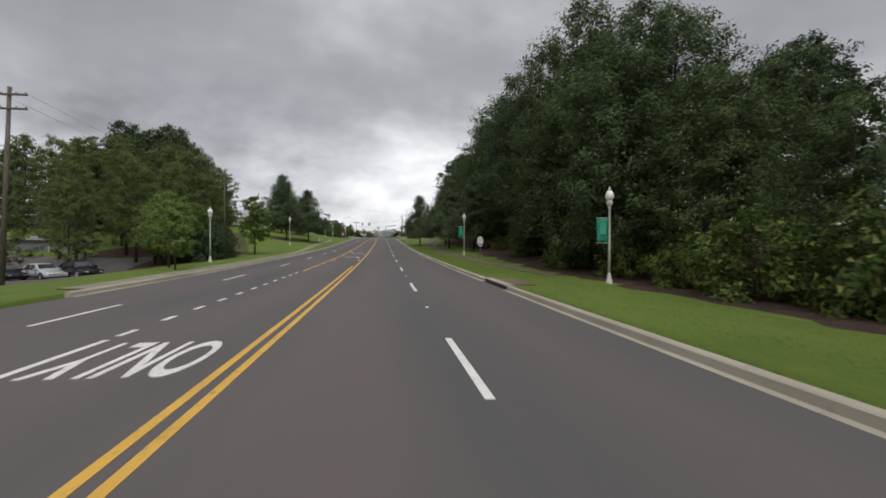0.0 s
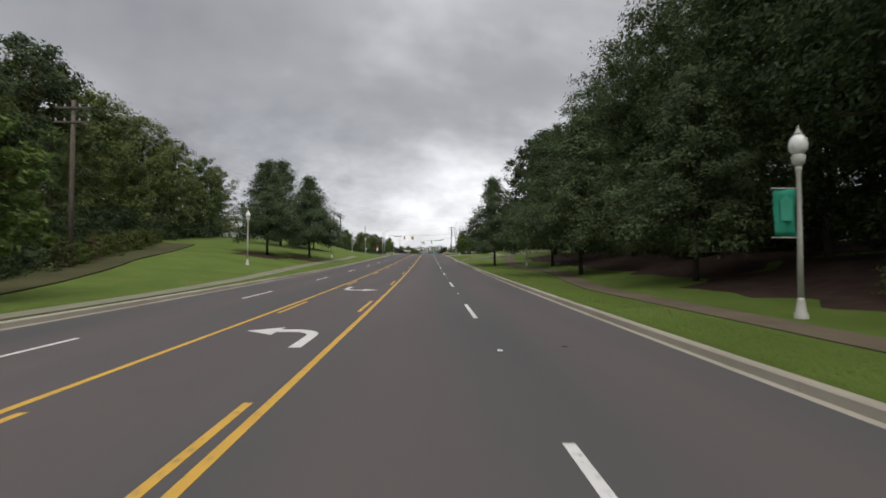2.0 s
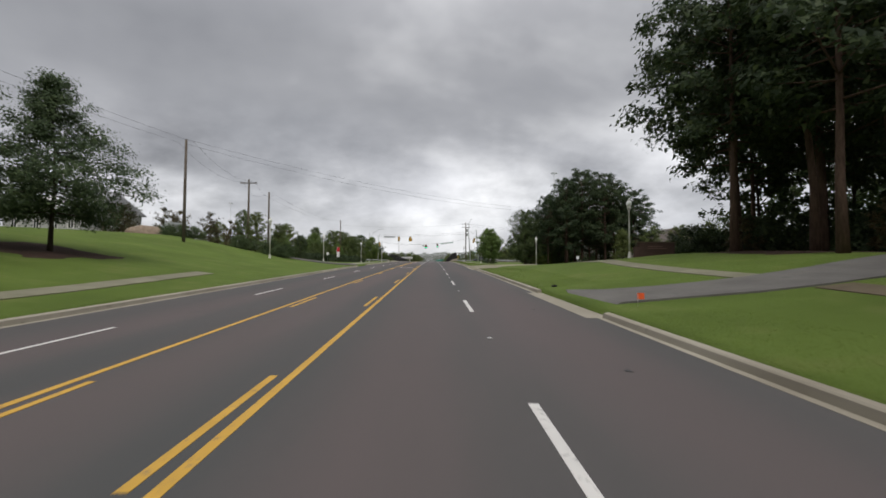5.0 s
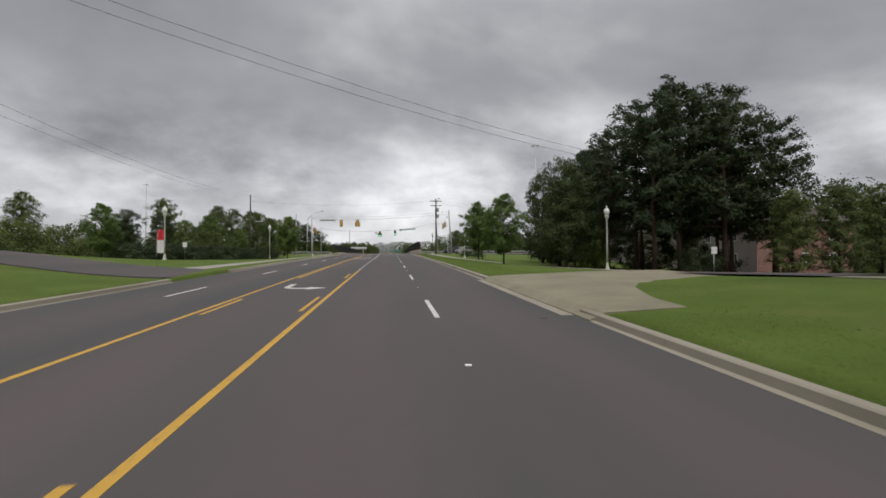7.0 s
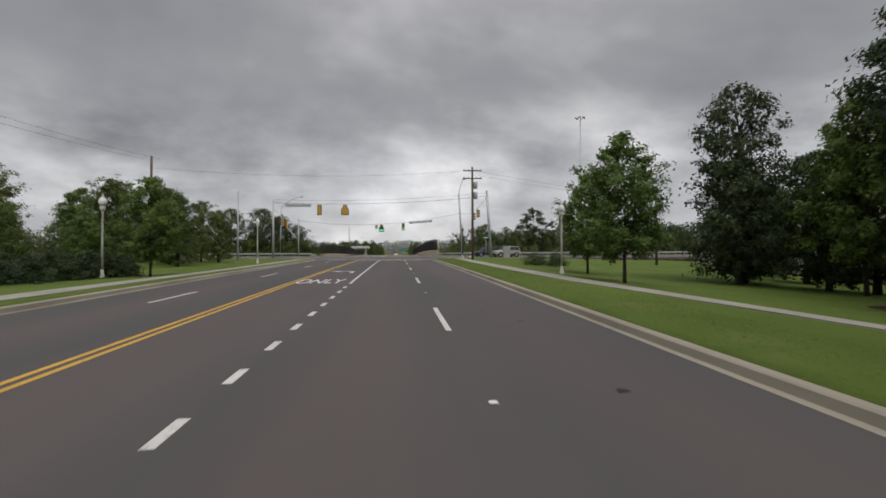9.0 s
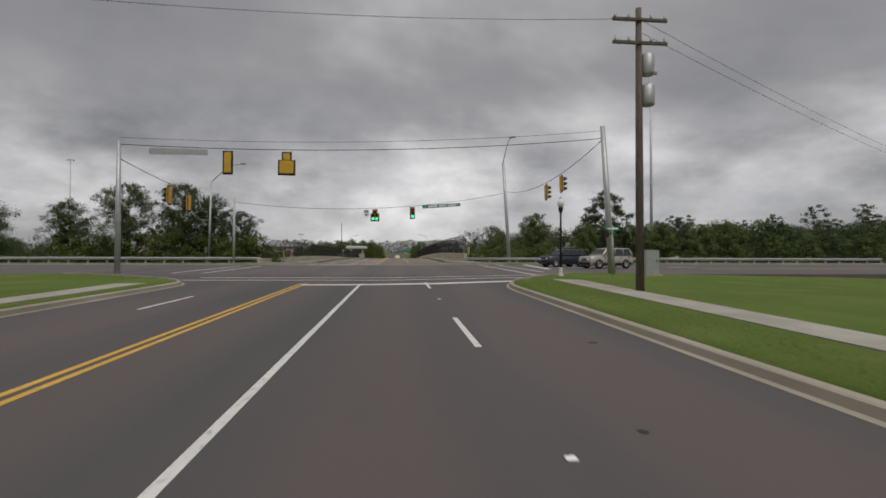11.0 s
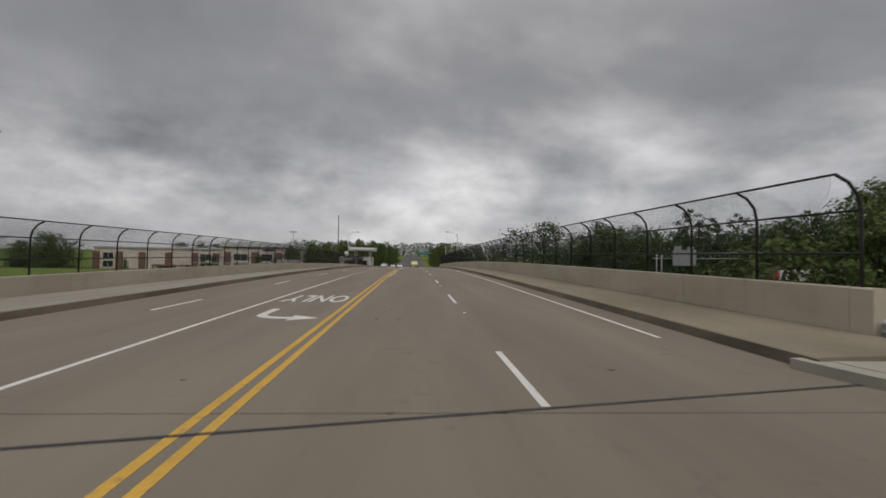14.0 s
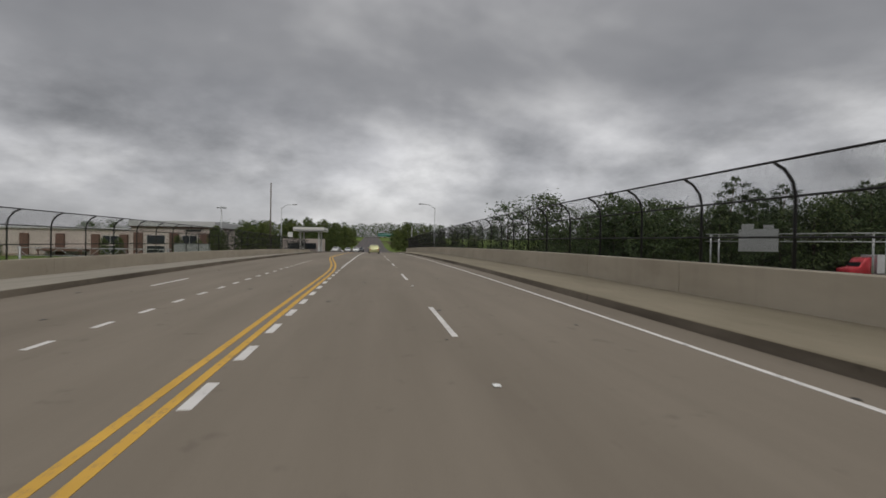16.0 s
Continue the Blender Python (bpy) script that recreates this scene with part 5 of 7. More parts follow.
for x, y, s in ((-24, 277.5, 0.9), (-20.3, 279.5, 1.0), (-18.6, 281.5, 0.7), (-17.8, 283.5, 0.5), (-30, 276, 1.2), (-38, 276, 1.2)):
    plant("bush", x, y, s * 1.3, G)
# paved ground and litter beside the far road
patch("forecourt", -70, -12.5, 436, 520, 0.07, M_ASPHALT, "asphalt forecourts beside the far road", "forecourt", 31, 6)
patch("forecourt", 6.5, 30, 434, 470, 0.07, M_ASPHALT, "asphalt forecourt beside the far road", "forecourt", 32, 4)
patch("woods_floor", 17.5, 46, 127.6, 150, 0.05, M_LITTER, "brown needle litter under the pines", "woods floor", 37, 3)
patch("woods_floor", 30, 120, 378, 470, 0.06, M_LITTER, "dark litter under the wood beyond the interstate", "woods floor", 33, 6)
patch("woods_floor", -60, -12.5, 520, 760, 0.07, M_LITTER, "dark litter under the trees along the far road", "woods floor", 34, 10)
patch("woods_floor", 6.5, 60, 470, 760, 0.07, M_LITTER, "dark litter under the trees along the far road", "woods floor", 35, 10)
patch("woods_floor", -330, -139, 436, 540, 0.07, M_LITTER, "dark litter under the wood beside the pale building", "woods floor", 36, 12)
# woods beyond the interstate
frng = random.Random(21)
for i in range(105):
    x = 14 + 2.1 * i + frng.uniform(-1.5, 1.5)
    y = 384 + frng.uniform(0, 7) + 0.1 * max(0, x - 40) + (24 if x < 30 else 0)
    plant("far" if frng.random() < 0.80 or x < 60 else "farpine", x, y, frng.uniform(0.7, 0.95) * (1 + 0.0015 * x) * (0.42 if x < 38 else 0.95 if x < 85 else 1.18), "wood beyond the interstate")
for i in range(40):
    x = 34 + 1.6 * i + frng.uniform(-1, 1)
    plant("far", x, 390 + frng.uniform(0, 14), frng.uniform(0.5, 0.66), "wood beyond the interstate")
for i in range(42):
    x = 30 + 5.0 * i + frng.uniform(-2, 2)
    plant("far", x, 402 + frng.uniform(0, 12) + 0.1 * max(0, x - 40), frng.uniform(0.9, 1.2), "wood beyond the interstate")
for i in range(34):
    x = -24 - 3.2 * i + frng.uniform(-2, 2)
    y = 524 + frng.uniform(0, 40)
    plant("far", x, y, frng.uniform(0.7, 1.05), "trees beyond the pale building")
for x, y, s in ((-36, 448, 0.62), (-40, 452, 0.66), (-44, 447, 0.58), (-48, 454, 0.64), (-33, 500, 0.9), (-28, 504, 0.95), (-22, 508, 0.9), (-38, 470, 0.72), (-42, 476, 0.7), (-17, 506, 0.8), (-36, 506, 0.95), (-42, 500, 0.9), (-48, 490, 0.85), (-53, 470, 0.62)):
    plant("mid", x, y, s, "trees round the fuel station")
for x, y, s in ((12, 452, 0.40), (16, 456, 0.46), (20, 452, 0.5), (25, 456, 0.55), (30, 452, 0.6), (13, 470, 0.5), (18, 474, 0.55), (12, 500, 0.85), (15, 520, 0.9), (20, 505, 0.8), (11, 545, 0.75), (13, 570, 0.8), (-15, 540, 0.8), (-14, 565, 0.75), (-16, 590, 0.8), (12, 600, 0.75), (-14, 620, 0.75), (-18, 525, 0.85)):
    plant("mid", x, y, s, "trees along the far road")
for x, y, s in ((-84, 474, 0.45), (-88, 473, 0.42), (-66, 474, 0.5), (-59, 473, 0.42), (-120, 475, 0.3)):
    plant("mid", x, y, s, "small trees before the pale building", label="small leafy tree before the pale building")
for i in range(16):
    plant("far", -146 - 4 * i + frng.uniform(-2, 2), 402 + frng.uniform(0, 25), frng.uniform(0.6, 0.85), "wood beyond the interstate")
for i in range(22):
    plant("far", -141 - 3 * i + frng.uniform(-1, 1), 462 + frng.uniform(0, 20), frng.uniform(0.6, 0.85), "wood beyond the interstate")
for i in range(24):
    plant("far", -142 - 7 * i, 445 + frng.uniform(0, 40), frng.uniform(0.8, 1.1), "wood beyond the interstate")
for i in range(16):
    plant("far", 12 + 2.2 * i + frng.uniform(-1, 1), 452 + 4 * i + frng.uniform(0, 12), frng.uniform(0.3, 0.5), "trees along the far road")
for i in range(26):
    side = -1 if i % 2 else 1
    y = 500 + 15 * i
    plant("far", -3 + side * (17 + frng.uniform(0, 16)), y, frng.uniform(0.5, 0.85), "trees along the far road")
for i in range(56):
    plant("far", -160 + 6 * i, 900 + frng.uniform(0, 60), frng.uniform(1.0, 1.4), "trees on the far hill")
for i in range(16):
    plant("far", 60 + 8 * i, 200 + 6 * i, frng.uniform(0.8, 1.0), "trees behind the brick building")

# grass blades in the near verges
def blades(name, strips, count, seed):
    rg = np.random.default_rng(seed)
    v, f = [], []
    for x0, x1, y0, y1, share in strips:
        n = int(count * share)
        xs, ys = rg.uniform(x0, x1, n), rg.uniform(y0, y1, n)
        for x, y in zip(xs, ys):
            if 113 < y < 122.5 or 151 < y < 163.5 or 162 < y < 172 and x < 0:
                continue
            z = ground_z(x, y)
            a, h, w = rg.random() * 6.28, 0.018 + 0.026 * rg.random(), 0.007
            o = len(v)
            dx, dy = math.cos(a), math.sin(a)
            v += [(x - dy * w, y + dx * w, z - 0.01), (x + dy * w, y - dx * w, z - 0.01), (x + dx * h * 0.6, y + dy * h * 0.6, z + h)]
            f.append((o, o + 1, o + 2))
    tagged(part(name, mesh_of(name, v, f, M_BLADE)), "short mown grass blades on the verge", "grass", kind="stuff")


blades("grass", [(3.65, 6.5, 2, 150, 0.55), (3.65, 6.5, 163, 240, 0.25), (6.5, 9.0, 4, 30, 0.1), (3.65, 5.6, 26, 76, 0.1)], 110000, 3)

# ---- street furniture ----




def street_lamp(banner, head_dark=False):
    lamp = empty("street_lamp", pose(0, 0, 0), "pale metal street lamp with a white globe" + (" and a green banner" if banner else ""), "street lamp", "lamps along the road")
    part("base", lathe("base", [(0.15, -0.3), (0.15, 0.10), (0.115, 0.16), (0.085, 0.40), (0.068, 0.5)], M_LAMPPOST), lamp)
    part("pole", lathe("pole", [(0.066, 0.45), (0.056, 2.2), (0.047, 3.55), (0.07, 3.6), (0.07, 3.68)], M_BLACK if head_dark else M_LAMPPOST), lamp)
    part("collar", lathe("collar", [(0.06, 3.66), (0.13, 3.78), (0.15, 3.92), (0.12, 3.98)], M_BLACK if head_dark else M_LAMPPOST), lamp)
    part("globe", lathe("globe", [(0.10, 3.96), (0.19, 4.08), (0.205, 4.22), (0.17, 4.36), (0.09, 4.46)], M_GLOBE), lamp, "frosted white globe")
    part("finial", lathe("finial", [(0.10, 4.45), (0.06, 4.53), (0.02, 4.62), (0.005, 4.7)], M_LAMPPOST), lamp)
    if banner:
        for z in (1.95, 3.15):
            part("banner_arm", tube("banner_arm", [(0, 0, z), (-0.68, 0, z)], 0.014, M_LAMPPOST, 6), lamp)
        v, f = [], []
        for i in range(7):
            for j in range(9):
                u, w = i / 6, j / 8
                v.append((-0.09 - 0.54 * u, 0.03 * math.sin(5 * u + 4 * w), 1.97 + 1.16 * w))
        for i in range(6):
            for j in range(8):
                o = i * 9 + j
                f.append((o, o + 1, o + 10, o + 9))
        cloth = part("banner", mesh_of("banner", v, f, M_BANNER, True), lamp, "green cloth banner with a paler emblem")
        so = cloth.modifiers.new("thickness", "SOLIDIFY")
        so.thickness = 0.006
        part("emblem", mesh_of("emblem", [(-0.2, -0.04, 2.35), (-0.5, -0.045, 2.35), (-0.5, -0.045, 2.85), (-0.35, -0.05, 2.98), (-0.2, -0.04, 2.85)], [(0, 1, 2, 3, 4)], plain("pale_green_print", (0.05, 0.30, 0.2))), cloth)
    return lamp


lamp_banner = street_lamp(True)
lamp_plain = street_lamp(False)
lamp_dark = street_lamp(False, True)
lamp_dark["label"] = "black street lamp with a white globe at the corner"
lamp_banner.matrix_basis = at(9.6, 21.8, 0, 1.0)
copy_thing(lamp_banner, at(7.7, 52.2))
lamp_plain.matrix_basis = at(8.4, 87.8)
for x, y in ((14.0, 137.3), (14.6, 173.6), (9.6, 208.5), (-15.6, 42.2), (-16.5, 81.5), (-15.8, 113), (-19.3, 154), (-20, 183), (-17.1, 206.4), (-14.9, 228)):
    copy_thing(lamp_plain, at(x, y))
lamp_dark.matrix_basis = at(8.0, 243.2)


def shield_sign(x, y):
    sign = empty("route_sign", at(x, y), "white shield-shaped route sign seen on its post", "sign")
    part("post", tube("post", [(0, 0, -0.3), (0, 0, 2.05)], 0.03, M_GALV), sign)
    rim = [(-0.28, 1.35), (0.28, 1.35), (0.31, 1.7), (0.22, 2.0), (0, 2.12), (-0.22, 2.0), (-0.31, 1.7)]
    n = len(rim)
    v = [(a, -0.045, b) for a, b in rim] + [(a, -0.035, b) for a, b in rim]
    f = [tuple(range(n)), tuple(range(n, 2 * n))[::-1]] + [(i, n + i, n + (i + 1) % n, (i + 1) % n) for i in range(n)]
    part("face", mesh_of("face", v, f, M_SIGNWHITE), sign, "white sign face")
    part("bracket", block("bracket", -0.2, 0.2, -0.05, -0.03, 1.14, 1.26, M_SIGNWHITE, 0.005), sign)


shield_sign(8.3, 46.3)
for x, y in ((19.6, 169), (-20.4, 188)):
    sign = empty("small_sign", at(x, y), "small pale sign plate on a thin post", "sign")
    part("post", tube("post", [(0, 0, -0.3), (0, 0, 1.6)], 0.025, M_GALV), sign)
    part("plate", block("plate", -0.2, 0.2, -0.04, -0.025, 1.2, 1.65, M_SIGNWHITE, 0.004), sign)

# orange marker flag at the driveway's edge
flag = empty("marker_flag", at(4.7, 114.3), "small orange marker flag in the grass", "marker")
part("stick", tube("stick", [(0, 0, -0.1), (0, 0, 0.4)], 0.006, M_GALV, 5), flag)
part("cloth", block("cloth", -0.02, 0.18, -0.004, 0.004, 0.22, 0.4, M_ORANGE, 0.001), flag)
kerb_stone = tagged(part("debris", block("debris", -0.12, 0.12, -0.08, 0.08, -0.02, 0.1, M_BLACK, 0.03), m=at(4.4, 122.6)), "dark lump of debris on the kerb end", "debris")

# low brick entrance sign on the lawn
M_DARKBRICK = plain("dark_brick", (0.085, 0.052, 0.042), 0.9, vary=0.35, scale=9)
ent = empty("entrance_sign", at(15.9, 137, 0, 0.85), "low dark brick entrance sign with a pale panel", "sign")
part("wall", block("wall", -1.6, 1.6, -0.3, 0.3, -0.4, 1.15, M_DARKBRICK, 0.02), ent)
part("cap", block("cap", -1.7, 1.7, -0.36, 0.36, 1.15, 1.25, M_OLDWALK, 0.02), ent)
part("panel", block("panel", -1.1, 1.1, -0.34, -0.30, 0.5, 0.95, M_DARKBRICK, 0.01), ent)
for k in range(2):
    part("bar", block("bar", -0.9, 0.9 - 0.4 * k, -0.352, -0.341, 0.6 + 0.18 * k, 0.68 + 0.18 * k, M_TAN), ent)
part("post", block("post", -1.95, -1.55, -0.25, 0.25, -0.4, 0.75, M_DARKBRICK, 0.02), ent)


# utility poles and wires
def utility_pole(x, y, h, arms, label, lean=0.0, boxes=0):
    pole = empty("utility_pole", at(x, y), label, "utility pole", "poles along the road")
    part("shaft", tube("shaft", [(0, 0, -0.5), (lean * 0.5, 0, h * 0.5), (lean, 0, h)], [0.16, 0.14, 0.11], M_POLEWOOD, 10), pole)
    for k in range(arms):
        z = h - 0.5 - 0.9 * k
        part("crossarm", block("crossarm", -1.1 + lean, 1.1 + lean, -0.16, -0.06, z - 0.06, z + 0.06, M_POLEWOOD, 0.01), pole)
        for dx in (-1.0, -0.45, 0.45, 1.0):
            part("insulator", lathe("insulator", [(0.03, 0), (0.06, 0.05), (0.035, 0.09), (0.05, 0.14), (0.02, 0.18)], M_GALV, 8, Matrix.Translation((dx + lean, -0.11, z + 0.06))), pole)
    for k in range(boxes):
        part("transformer", lathe("transformer", [(0.22, 0), (0.25, 0.05), (0.25, 0.75), (0.2, 0.82)], M_GALV, 14, Matrix.Translation((0.36 + lean, 0, h - 2.6 - 1.2 * k))), pole)
    return Vector((x + lean, y, ground_z(x, y) + h))


def wire(a, b, sag, radius=0.009, name="overhead_wire", label="thin black overhead wire between poles"):
    pts = []
    for i in range(17):
        u = i / 16
        p = a.lerp(b, u)
        p.z -= sag * 4 * u * (1 - u)
        pts.append(p)
    tagged(part(name, tube(name, pts, radius, M_WIRE, 5)), label, "wire", "overhead wires")


tops = [utility_pole(-25.2, 33.5, 12.6, 2, "tall wooden utility pole with cross-arms", 0.5)]
tops.append(utility_pole(-23.6, 71.3, 10.2, 2, "wooden utility pole at the wood's edge"))
tops.append(utility_pole(-26.2, 149, 10.4, 0, "slender wooden pole on the grassy bank"))
tops.append(utility_pole(-25.6, 164, 9.4, 1, "wooden utility pole behind shrubs"))
tops.append(utility_pole(-25, 170, 9.0, 0, "slender wooden pole behind shrubs"))
tops.append(utility_pole(-26.5, 231, 11.5, 0, "wooden utility pole among trees"))
tops_r = [utility_pole(7.9, 234, 11.0, 2, "wooden utility pole with cross-arms and transformers", 0.0, 2), utility_pole(30, 233, 9.5, 0, "wooden utility pole behind the footpath"), utility_pole(38, 192, 12.5, 1, "wooden utility pole beside the trees")]
for a, b in zip(tops, tops[1:]):
    for dx in (-0.8, 0.8):
        wire(a + Vector((dx, 0, -0.3)), b + Vector((dx, 0, -0.3)), 1.0)
wire(tops[-1] + Vector((0, 0, -1.2)), tops_r[0] + Vector((0, 0, -0.4)), 0.8)
for dz in (0, -0.5):
    wire(tops[2] + Vector((0, 0, dz)), Vector((38, 192, P(192) + 10.5 + dz)), 2.6)
    wire(tops_r[0] + Vector((0, 0, dz - 0.4)), Vector((60, 262, P(262) + 9.5 + dz)), 0.6)

# tall cobra-head and strain poles at the junction


def strain_pole(x, y, h, r, label, arm=None, lean=(0, 0)):
    pole = empty("signal_pole", pose(x, y, P(y) - 0.1), label, "pole", "poles at the junction")
    part("shaft", tube("shaft", [(0, 0, -0.6), (lean[0] * 0.5, lean[1] * 0.5, h * 0.5), (lean[0], lean[1], h)], [r, r * 0.82, r * 0.62], M_GALV, 14), pole)
    part("base_plate", block("base_plate", -r * 1.7, r * 1.7, -r * 1.7, r * 1.7, -0.05, 0.12, M_GALV, 0.02), pole)
    if arm:
        ax, ay, rise = arm
        pts = [(lean[0] + ax * u, lean[1] + ay * u, h - 0.1 + rise * math.sin(u * math.pi / 2)) for u in (0, 0.25, 0.5, 0.75, 1)]
        part("arm", tube("arm", pts, [0.06, 0.055, 0.05, 0.045, 0.04], M_GALV, 8), pole)
        head = block("lamp_head", -0.14, 0.14, -0.4, 0.4, -0.1, 0.06, M_GALV, 0.05)
        part("lamp_head", head, pole, m=pose(pts[-1][0] + ax * 0.1, pts[-1][1] + ay * 0.1, pts[-1][2], 0, 0, math.degrees(math.atan2(ay, ax)) - 90))
    return Vector((x + lean[0], y + lean[1], P(y) - 0.1 + h))


near_r = strain_pole(12.6, 246.4, 9.9, 0.24, "thick grey steel strain pole at the corner", None, (-0.6, 0.1))
near_l = strain_pole(-18.0, 246.6, 8.2, 0.17, "grey steel strain pole at the corner")
strain_pole(12.25, 273.5, 12.6, 0.24, "tall grey steel pole with a lamp arm", (0.9, -0.7, 3.0), (-0.7, 0.5))
far_r = Vector((11.8, 273.7, P(273.4) + 9.0))
far_l = strain_pole(-19.6, 271.9, 7.4, 0.15, "grey steel strain pole behind the guardrail")
strain_pole(-24.2, 277.0, 10.0, 0.15, "tall grey steel street light with a curved arm", (3.9, -1.7, 2.0), (0.2, 0))
strain_pole(-19.2, 235.5, 8.2, 0.12, "slim grey steel pole on the verge")


def span(a, b, sag, za, zb, pull=0.0):
    """The signal wire between two poles, pulled aside by its tie; returns the point at a share u."""
    a2, b2 = Vector((a.x, a.y, za)), Vector((b.x, b.y, zb))

    def point(u):
        p = a2.lerp(b2, u)
        p.z -= sag * 4 * u * (1 - u)
        p.y -= pull * 4 * u * (1 - u)
        return p

    tagged(part("span_wire", tube("span_wire", [point(i / 24) for i in range(25)], 0.022, M_WIRE, 6)), "black span wire that carries the traffic signals", "wire", "overhead wires")
    return point


S_FAR = span(far_l, far_r, 1.8, P(272) + 6.95, P(273.4) + 8.65, 4.6)
S_NEAR = span(near_l, near_r, 0.55, P(246) + 7.9, P(246) + 9.0)
S_RIGHT = span(far_r, near_r, 1.2, P(273.4) + 8.8, P(247) + 8.9)
S_LEFT = span(far_l, near_l, 0.35, P(268.6) + 6.3, P(249) + 7.0)
wire(near_r + Vector((0, 0, -0.3)), near_l + Vector((0, 0, 0.2)), 0.5, 0.012)


def lens_stack(head, x, zs, lit, front):
    for z, colour in zip(zs, lit):
        m = Matrix.Translation((x, front, z)) @ Matrix.Rotation(radians(90), 4, "X")
        part("lens", lathe("lens", [(0.145, 0.0), (0.14, 0.02), (0.08, 0.045), (0.01, 0.05)], M_GREENLIT if colour else M_LENSOFF, 14, m), head, "lit green lens" if colour else "dark unlit lens")
        v, f = [], []
        for i in range(11):
            a = math.pi * (-0.12 + 1.24 * i / 10)
            for r, d, drop in ((0.165, 0.0, 0), (0.165, 0.24, 0.02), (0.155, 0.24, 0.02), (0.155, 0.0, 0)):
                v.append((x + r * math.cos(a), front - d, z + r * math.sin(a) - drop))
        for i in range(10):
            for j in range(4):
                f.append((i * 4 + j, (i + 1) * 4 + j, (i + 1) * 4 + (j + 1) % 4, i * 4 + (j + 1) % 4))
        part("visor", mesh_of("visor", v, f, M_BLACK, True), head)


def signal(pos, turn, kind, lit, label, tilt=0.0, size=1.12):
    """A hanging traffic signal: three lenses in a column, or five in a doghouse."""
    sig = empty("traffic_signal", pose(pos.x, pos.y, pos.z, 0, tilt, turn) @ Matrix.Diagonal((size, size, size, 1)), label, "traffic signal", "traffic signals on the span wires")
    part("hanger", tube("hanger", [(0, 0, 0.03), (0, 0, -0.22)], 0.025, M_GALV, 6), sig)
    zs = [-0.42, -0.78, -1.14]
    if kind == 3:
        head = part("housing", block("housing", -0.18, 0.18, -0.1, 0.12, -1.33, -0.2, M_SIGNALYEL, 0.03), sig)
        lens_stack(head, 0, zs, lit, -0.11)
        part("backplate", block("backplate", -0.27, 0.27, 0.02, 0.035, -1.42, -0.12, M_BLACK, 0.004), sig)
    else:
        head = part("housing", block("housing", -0.18, 0.18, -0.1, 0.12, -0.59, -0.2, M_SIGNALYEL, 0.03), sig)
        lens_stack(head, 0, zs[:1], [0], -0.11)
        pair = part("housing", block("housing", -0.38, 0.38, -0.1, 0.12, -1.33, -0.6, M_SIGNALYEL, 0.03), sig)
        lens_stack(pair, -0.19, zs[1:], lit[:2], -0.11)
        lens_stack(pair, 0.19, zs[1:], lit[2:], -0.11)
        part("backplate", block("backplate", -0.27, 0.27, 0.02, 0.035, -0.6, -0.12, M_BLACK, 0.004), sig)
        part("backplate", block("backplate", -0.47, 0.47, 0.02, 0.035, -1.42, -0.56, M_BLACK, 0.004), sig)
        if lit[1]:
            part("arrow", mesh_of("arrow", [(-0.28, -0.175, -1.14), (-0.17, -0.175, -1.05), (-0.17, -0.175, -1.11), (-0.10, -0.175, -1.11), (-0.10, -0.175, -1.17), (-0.17, -0.175, -1.17), (-0.17, -0.175, -1.23)], [(0, 1, 2, 3, 4, 5, 6)], M_GREENLIT), pair)
    return sig


def share(a, b, x=None, y=None):
    return (x - a.x) / (b.x - a.x) if x is not None else (y - a.y) / (b.y - a.y)


signal(S_FAR(share(far_l, far_r, x=0.26)), 6, 3, [0, 0, 1], "three-lens traffic signal showing green on a span wire", 0, 1.0)
signal(S_FAR(share(far_l, far_r, x=-3.78)), -3, 5, [0, 1, 0, 1], "five-lens traffic signal showing green and green arrow", 0, 1.0)
for x, k in ((-11.7, 3), (-8.2, 5)):
    signal(S_NEAR(share(near_l, near_r, x=x)), 180, k, [0] * 4, "yellow traffic signal seen from behind on a span wire")
for y in (258.1, 254.2):
    signal(S_RIGHT(share(far_r, near_r, y=y)), 90, 3, [0] * 3, "yellow traffic signal turned to the cross street", 4)
for y in (258.0, 254.0):
    signal(S_LEFT(share(far_l, near_l, y=y)), -90, 3, [0] * 3, "yellow traffic signal turned to the cross street")


def blade_sign(pos, w, turn, label, face=M_SIGNGREEN, tilt=0.0):
    sign = empty("street_name_sign", pose(pos.x, pos.y, pos.z, 0, tilt, turn), label, "sign", "signs on the span wires")
    for dx in (-w * 0.35, w * 0.35):
        part("hanger", tube("hanger", [(dx, 0, 0.1), (dx, 0, -0.12)], 0.012, M_GALV, 5), sign)
    part("panel", block("panel", -w / 2, w / 2, -0.015, 0.015, -0.47, -0.1, face, 0.006), sign)
    part("border", join_geo("border", [box_geo(-w / 2 + 0.03, w / 2 - 0.03, -0.0195, -0.0165, z, z + 0.018) for z in (-0.45, -0.135)], M_SIGNWHITE), sign)
    x = -w * 0.36
    for k, q in enumerate((0.34, 0.26, 0.3)):
        part("bar", block("bar", x, x + q * w * 0.72, -0.02, -0.0165, -0.37, -0.2, M_SIGNWHITE), sign)
        x += (q + 0.06) * w * 0.72
    for s in (-1, 1):
        part("arrow", mesh_of("arrow", [(s * w * 0.46, -0.02, -0.285), (s * w * 0.42, -0.02, -0.2), (s * w * 0.42, -0.02, -0.37)], [(0, 1, 2)], M_SIGNWHITE), sign)


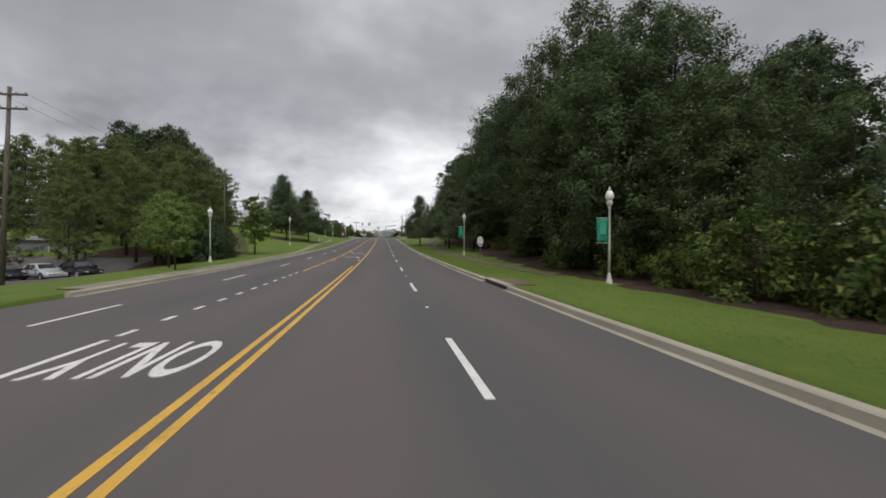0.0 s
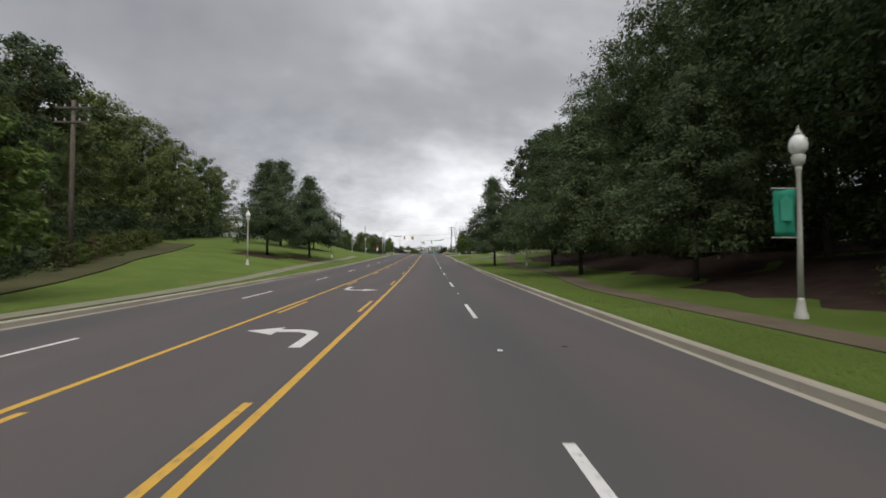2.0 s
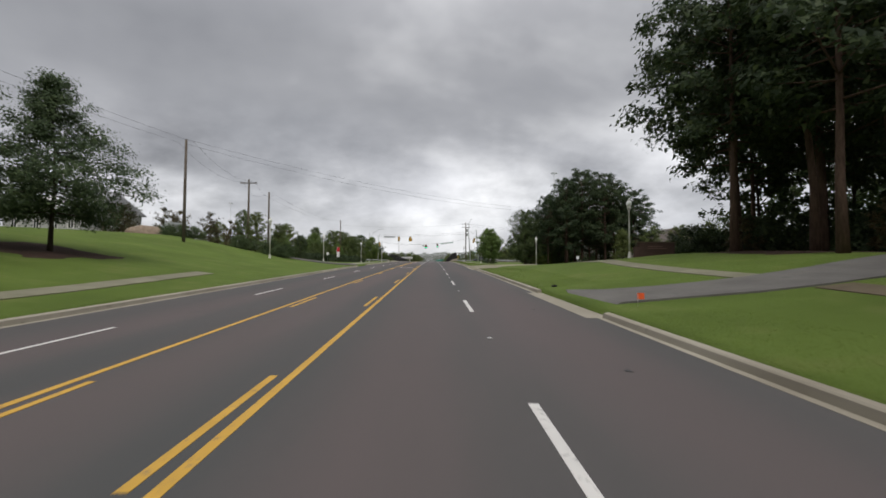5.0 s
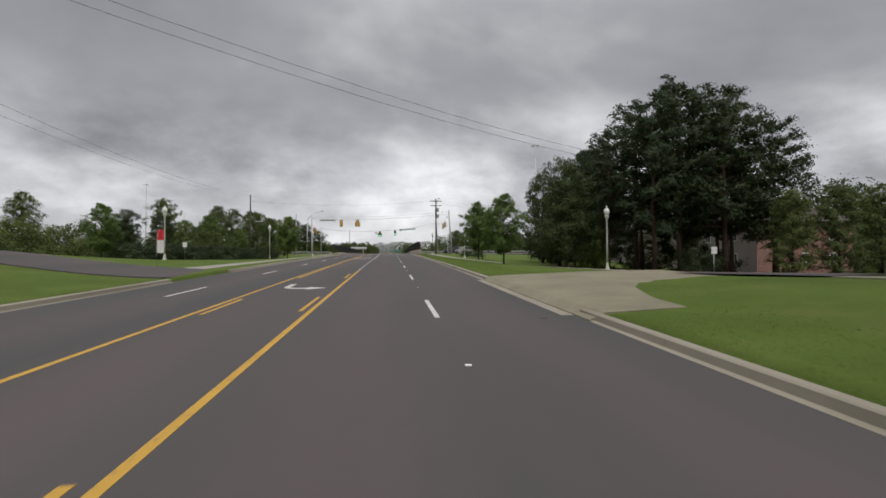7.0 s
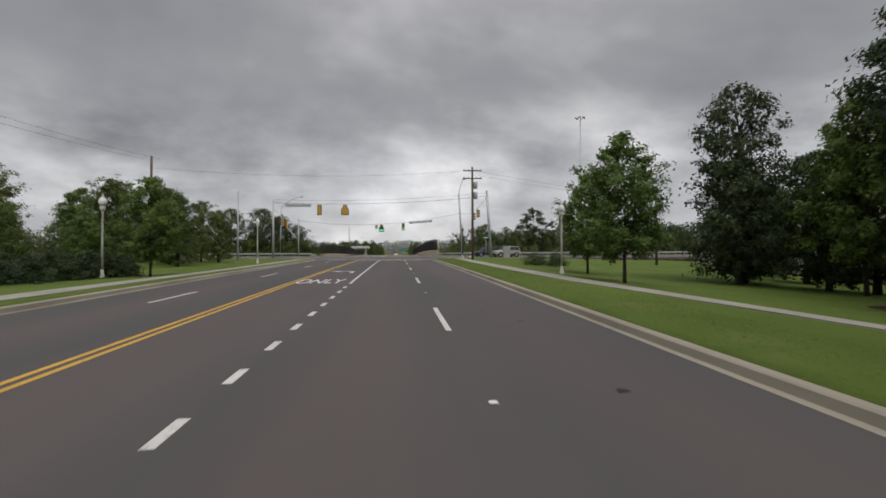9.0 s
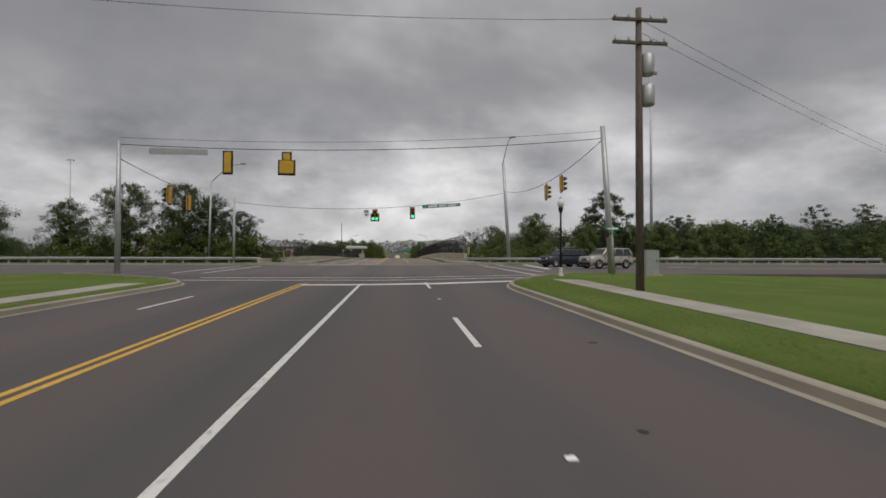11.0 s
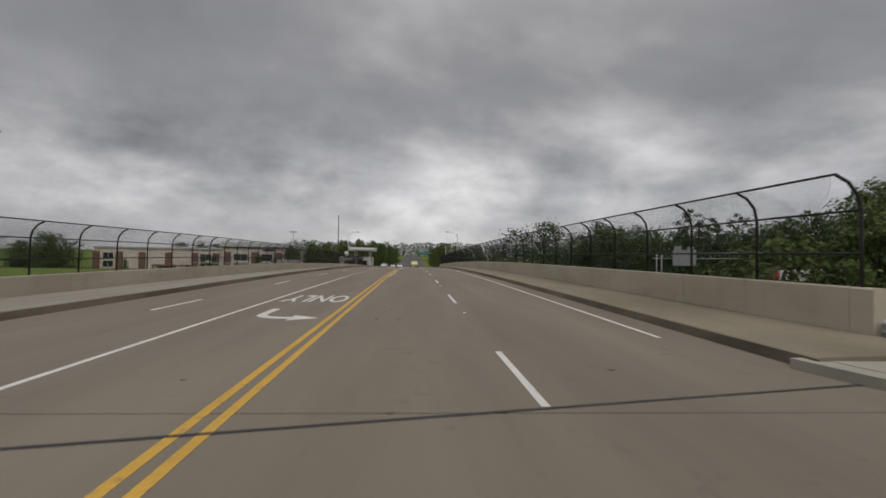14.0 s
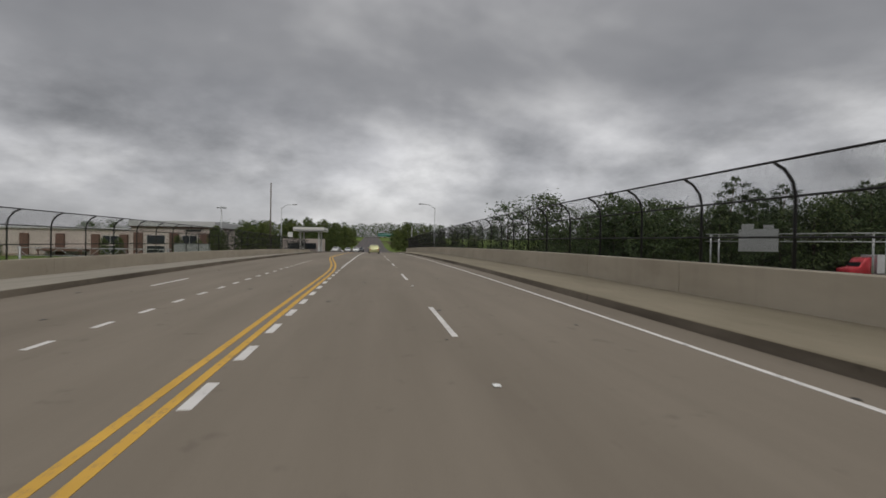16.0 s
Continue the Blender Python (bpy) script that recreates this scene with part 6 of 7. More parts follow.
p1 = S_FAR(share(far_l, far_r, x=3.55))
blade_sign(p1, 4.7, 19, "long green street-name sign on the span wire", M_SIGNGREEN, -6)
p1 = S_NEAR(share(near_l, near_r, x=-14.6))
blade_sign(p1, 3.4, 180, "long street-name sign seen from behind on the wire", M_SIGNBACK)
p1 = S_FAR(share(far_l, far_r, x=-4.71))
ls = empty("lane_sign", pose(p1.x, p1.y, p1.z), "small white lane-use sign on the span wire", "sign", "signs on the span wires")
part("hanger", tube("hanger", [(0, 0, 0.02), (0, 0, -0.15)], 0.012, M_GALV, 5), ls)
part("panel", block("panel", -0.3, 0.3, -0.012, 0.012, -0.85, -0.13, M_SIGNWHITE, 0.004), ls)
for z in (-0.28, -0.42):
    part("bar", block("bar", -0.22, 0.22, -0.0165, -0.013, z, z + 0.08, M_BLACK), ls)
part("symbol", lathe("symbol", [(0.12, 0), (0.12, 0.004)], M_SIGNGREEN, 14, Matrix.Translation((0, -0.0125, -0.66)) @ Matrix.Rotation(radians(90), 4, "X")), ls)

cs = empty("corner_sign", pose(11.3, 243.6, ground_z(11.3, 243.6)), "green street signs on a corner post", "sign")
part("post", tube("post", [(0, 0, -0.3), (0, 0, 3.0)], 0.035, M_GALV), cs)
part("blade", block("blade", -0.45, 0.45, -0.012, 0.012, 2.72, 2.95, M_SIGNGREEN, 0.004), cs)
part("blade", block("blade", -0.012, 0.012, -0.4, 0.4, 2.46, 2.68, M_SIGNGREEN, 0.004), cs)
part("bar", block("bar", -0.34, 0.34, -0.017, -0.013, 2.79, 2.88, M_SIGNWHITE), cs)
cab = empty("control_cabinet", pose(14.6, 245.4, ground_z(14.6, 245.4)), "grey metal signal control cabinet on a slab", "cabinet")
part("body", block("body", -0.45, 0.45, -0.35, 0.35, 0.1, 1.6, M_SIGNBACK, 0.03), cab)
part("slab", block("slab", -0.6, 0.6, -0.5, 0.5, -0.3, 0.1, M_WALK, 0.02), cab)
part("handle", block("handle", 0.25, 0.29, -0.38, -0.35, 0.8, 1.0, M_BLACK, 0.005), cab)
ped = empty("pedestrian_signal", pose(12.0, 246.1, P(246) + 2.7, 0, 0, 20), "black pedestrian signal box on the pole", "pedestrian signal")
part("box", block("box", -0.22, 0.22, -0.12, 0.12, -0.22, 0.22, M_BLACK, 0.02), ped)
part("screen", block("screen", -0.17, 0.17, -0.135, -0.121, -0.17, 0.17, M_LENSOFF, 0.004), ped)


def high_mast(x, y, h):
    mast = empty("high_mast", pose(x, y, ground_z(x, y)), "very tall steel high-mast light beside the interstate", "street lamp")
    part("shaft", tube("shaft", [(0, 0, -1), (0, 0, h * 0.5), (0, 0, h)], [0.42, 0.28, 0.14], M_GALV, 12), mast)
    ring = [(1.1 * math.cos(a), 1.1 * math.sin(a), h - 0.4) for a in np.linspace(0, 2 * math.pi, 17)]
    part("ring", tube("ring", ring, 0.06, M_GALV, 6), mast)
    for k in range(6):
        a = k * math.pi / 3
        part("luminaire", lathe("luminaire", [(0.12, 0.3), (0.2, 0.2), (0.34, -0.15), (0.3, -0.2)], M_SIGNBACK, 12, Matrix.Translation((1.25 * math.cos(a), 1.25 * math.sin(a), h - 0.5))), mast)
    for k in range(3):
        a = k * math.pi / 1.5
        part("spoke", tube("spoke", [(0, 0, h - 0.1), (1.1 * math.cos(a), 1.1 * math.sin(a), h - 0.4)], 0.04, M_GALV, 5), mast)


high_mast(53.5, 315, 48)
high_mast(-146, 443, 50)
high_mast(-51, 470, 17)


def road_light(x, y, h, ax):
    lp = empty("road_light", pose(x, y, P(y)), "tall grey street light with a curved arm", "street lamp", "street lights by the bridge end")
    part("shaft", tube("shaft", [(0, 0, -1.5), (0, 0, h)], [0.13, 0.08], M_GALV, 10), lp)
    part("arm", tube("arm", [(0, 0, h - 0.2), (ax * 0.4, 0, h + 0.5), (ax, 0, h + 0.6)], 0.05, M_GALV, 6), lp)
    part("lamp_head", block("lamp_head", ax - 0.4, ax + 0.4, -0.15, 0.15, h + 0.5, h + 0.68, M_GALV, 0.05), lp)


road_light(9.0, 384.5, 8.0, -2.4)
road_light(-18.6, 397, 8.4, 2.4)
road_light(12, 470, 9.5, -2.4)
utility_pole(-23.6, 412, 17.5, 0, "very tall dark wooden pole beyond the bridge")
utility_pole(13, 500, 11, 1, "wooden utility pole beside the far road")
utility_pole(-20, 540, 11, 1, "wooden utility pole beside the far road")

# ---- vehicles ----


def loft(name, stations, material, smooth_it=True):
    """A body skinned over cross-sections: each is (x, [(y, z), ...]) with as many points."""
    v, f = [], []
    m = len(stations[0][1])
    for x, ring in stations:
        v += [(x, y, z) for y, z in ring]
    for i in range(len(stations) - 1):
        for j in range(m):
            j2 = (j + 1) % m
            f.append((i * m + j, (i + 1) * m + j, (i + 1) * m + j2, i * m + j2))
    f.append(tuple(range(m)))
    f.append(tuple((len(stations) - 1) * m + j for j in range(m))[::-1])
    me = mesh_of(name, v, f, material, smooth_it)
    bm = bmesh.new()
    bm.from_mesh(me)
    bmesh.ops.recalc_face_normals(bm, faces=bm.faces)
    bm.to_mesh(me)
    bm.free()
    return me


def ring(hw, z0, z1, tuck=0.08):
    return [(-hw + tuck, z0), (-hw, z0 + 0.15), (-hw, (z0 + z1) / 2), (-hw + 0.03, z1 - 0.08), (-hw + 0.12, z1), (hw - 0.12, z1), (hw - 0.03, z1 - 0.08), (hw, (z0 + z1) / 2), (hw, z0 + 0.15), (hw - tuck, z0)]


def ring_cabin(half, z0, z1, base=None):
    """Cross-section of a cabin: wide at the belt, narrower and rounded at the roof."""
    b = base or half
    return [(-b, z0), (-half - (b - half) * 0.15, z0 + (z1 - z0) * 0.82), (-half * 0.93, z0 + (z1 - z0) * 0.96), (-half * 0.6, z1), (half * 0.6, z1), (half * 0.93, z0 + (z1 - z0) * 0.96), (half + (b - half) * 0.15, z0 + (z1 - z0) * 0.82), (b, z0)]


def vehicle(name, label, paint, length, width, height, wheel_r, style):
    """A car that faces -x, standing on its wheels at z 0."""
    car = empty(name, pose(0, 0, 0), label, "car")
    hl, hw = length / 2, width / 2
    belt = height * (0.62 if style != "sedan" else 0.63)
    nose = belt * (0.97 if style != "sedan" else 0.80)
    low = 0.24
    part("body", loft("body", [(-hl, ring(hw * 0.86, low + 0.1, nose * (0.90 if style != "sedan" else 0.82))), (-hl + 0.10, ring(hw * 0.95, low, nose * 0.97)), (-hl + 0.55, ring(hw, low, nose)), (-hl + length * 0.27, ring(hw, low, belt * 0.985)),
                               (0, ring(hw, low, belt)), (hl - length * 0.18, ring(hw, low, belt * 1.01)), (hl - 0.12, ring(hw * 0.96, low, belt * (0.99 if style != "sedan" else 0.95))), (hl, ring(hw * 0.88, low + 0.12, belt * 0.9))], paint), car)
    front, rear = -hl + length * 0.27, hl - (0.10 if style != "sedan" else length * 0.17)
    rake, back = length * (0.12 if style != "sedan" else 0.15), (0.20 if style != "sedan" else length * 0.14)
    top, rw, bw, z0 = height, hw * 0.76, hw * 0.955, belt - 0.04
    base_x, top_x = (front, rear), (front + rake, rear - back)
    shell = [(front, ring_cabin(bw, z0, z0 + 0.03)), (front + rake * 0.5, ring_cabin((bw + rw) / 2 + 0.03, z0, (z0 + top) / 2)), (front + rake, ring_cabin(rw + 0.02, z0, top - 0.03, bw)), ((front + rear) / 2, ring_cabin(rw + 0.03, z0, top + 0.015, bw)),
             (rear - back, ring_cabin(rw + 0.02, z0, top - 0.02, bw)), (rear - back * 0.45, ring_cabin((bw + rw) / 2, z0, top - (top - z0) * 0.38, bw)), (rear, ring_cabin(bw, z0, z0 + 0.05))]
    part("cabin", loft("cabin", shell, paint), car, "painted roof and pillars")
    glass_h = top - z0

    def pane(name, pts, out):
        """A dark window pane 12 mm proud of the cabin."""
        o = Vector(out) * 0.012
        v = [Vector(p) + o for p in pts] + [Vector(p) - o for p in pts]
        part(name, mesh_of(name, v, [(0, 1, 2, 3), (7, 6, 5, 4), (0, 4, 5, 1), (1, 5, 6, 2), (2, 6, 7, 3), (3, 7, 4, 0)], M_GLASS), car, "dark tinted glass")

    def side_at(v):
        return bw + (rw + 0.025 - bw) * v

    for s in (-1, 1):
        cuts = [0.0, 0.36, 0.70, 1.0] if style != "sedan" else [0.0, 0.5, 1.0]
        for i in range(len(cuts) - 1):
            quad = []
            for c, v in ((cuts[i], 0.14), (cuts[i + 1], 0.14), (cuts[i + 1], 0.86), (cuts[i], 0.86)):
                lo = base_x[0] + 0.34 + (base_x[1] - base_x[0] - 0.34 - back * 0.55) * c
                hi = top_x[0] + 0.06 + (top_x[1] - top_x[0] - 0.16) * c
                gap = 0.045 if c in (cuts[i],) else -0.045
                quad.append((lo + (hi - lo) * v + gap, s * side_at(v), z0 + glass_h * v))
            pane("side_window", quad, (0, s, 0.25))
    for name, x0, x1, out in (("windscreen", base_x[0], top_x[0], (-0.7, 0, 0.7)), ("rear_window", base_x[1], top_x[1], (0.8, 0, 0.5))):
        quad = []
        for v, w in ((0.16, 1), (0.16, -1), (0.88, -1), (0.88, 1)):
            y = (bw - 0.12 + (rw - bw + 0.03) * v) * w
            quad.append((x0 + (x1 - x0) * v, y, z0 + glass_h * v))
        pane(name, quad, out)
    part("sill", block("sill", -hl + length * 0.27, hl - length * 0.27, -hw - 0.015, hw + 0.015, low + 0.02, low + 0.14, M_BLACK, 0.02), car)
    for s in (-1, 1):
        mid = (front + rake + rear - back) / 2
        part("mirror", block("mirror", front + 0.15, front + 0.35, s * hw - 0.02 if s > 0 else s * hw - 0.2, s * hw + 0.2 if s > 0 else s * hw + 0.02, belt - 0.02, belt + 0.14, paint, 0.03), car)
        part("headlight", block("headlight", -hl - 0.01, -hl + 0.2, s * hw * 0.62 - 0.17, s * hw * 0.62 + 0.17, nose * 0.66, nose * 0.84, M_REFL, 0.03), car, "clear headlight")
        part("tail_light", block("tail_light", hl - 0.18, hl + 0.01, s * hw * 0.78 - 0.1, s * hw * 0.78 + 0.1, belt * 0.62, belt * 0.92, M_TAIL, 0.03), car, "red tail light")
        for sx in (front + rake * 0.5, mid, rear - back - 0.35):
            part("door_seam", block("door_seam", sx - 0.008, sx + 0.008, s * hw - 0.012, s * hw + 0.006, low + 0.2, belt - 0.06, M_BLACK), car)
        part("rub_strip", block("rub_strip", front - 0.1, rear - 0.7, s * hw - 0.012, s * hw + 0.02, belt * 0.56, belt * 0.62, paint, 0.008), car)
        part("door_handle", block("door_handle", mid + 0.1, mid + 0.3, s * hw - 0.02, s * hw + 0.02, belt - 0.16, belt - 0.12, M_BLACK, 0.008), car)
    part("grille", block("grille", -hl - 0.015, -hl + 0.05, -hw * 0.40, hw * 0.40, nose * 0.58, nose * 0.80, M_BLACK, 0.02), car)
    part("bumper", block("bumper", -hl - 0.06, -hl + 0.25, -hw * 0.88, hw * 0.88, low + 0.08, low + 0.32, M_BLACK if style == "suv" else paint, 0.05), car)
    part("bumper", block("bumper", hl - 0.25, hl + 0.06, -hw * 0.88, hw * 0.88, low + 0.08, low + 0.32, M_BLACK if style == "suv" else paint, 0.05), car)
    for k in range(3):
        part("grille_bar", block("grille_bar", -hl - 0.03, -hl, -hw * 0.38, hw * 0.38, nose * (0.61 + 0.06 * k), nose * (0.61 + 0.06 * k) + 0.02, M_RIM, 0.004), car, "chrome grille bar")
    if style == "suv":
        for s in (-1, 1):
            part("cladding", block("cladding", -hl + 0.3, hl - 0.3, s * hw - 0.02, s * hw + 0.02, low + 0.12, low + 0.26, M_BLACK, 0.008), car)
            part("roof_rail", tube("roof_rail", [(front + rake + 0.2, s * rw * 0.85, top + 0.06), (rear - back - 0.1, s * rw * 0.85, top + 0.06)], 0.025, M_BLACK, 6), car)
    tyre = lathe("tyre", [(wheel_r * 0.62, -0.11), (wheel_r * 0.94, -0.11), (wheel_r, -0.06), (wheel_r, 0.06), (wheel_r * 0.94, 0.11), (wheel_r * 0.62, 0.11)], M_RUBBER, 20, Matrix.Rotation(radians(90), 4, "X"))
    rim = lathe("rim", [(wheel_r * 0.64, -0.112), (wheel_r * 0.58, -0.118), (wheel_r * 0.25, -0.09), (wheel_r * 0.2, -0.12), (0.02, -0.12), (0.02, 0.12), (wheel_r * 0.2, 0.12), (wheel_r * 0.25, 0.09), (wheel_r * 0.58, 0.118), (wheel_r * 0.64, 0.112)], M_RIM, 20, Matrix.Rotation(radians(90), 4, "X"))
    for x in (-hl + length * 0.19, hl - length * 0.19):
        for s in (-1, 1):
            arch = lathe("wheel_arch", [(wheel_r * 1.16, -0.02), (wheel_r * 1.16, 0.02), (0.02, 0.02)], M_BLACK, 20, Matrix.Rotation(radians(90), 4, "X"))
            part("wheel_arch", arch, car, m=pose(x, s * (hw - 0.015), wheel_r + 0.02))
            w = part("tyre", tyre, car, m=pose(x, s * (hw - 0.085), wheel_r))
            part("rim", rim, w)
    return car


M_TAIL = plain("red_lens", (0.45, 0.02, 0.02), 0.3)


def paint(name, c):
    m = Mat(name, 0.28, 0.25, 0.5)
    m.colour(m.ramp(m.noise(2, 4), (0.3, tuple(v * 0.9 for v in c)), (0.7, c)))
    return m.m


suv_dark = vehicle("suv", "dark blue-black SUV waiting at the stop line", paint("dark_blue_paint", (0.030, 0.034, 0.046)), 4.4, 1.8, 1.74, 0.37, "suv")
suv_dark.matrix_basis = pose(14.75, 261.8, P(261.8), 0, 0, 15)
suv_silver = vehicle("suv", "silver-tan SUV waiting at the stop line", paint("champagne_paint", (0.36, 0.34, 0.30)), 4.75, 1.86, 1.83, 0.37, "suv")
suv_silver.matrix_basis = pose(17.5, 258.2, P(258.2), 0, 0, 15)
car_silver = vehicle("sedan", "silver sedan parked in the lot", paint("silver_paint", (0.42, 0.43, 0.44)), 4.6, 1.78, 1.42, 0.32, "sedan")
car_silver.matrix_basis = at(-30.9, 46, 150)
car_black = vehicle("sedan", "black sedan parked in the lot", paint("black_paint", (0.012, 0.012, 0.015)), 4.6, 1.78, 1.45, 0.32, "sedan")
car_black.matrix_basis = at(-28.3, 46.6, 148)
car_white = vehicle("sedan", "white car waiting on the far road", paint("white_paint", (0.62, 0.62, 0.61)), 4.6, 1.78, 1.45, 0.32, "sedan")
car_white.matrix_basis = pose(-12, 446, P(446), 0, 0, 80)
car_tan = vehicle("sedan", "pale yellow-grey car driving on the far road", paint("pale_yellow_paint", (0.42, 0.42, 0.22)), 4.6, 1.8, 1.5, 0.32, "sedan")
car_tan.matrix_basis = pose(-1.2, 390, P(390), -grade(366) * 0, 0, -90)
for src, x, y, turn, what in ((car_black, -33.6, 45.2, 152, ""), (suv_dark, -36.4, 44.6, 152, "dark SUV parked in the lot"), (car_white, -6.5, 452, 90, ""), (car_silver, -9.5, 462, 90, "silver car waiting on the far road"), (car_black, -5.5, 470, 95, "dark car waiting on the far road"),
                              (car_white, -1.2, 520, -90, "white car driving away on the far road"), (suv_silver, -6, 505, 90, "pale SUV on the far road"), (car_white, -14, 475, 30, "white car near the fuel station")):
    m = at(x, y, turn) if x < -20 else pose(x, y, P(y) if abs(x) < 12 else ground_z(x, y), 0, 0, turn)
    tagged(copy_thing(src, m), what)


def truck(x, y, turn):
    lorry = empty("semi_truck", pose(x, y, P(303.7) - 3.04, 0, 0, turn), "semi truck with a red cab and white trailer", "truck")
    red, white = paint("red_cab_paint", (0.42, 0.02, 0.03)), paint("white_trailer_paint", (0.6, 0.6, 0.62))
    cab = part("cab", loft("cab", [(-10.2, ring(1.0, 0.7, 1.9)), (-9.6, ring(1.1, 0.6, 2.05)), (-8.3, ring(1.15, 0.6, 2.2)), (-7.7, ring(1.15, 0.6, 3.0)), (-7.2, ring(1.15, 0.6, 3.6)), (-5.8, ring(1.15, 0.6, 3.7))], red), lorry, "glossy red tractor cab")
    part("windscreen", block("windscreen", -8.25, -7.6, -0.95, 0.95, 2.25, 2.9, M_GLASS, 0.05), cab)
    part("trailer", block("trailer", -5.4, 10.5, -1.28, 1.28, 1.15, 4.1, white, 0.05), lorry, "long white box trailer")
    part("stripe", block("stripe", -5.3, 10.4, -1.3, 1.3, 1.15, 1.3, M_SIGNBACK, 0.01), lorry)
    for wx in (-9.2, -6.8, -5.6, 7.6, 8.9):
        for s in (-1, 1):
            part("tyre", lathe("tyre", [(0.25, -0.15), (0.5, -0.15), (0.52, 0.0), (0.5, 0.15), (0.25, 0.15)], M_RUBBER, 16, Matrix.Rotation(radians(90), 4, "X")), lorry, m=pose(wx, s * 1.05, 0.52))


truck(81.5, 368, 0)

gan = empty("sign_gantry", pose(60.9, 353.2, P(303.7) - 3.0, 0, 0, math.degrees(math.atan2(20.6, -8.6))), "steel truss sign gantry spanning the ramp", "gantry")
GH = 6.9
for gx in (0, 1.3, 20.4, 21.7):
    part("leg", tube("leg", [(gx, 0, -0.6), (gx, 0, GH)], 0.13, M_GALV, 8), gan)
for z in (GH, GH - 1.1):
    for dy in (-0.5, 0.5):
        part("chord", tube("chord", [(-0.6, dy, z), (22.3, dy, z)], 0.07, M_GALV, 6), gan)
for k in range(22):
    part("brace", tube("brace", [(k, -0.5, GH - (1.1 if k % 2 else 0)), (k + 1, -0.5, GH - (0 if k % 2 else 1.1))], 0.035, M_GALV, 5), gan)
part("sign_back", block("sign_back", 11.6, 17.0, 0.7, 0.8, GH - 2.6, GH + 0.7, M_SIGNBACK, 0.01), gan, "grey back of a large road sign")
part("sign_back", block("sign_back", 12.2, 13.6, 0.7, 0.8, GH + 0.74, GH + 1.3, M_SIGNBACK, 0.01), gan)
part("sign_back", block("sign_back", 14.9, 16.6, 0.7, 0.8, GH + 0.74, GH + 1.5, M_SIGNBACK, 0.01), gan)
gan2 = empty("sign_gantry", pose(0, 0, 0), "steel truss sign gantry beside the bridge", "gantry")
for z in (P(340) - 0.2, P(340) - 1.5):
    part("chord", tube("chord", [(-60, 392, z), (-36, 392, z)], 0.09, M_GALV, 6), gan2)
for k in range(15):
    part("brace", tube("brace", [(-60 + 1.6 * k, 392, P(340) - (1.5 if k % 2 else 0.2)), (-58.4 + 1.6 * k, 392, P(340) - (0.2 if k % 2 else 1.5))], 0.05, M_GALV, 5), gan2)
for x in (-59.5, -36.5):
    part("leg", tube("leg", [(x, 392, P(303.7) - 7.4), (x, 392, P(340))], 0.16, M_GALV, 8), gan2)
part("sign_back", block("sign_back", -35.4, -29.5, 391.5, 391.6, P(340) - 2.4, P(340) + 0.9, M_SIGNBACK, 0.01), gan2)

# ---- buildings ----


def window(parent, x0, x1, y0, y1, z0, z1, axis, out, frame_mat=M_TRIMWHITE):
    """A framed window let into a wall; axis is the wall's normal, out its sign."""
    if axis == "y":
        fr = part("window", join_geo("window", [box_geo(x0, x1, y0, y1, z0, z0 + 0.1), box_geo(x0, x1, y0, y1, z1 - 0.1, z1), box_geo(x0, x0 + 0.1, y0, y1, z0 + 0.1, z1 - 0.1), box_geo(x1 - 0.1, x1, y0, y1, z0 + 0.1, z1 - 0.1),
                                                box_geo((x0 + x1) / 2 - 0.04, (x0 + x1) / 2 + 0.04, y0, y1, z0 + 0.1, z1 - 0.1)], frame_mat), parent)
        part("pane", block("pane", x0 + 0.05, x1 - 0.05, (y0 + y1) / 2 - 0.01, (y0 + y1) / 2 + 0.01, z0 + 0.05, z1 - 0.05, M_GLASS), fr)
    else:
        fr = part("window", join_geo("window", [box_geo(x0, x1, y0, y1, z0, z0 + 0.1), box_geo(x0, x1, y0, y1, z1 - 0.1, z1), box_geo(x0, x1, y0, y0 + 0.1, z0 + 0.1, z1 - 0.1), box_geo(x0, x1, y1 - 0.1, y1, z0 + 0.1, z1 - 0.1),
                                                box_geo(x0, x1, (y0 + y1) / 2 - 0.04, (y0 + y1) / 2 + 0.04, z0 + 0.1, z1 - 0.1)], frame_mat), parent)
        part("pane", block("pane", (x0 + x1) / 2 - 0.01, (x0 + x1) / 2 + 0.01, y0 + 0.05, y1 - 0.05, z0 + 0.05, z1 - 0.05, M_GLASS), fr)


# grey metal building with the parking lot
gz = ground_z(-35, 45)
shed = empty("metal_building", pose(-38.6, 63, gz, 0, 0, 6), "low grey metal-sided building with a flat roof", "building")
part("wall", block("wall", -26, 0, 0, 14, -0.5, 3.7, M_SIDING, 0.01), shed)
part("roof", block("roof", -26.3, 0.3, -0.4, 14.3, 3.7, 3.92, M_ROOF, 0.02), shed)
for k in range(64):
    part("rib", block("rib", -25.9 + 0.4 * k, -25.86 + 0.4 * k, -0.03, 0, 0.1, 3.68, M_SIDING), shed)
for x in (-4.2, -14):
    d = part("door", block("door", x - 0.55, x + 0.55, -0.06, 0.02, 0.05, 2.2, M_TRIMWHITE, 0.01), shed, "white metal door")
    part("handle", block("handle", x + 0.35, x + 0.45, -0.1, -0.06, 1.0, 1.1, M_GALV, 0.005), d)
part("downpipe", tube("downpipe", [(-2.4, -0.1, 0.1), (-2.4, -0.1, 3.7)], 0.05, M_TRIMWHITE, 8), shed)
for x in (-5, -9):
    part("roof_vent", block("roof_vent", x - 0.4, x + 0.4, 2, 3, 3.9, 4.25, M_ROOF, 0.03), shed)

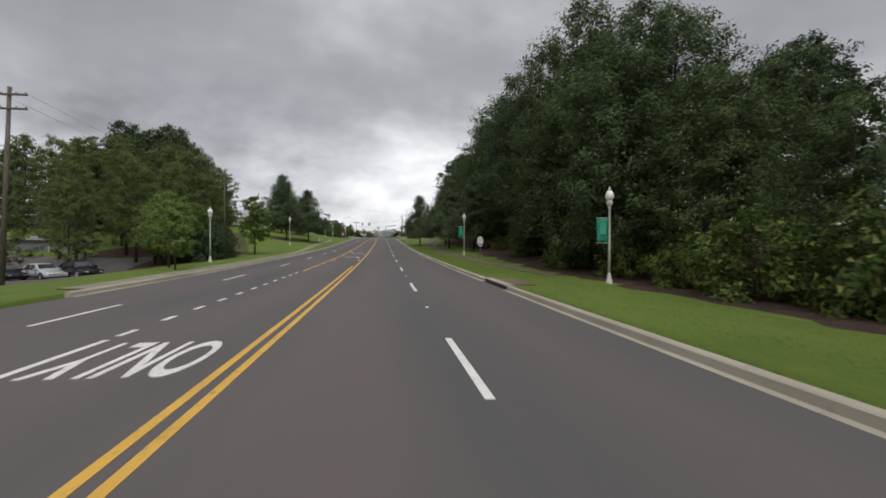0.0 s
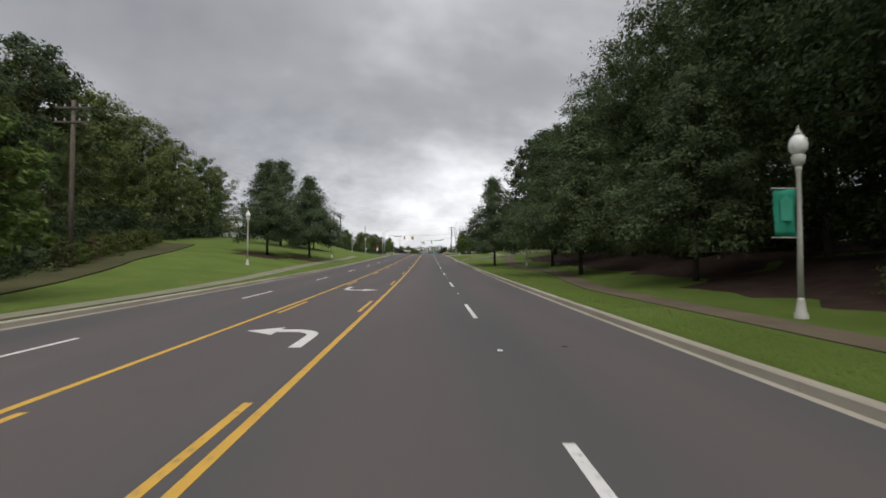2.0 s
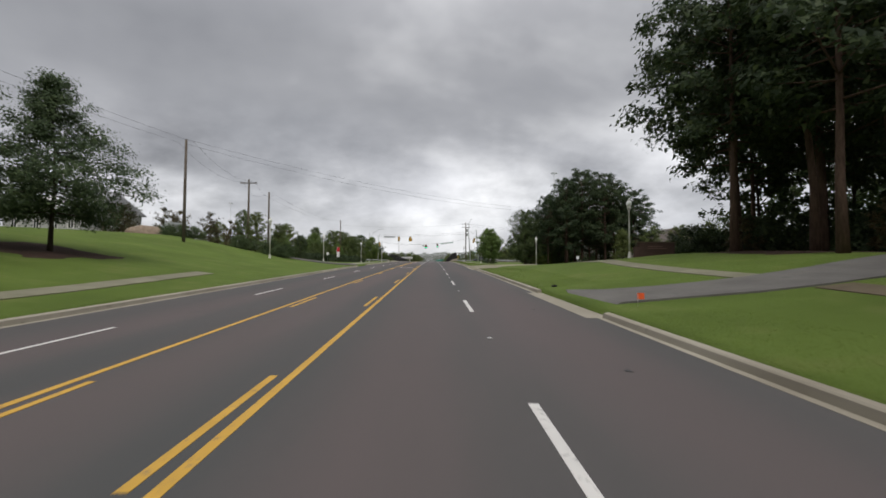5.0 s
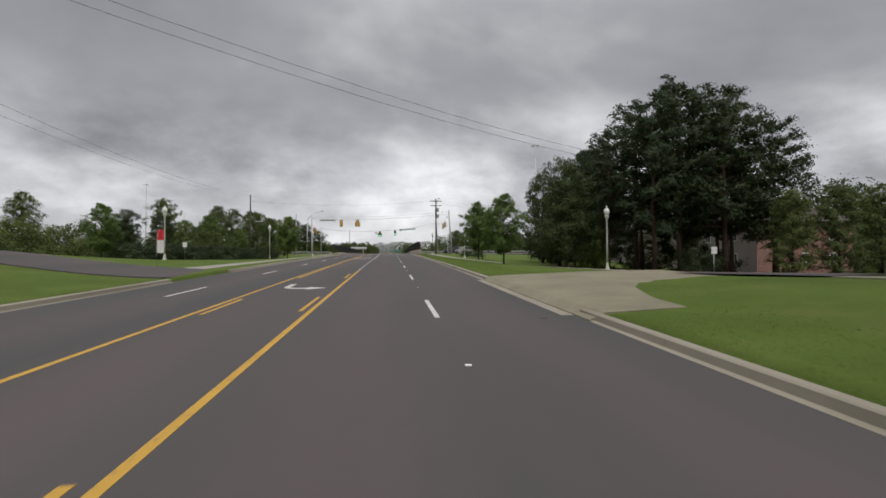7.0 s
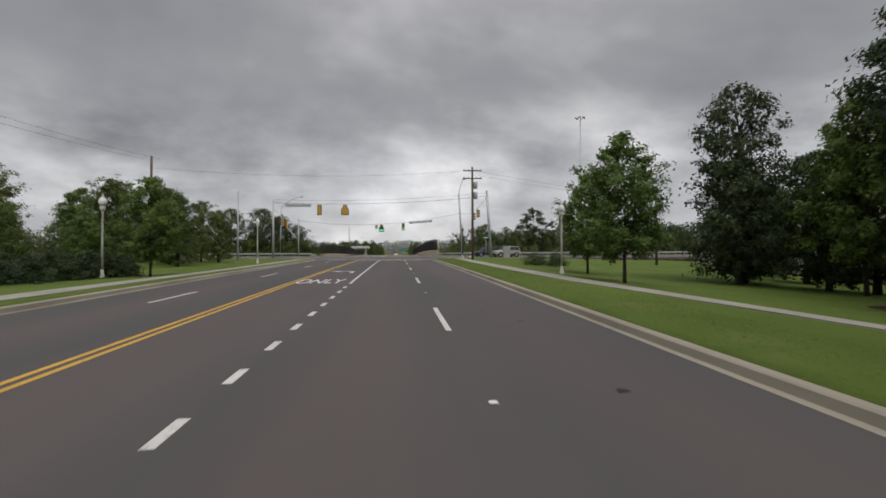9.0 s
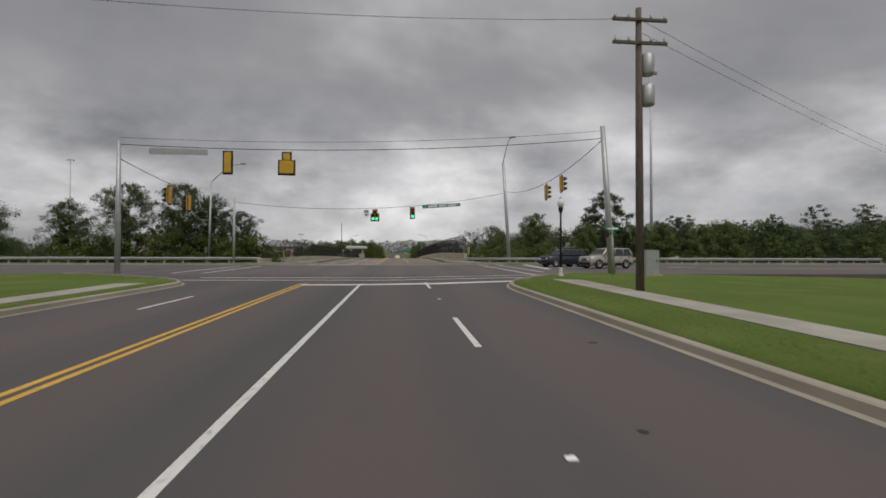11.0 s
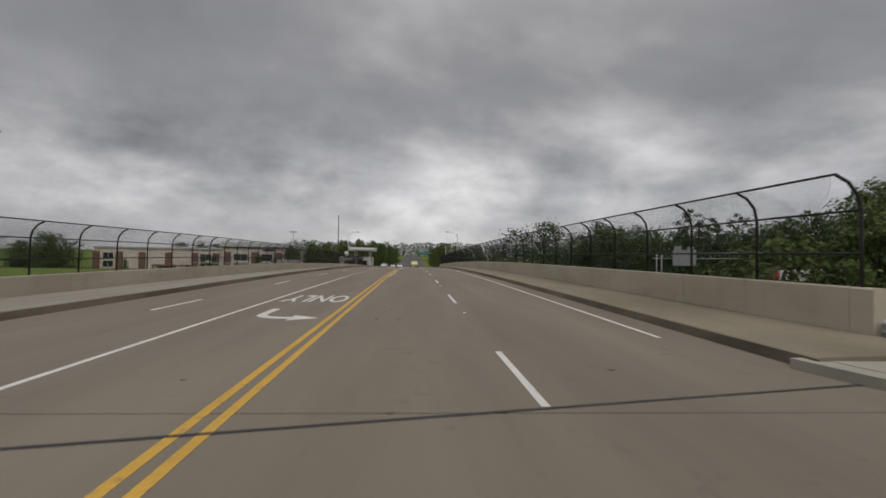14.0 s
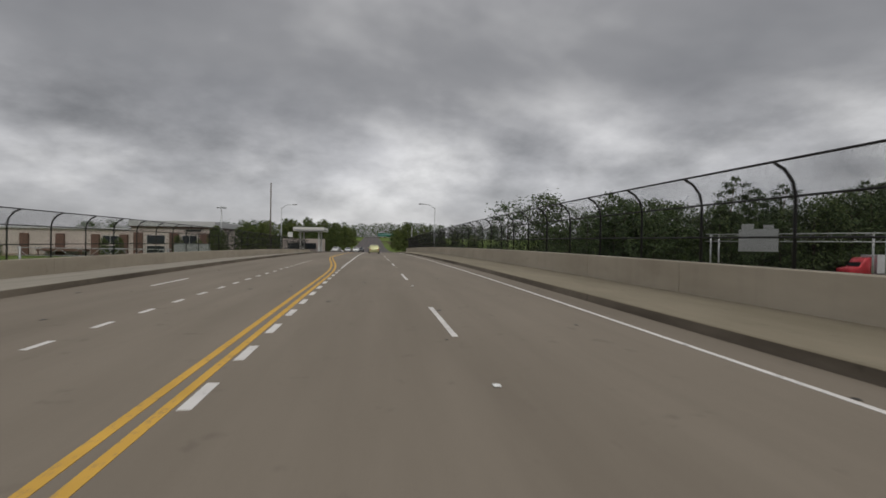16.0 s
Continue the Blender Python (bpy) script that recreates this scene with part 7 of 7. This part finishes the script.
# brick apartment building behind the clump
bz = ground_z(45, 212) - 0.3
brick = empty("brick_building", pose(0, 0, 0), "two-storey red brick apartment building behind trees", "building")
part("wall", block("wall", 40, 52, 190, 240, bz - 1, bz + 6.0, M_BRICK), brick)
rv = [(39.4, 189.4, bz + 6.0), (52.6, 189.4, bz + 6.0), (52.6, 240.6, bz + 6.0), (39.4, 240.6, bz + 6.0), (46, 193, bz + 9.0), (46, 237, bz + 9.0)]
part("roof", mesh_of("roof", rv, [(0, 1, 4), (1, 2, 5, 4), (2, 3, 5), (3, 0, 4, 5), (0, 3, 2, 1)], plain("brown_shingle", (0.10, 0.085, 0.075), 0.9)), brick)
for k in range(10):
    for z in (1.0, 3.9):
        y = 193 + 4.7 * k
        window(brick, 39.93, 40.02, y, y + 1.0, bz + z, bz + z + 1.45, "x", -1)
for z in (1.0, 3.9):
    for x in (42, 45.5, 49):
        window(brick, x, x + 1.0, 189.93, 190.02, bz + z, bz + z + 1.45, "y", -1)

# house on the bank across the road
house = empty("house", pose(-50, 161, ground_z(-50, 161), 0, 0, -12), "pale grey siding house with white trim on the bank", "building")
M_HOUSE = plain("pale_siding", (0.42, 0.42, 0.40), 0.8)
part("wall", block("wall", -6, 6, 0, 9, -0.6, 3.4, M_HOUSE, 0.01), house)
part("roof", mesh_of("roof", [(-6.5, -0.5, 3.3), (6.5, -0.5, 3.3), (6.5, 9.5, 3.3), (-6.5, 9.5, 3.3), (-6.5, 4.5, 6.0), (6.5, 4.5, 6.0)], [(0, 1, 5, 4), (2, 3, 4, 5), (0, 4, 3), (1, 2, 5), (0, 3, 2, 1)], M_ROOF), house)
part("gable", mesh_of("gable", [(-2, -0.6, 3.2), (3, -0.6, 3.2), (0.5, -0.6, 5.2), (-2, 1.5, 3.2), (3, 1.5, 3.2), (0.5, 3.4, 5.2)], [(0, 1, 2), (0, 2, 5, 3), (1, 4, 5, 2)], M_TRIMWHITE), house)
for x in (-4.6, -1.2, 1.6, 4.0):
    window(house, x, x + 0.9, -0.08, 0.02, 0.9, 2.3, "y", -1)

# pale commercial building beyond the interstate
wz = P(303.7) - 5.5
hall = empty("commercial_building", pose(0, 0, 0), "long pale stucco commercial building with brown columns", "building")
M_COPING = plain("pale_metal_coping", (0.50, 0.50, 0.50), 0.6, 0, 0.3, 0.06)
M_WAINSCOT = plain("tan_block", (0.33, 0.27, 0.21), 0.9, 0, 0.2, 0.12)
part("wall", block("wall", -138, -84, 484, 520, wz - 3, wz + 10.2, M_STUCCO), hall)
part("wall", block("wall", -84, -57, 482, 519, wz - 3, wz + 11.6, M_STUCCO), hall)
part("parapet", block("parapet", -138.5, -84.2, 483.5, 520.5, wz + 10.2, wz + 10.9, M_COPING, 0.05), hall)
part("parapet", block("parapet", -84.6, -56.4, 481.2, 519.6, wz + 11.6, wz + 13.6, M_COPING, 0.08), hall, "deep pale fascia over the taller bay")
part("cornice", block("cornice", -84.3, -56.7, 481.6, 519.3, wz + 11.1, wz + 11.6, M_TAN, 0.04), hall)
part("wainscot", block("wainscot", -138.1, -84.1, 483.8, 484.0, wz - 3, wz + 1.6, M_WAINSCOT, 0.03), hall)
part("wainscot", block("wainscot", -84.1, -56.9, 481.8, 482.0, wz - 3, wz + 1.6, M_WAINSCOT, 0.03), hall)
for x in (-137, -127.5, -118, -107, -96, -87):
    part("column", block("column", x - 1.3, x + 1.3, 483.1, 483.9, wz - 2, wz + 8.6, M_TAN, 0.05), hall)
for x in (-81.5, -70, -60):
    part("column", block("column", x - 1.4, x + 1.4, 481.1, 481.9, wz - 2, wz + 9.4, M_TAN, 0.05), hall)
for x0, x1 in ((-134.5, -130.0), (-94, -89)):
    for z in (1.9, 5.4):
        window(hall, x0, x1, 483.8, 484.05, wz + z, wz + z + 2.8, "y", -1)
for x0, x1 in ((-79, -73), (-67.5, -62.5)):
    for z in (1.9, 5.6):
        window(hall, x0, x1, 481.8, 482.05, wz + z, wz + z + 3.0, "y", -1)
part("canopy", block("canopy", -112, -98, 479.5, 483.9, wz + 2.6, wz + 3.4, M_TAN, 0.1), hall)
for x in (-111.5, -98.5):
    part("canopy_post", block("canopy_post", x - 0.2, x + 0.2, 479.7, 480.1, wz - 3, wz + 2.6, M_TAN, 0.03), hall)
part("sign_bar", block("sign_bar", -66, -61, 481.0, 481.2, wz + 10.0, wz + 10.7, M_BLACK, 0.02), hall)

# fuel station beyond the bridge
fz = P(490)
fuel = empty("fuel_station", pose(0, 0, 0), "fuel station with a white flat canopy", "building")
part("canopy", block("canopy", -27.5, -17.5, 466, 480, fz + 7.0, fz + 8.3, M_TRIMWHITE, 0.05), fuel)
part("fascia_stripe", block("fascia_stripe", -27.6, -17.4, 465.9, 480.1, fz + 7.2, fz + 7.5, M_ROOF, 0.01), fuel)
for x in (-25.5, -19.5):
    for y in (469, 477):
        part("column", block("column", x - 0.25, x + 0.25, y - 0.25, y + 0.25, fz - 2, fz + 7.0, M_TRIMWHITE, 0.02), fuel)
part("shop", block("shop", -34, -20, 484, 496, fz - 2, fz + 4.6, M_STUCCO, 0.05), fuel)
part("shop_window", block("shop_window", -32, -22, 483.9, 483.98, fz + 0.8, fz + 3.0, M_GLASS, 0.01), fuel)
for x in (-25.5, -19.5):
    part("pump", block("pump", x - 0.5, x + 0.5, 472.5, 473.5, fz - 1.5, fz + 1.9, M_TRIMWHITE, 0.06), fuel)
pyl = empty("pylon_sign", pose(-29, 470, P(470)), "pale pylon sign at the fuel station", "sign")
part("pole", tube("pole", [(0, 0, -1.5), (0, 0, 6)], 0.15, M_GALV, 8), pyl)
part("panel", block("panel", -0.8, 0.8, -0.2, 0.2, 4.6, 6.4, M_SIGNWHITE, 0.05), pyl)
hs = empty("highway_sign", pose(2, 640, P(640)), "green overhead road sign on the far road", "sign")
part("panel", block("panel", 0, 14, -0.1, 0.1, 6.2, 8.2, M_SIGNGREEN, 0.02), hs)
part("mast", tube("mast", [(16, 0, -1), (16, 0, 7.4), (0, 0, 7.4)], 0.2, M_GALV, 8), hs)
for k, (x, c) in enumerate(((10.5, (0.6, 0.5, 0.05)), (12.5, (0.55, 0.25, 0.05)))):
    sg = empty("roadside_sign", pose(x, 440 + 4 * k, ground_z(x, 440 + 4 * k)), "small yellow sign beside the bridge end", "sign")
    part("post", tube("post", [(0, 0, -1), (0, 0, 2)], 0.04, M_GALV), sg)
    part("plate", block("plate", -0.45, 0.45, -0.03, 0.0, 1.4, 2.3, plain("sign_yellow", c), 0.01), sg)

# things on the grassy bank across the road
rock = bmesh.new()
bmesh.ops.create_icosphere(rock, subdivisions=3, radius=1.0)
for vtx in rock.verts:
    vtx.co *= 1 + 0.16 * noise.noise(vtx.co * 1.4)
    vtx.co.x *= 2.2
    vtx.co.z *= 1.1
tagged(part("boulder", bm_mesh("boulder", rock, M_STONE, True), m=pose(-35.6, 158.5, ground_z(-35.6, 158.5) + 0.3, 0, 0, 20)), "large rounded tan boulder on the bank", "boulder")
board = empty("notice_board", pose(-32.3, 158.8, ground_z(-32.3, 158.8), 0, 0, 10), "grey roadside board on two posts", "sign")
for x in (-1.0, 1.0):
    part("post", block("post", x - 0.06, x + 0.06, -0.06, 0.06, -0.4, 2.1, M_POLEWOOD, 0.01), board)
part("panel", block("panel", -1.2, 1.2, -0.09, -0.06, 0.8, 2.0, M_SIGNBACK, 0.01), board)
fp = empty("flag_banner", at(-15.5, 171.8), "red and white feather flag beside the driveway", "flag")
part("pole", tube("pole", [(0, 0, -0.2), (0, 0, 1.6), (0.1, 0, 2.4)], 0.015, M_GALV, 6), fp)
part("cloth", block("cloth", 0.03, 0.42, -0.006, 0.006, 0.9, 1.7, plain("white_cloth", (0.7, 0.68, 0.66)), 0.002), fp)
part("cloth", block("cloth", 0.03, 0.42, -0.006, 0.006, 1.71, 2.35, plain("red_cloth", (0.55, 0.03, 0.04)), 0.002), fp)
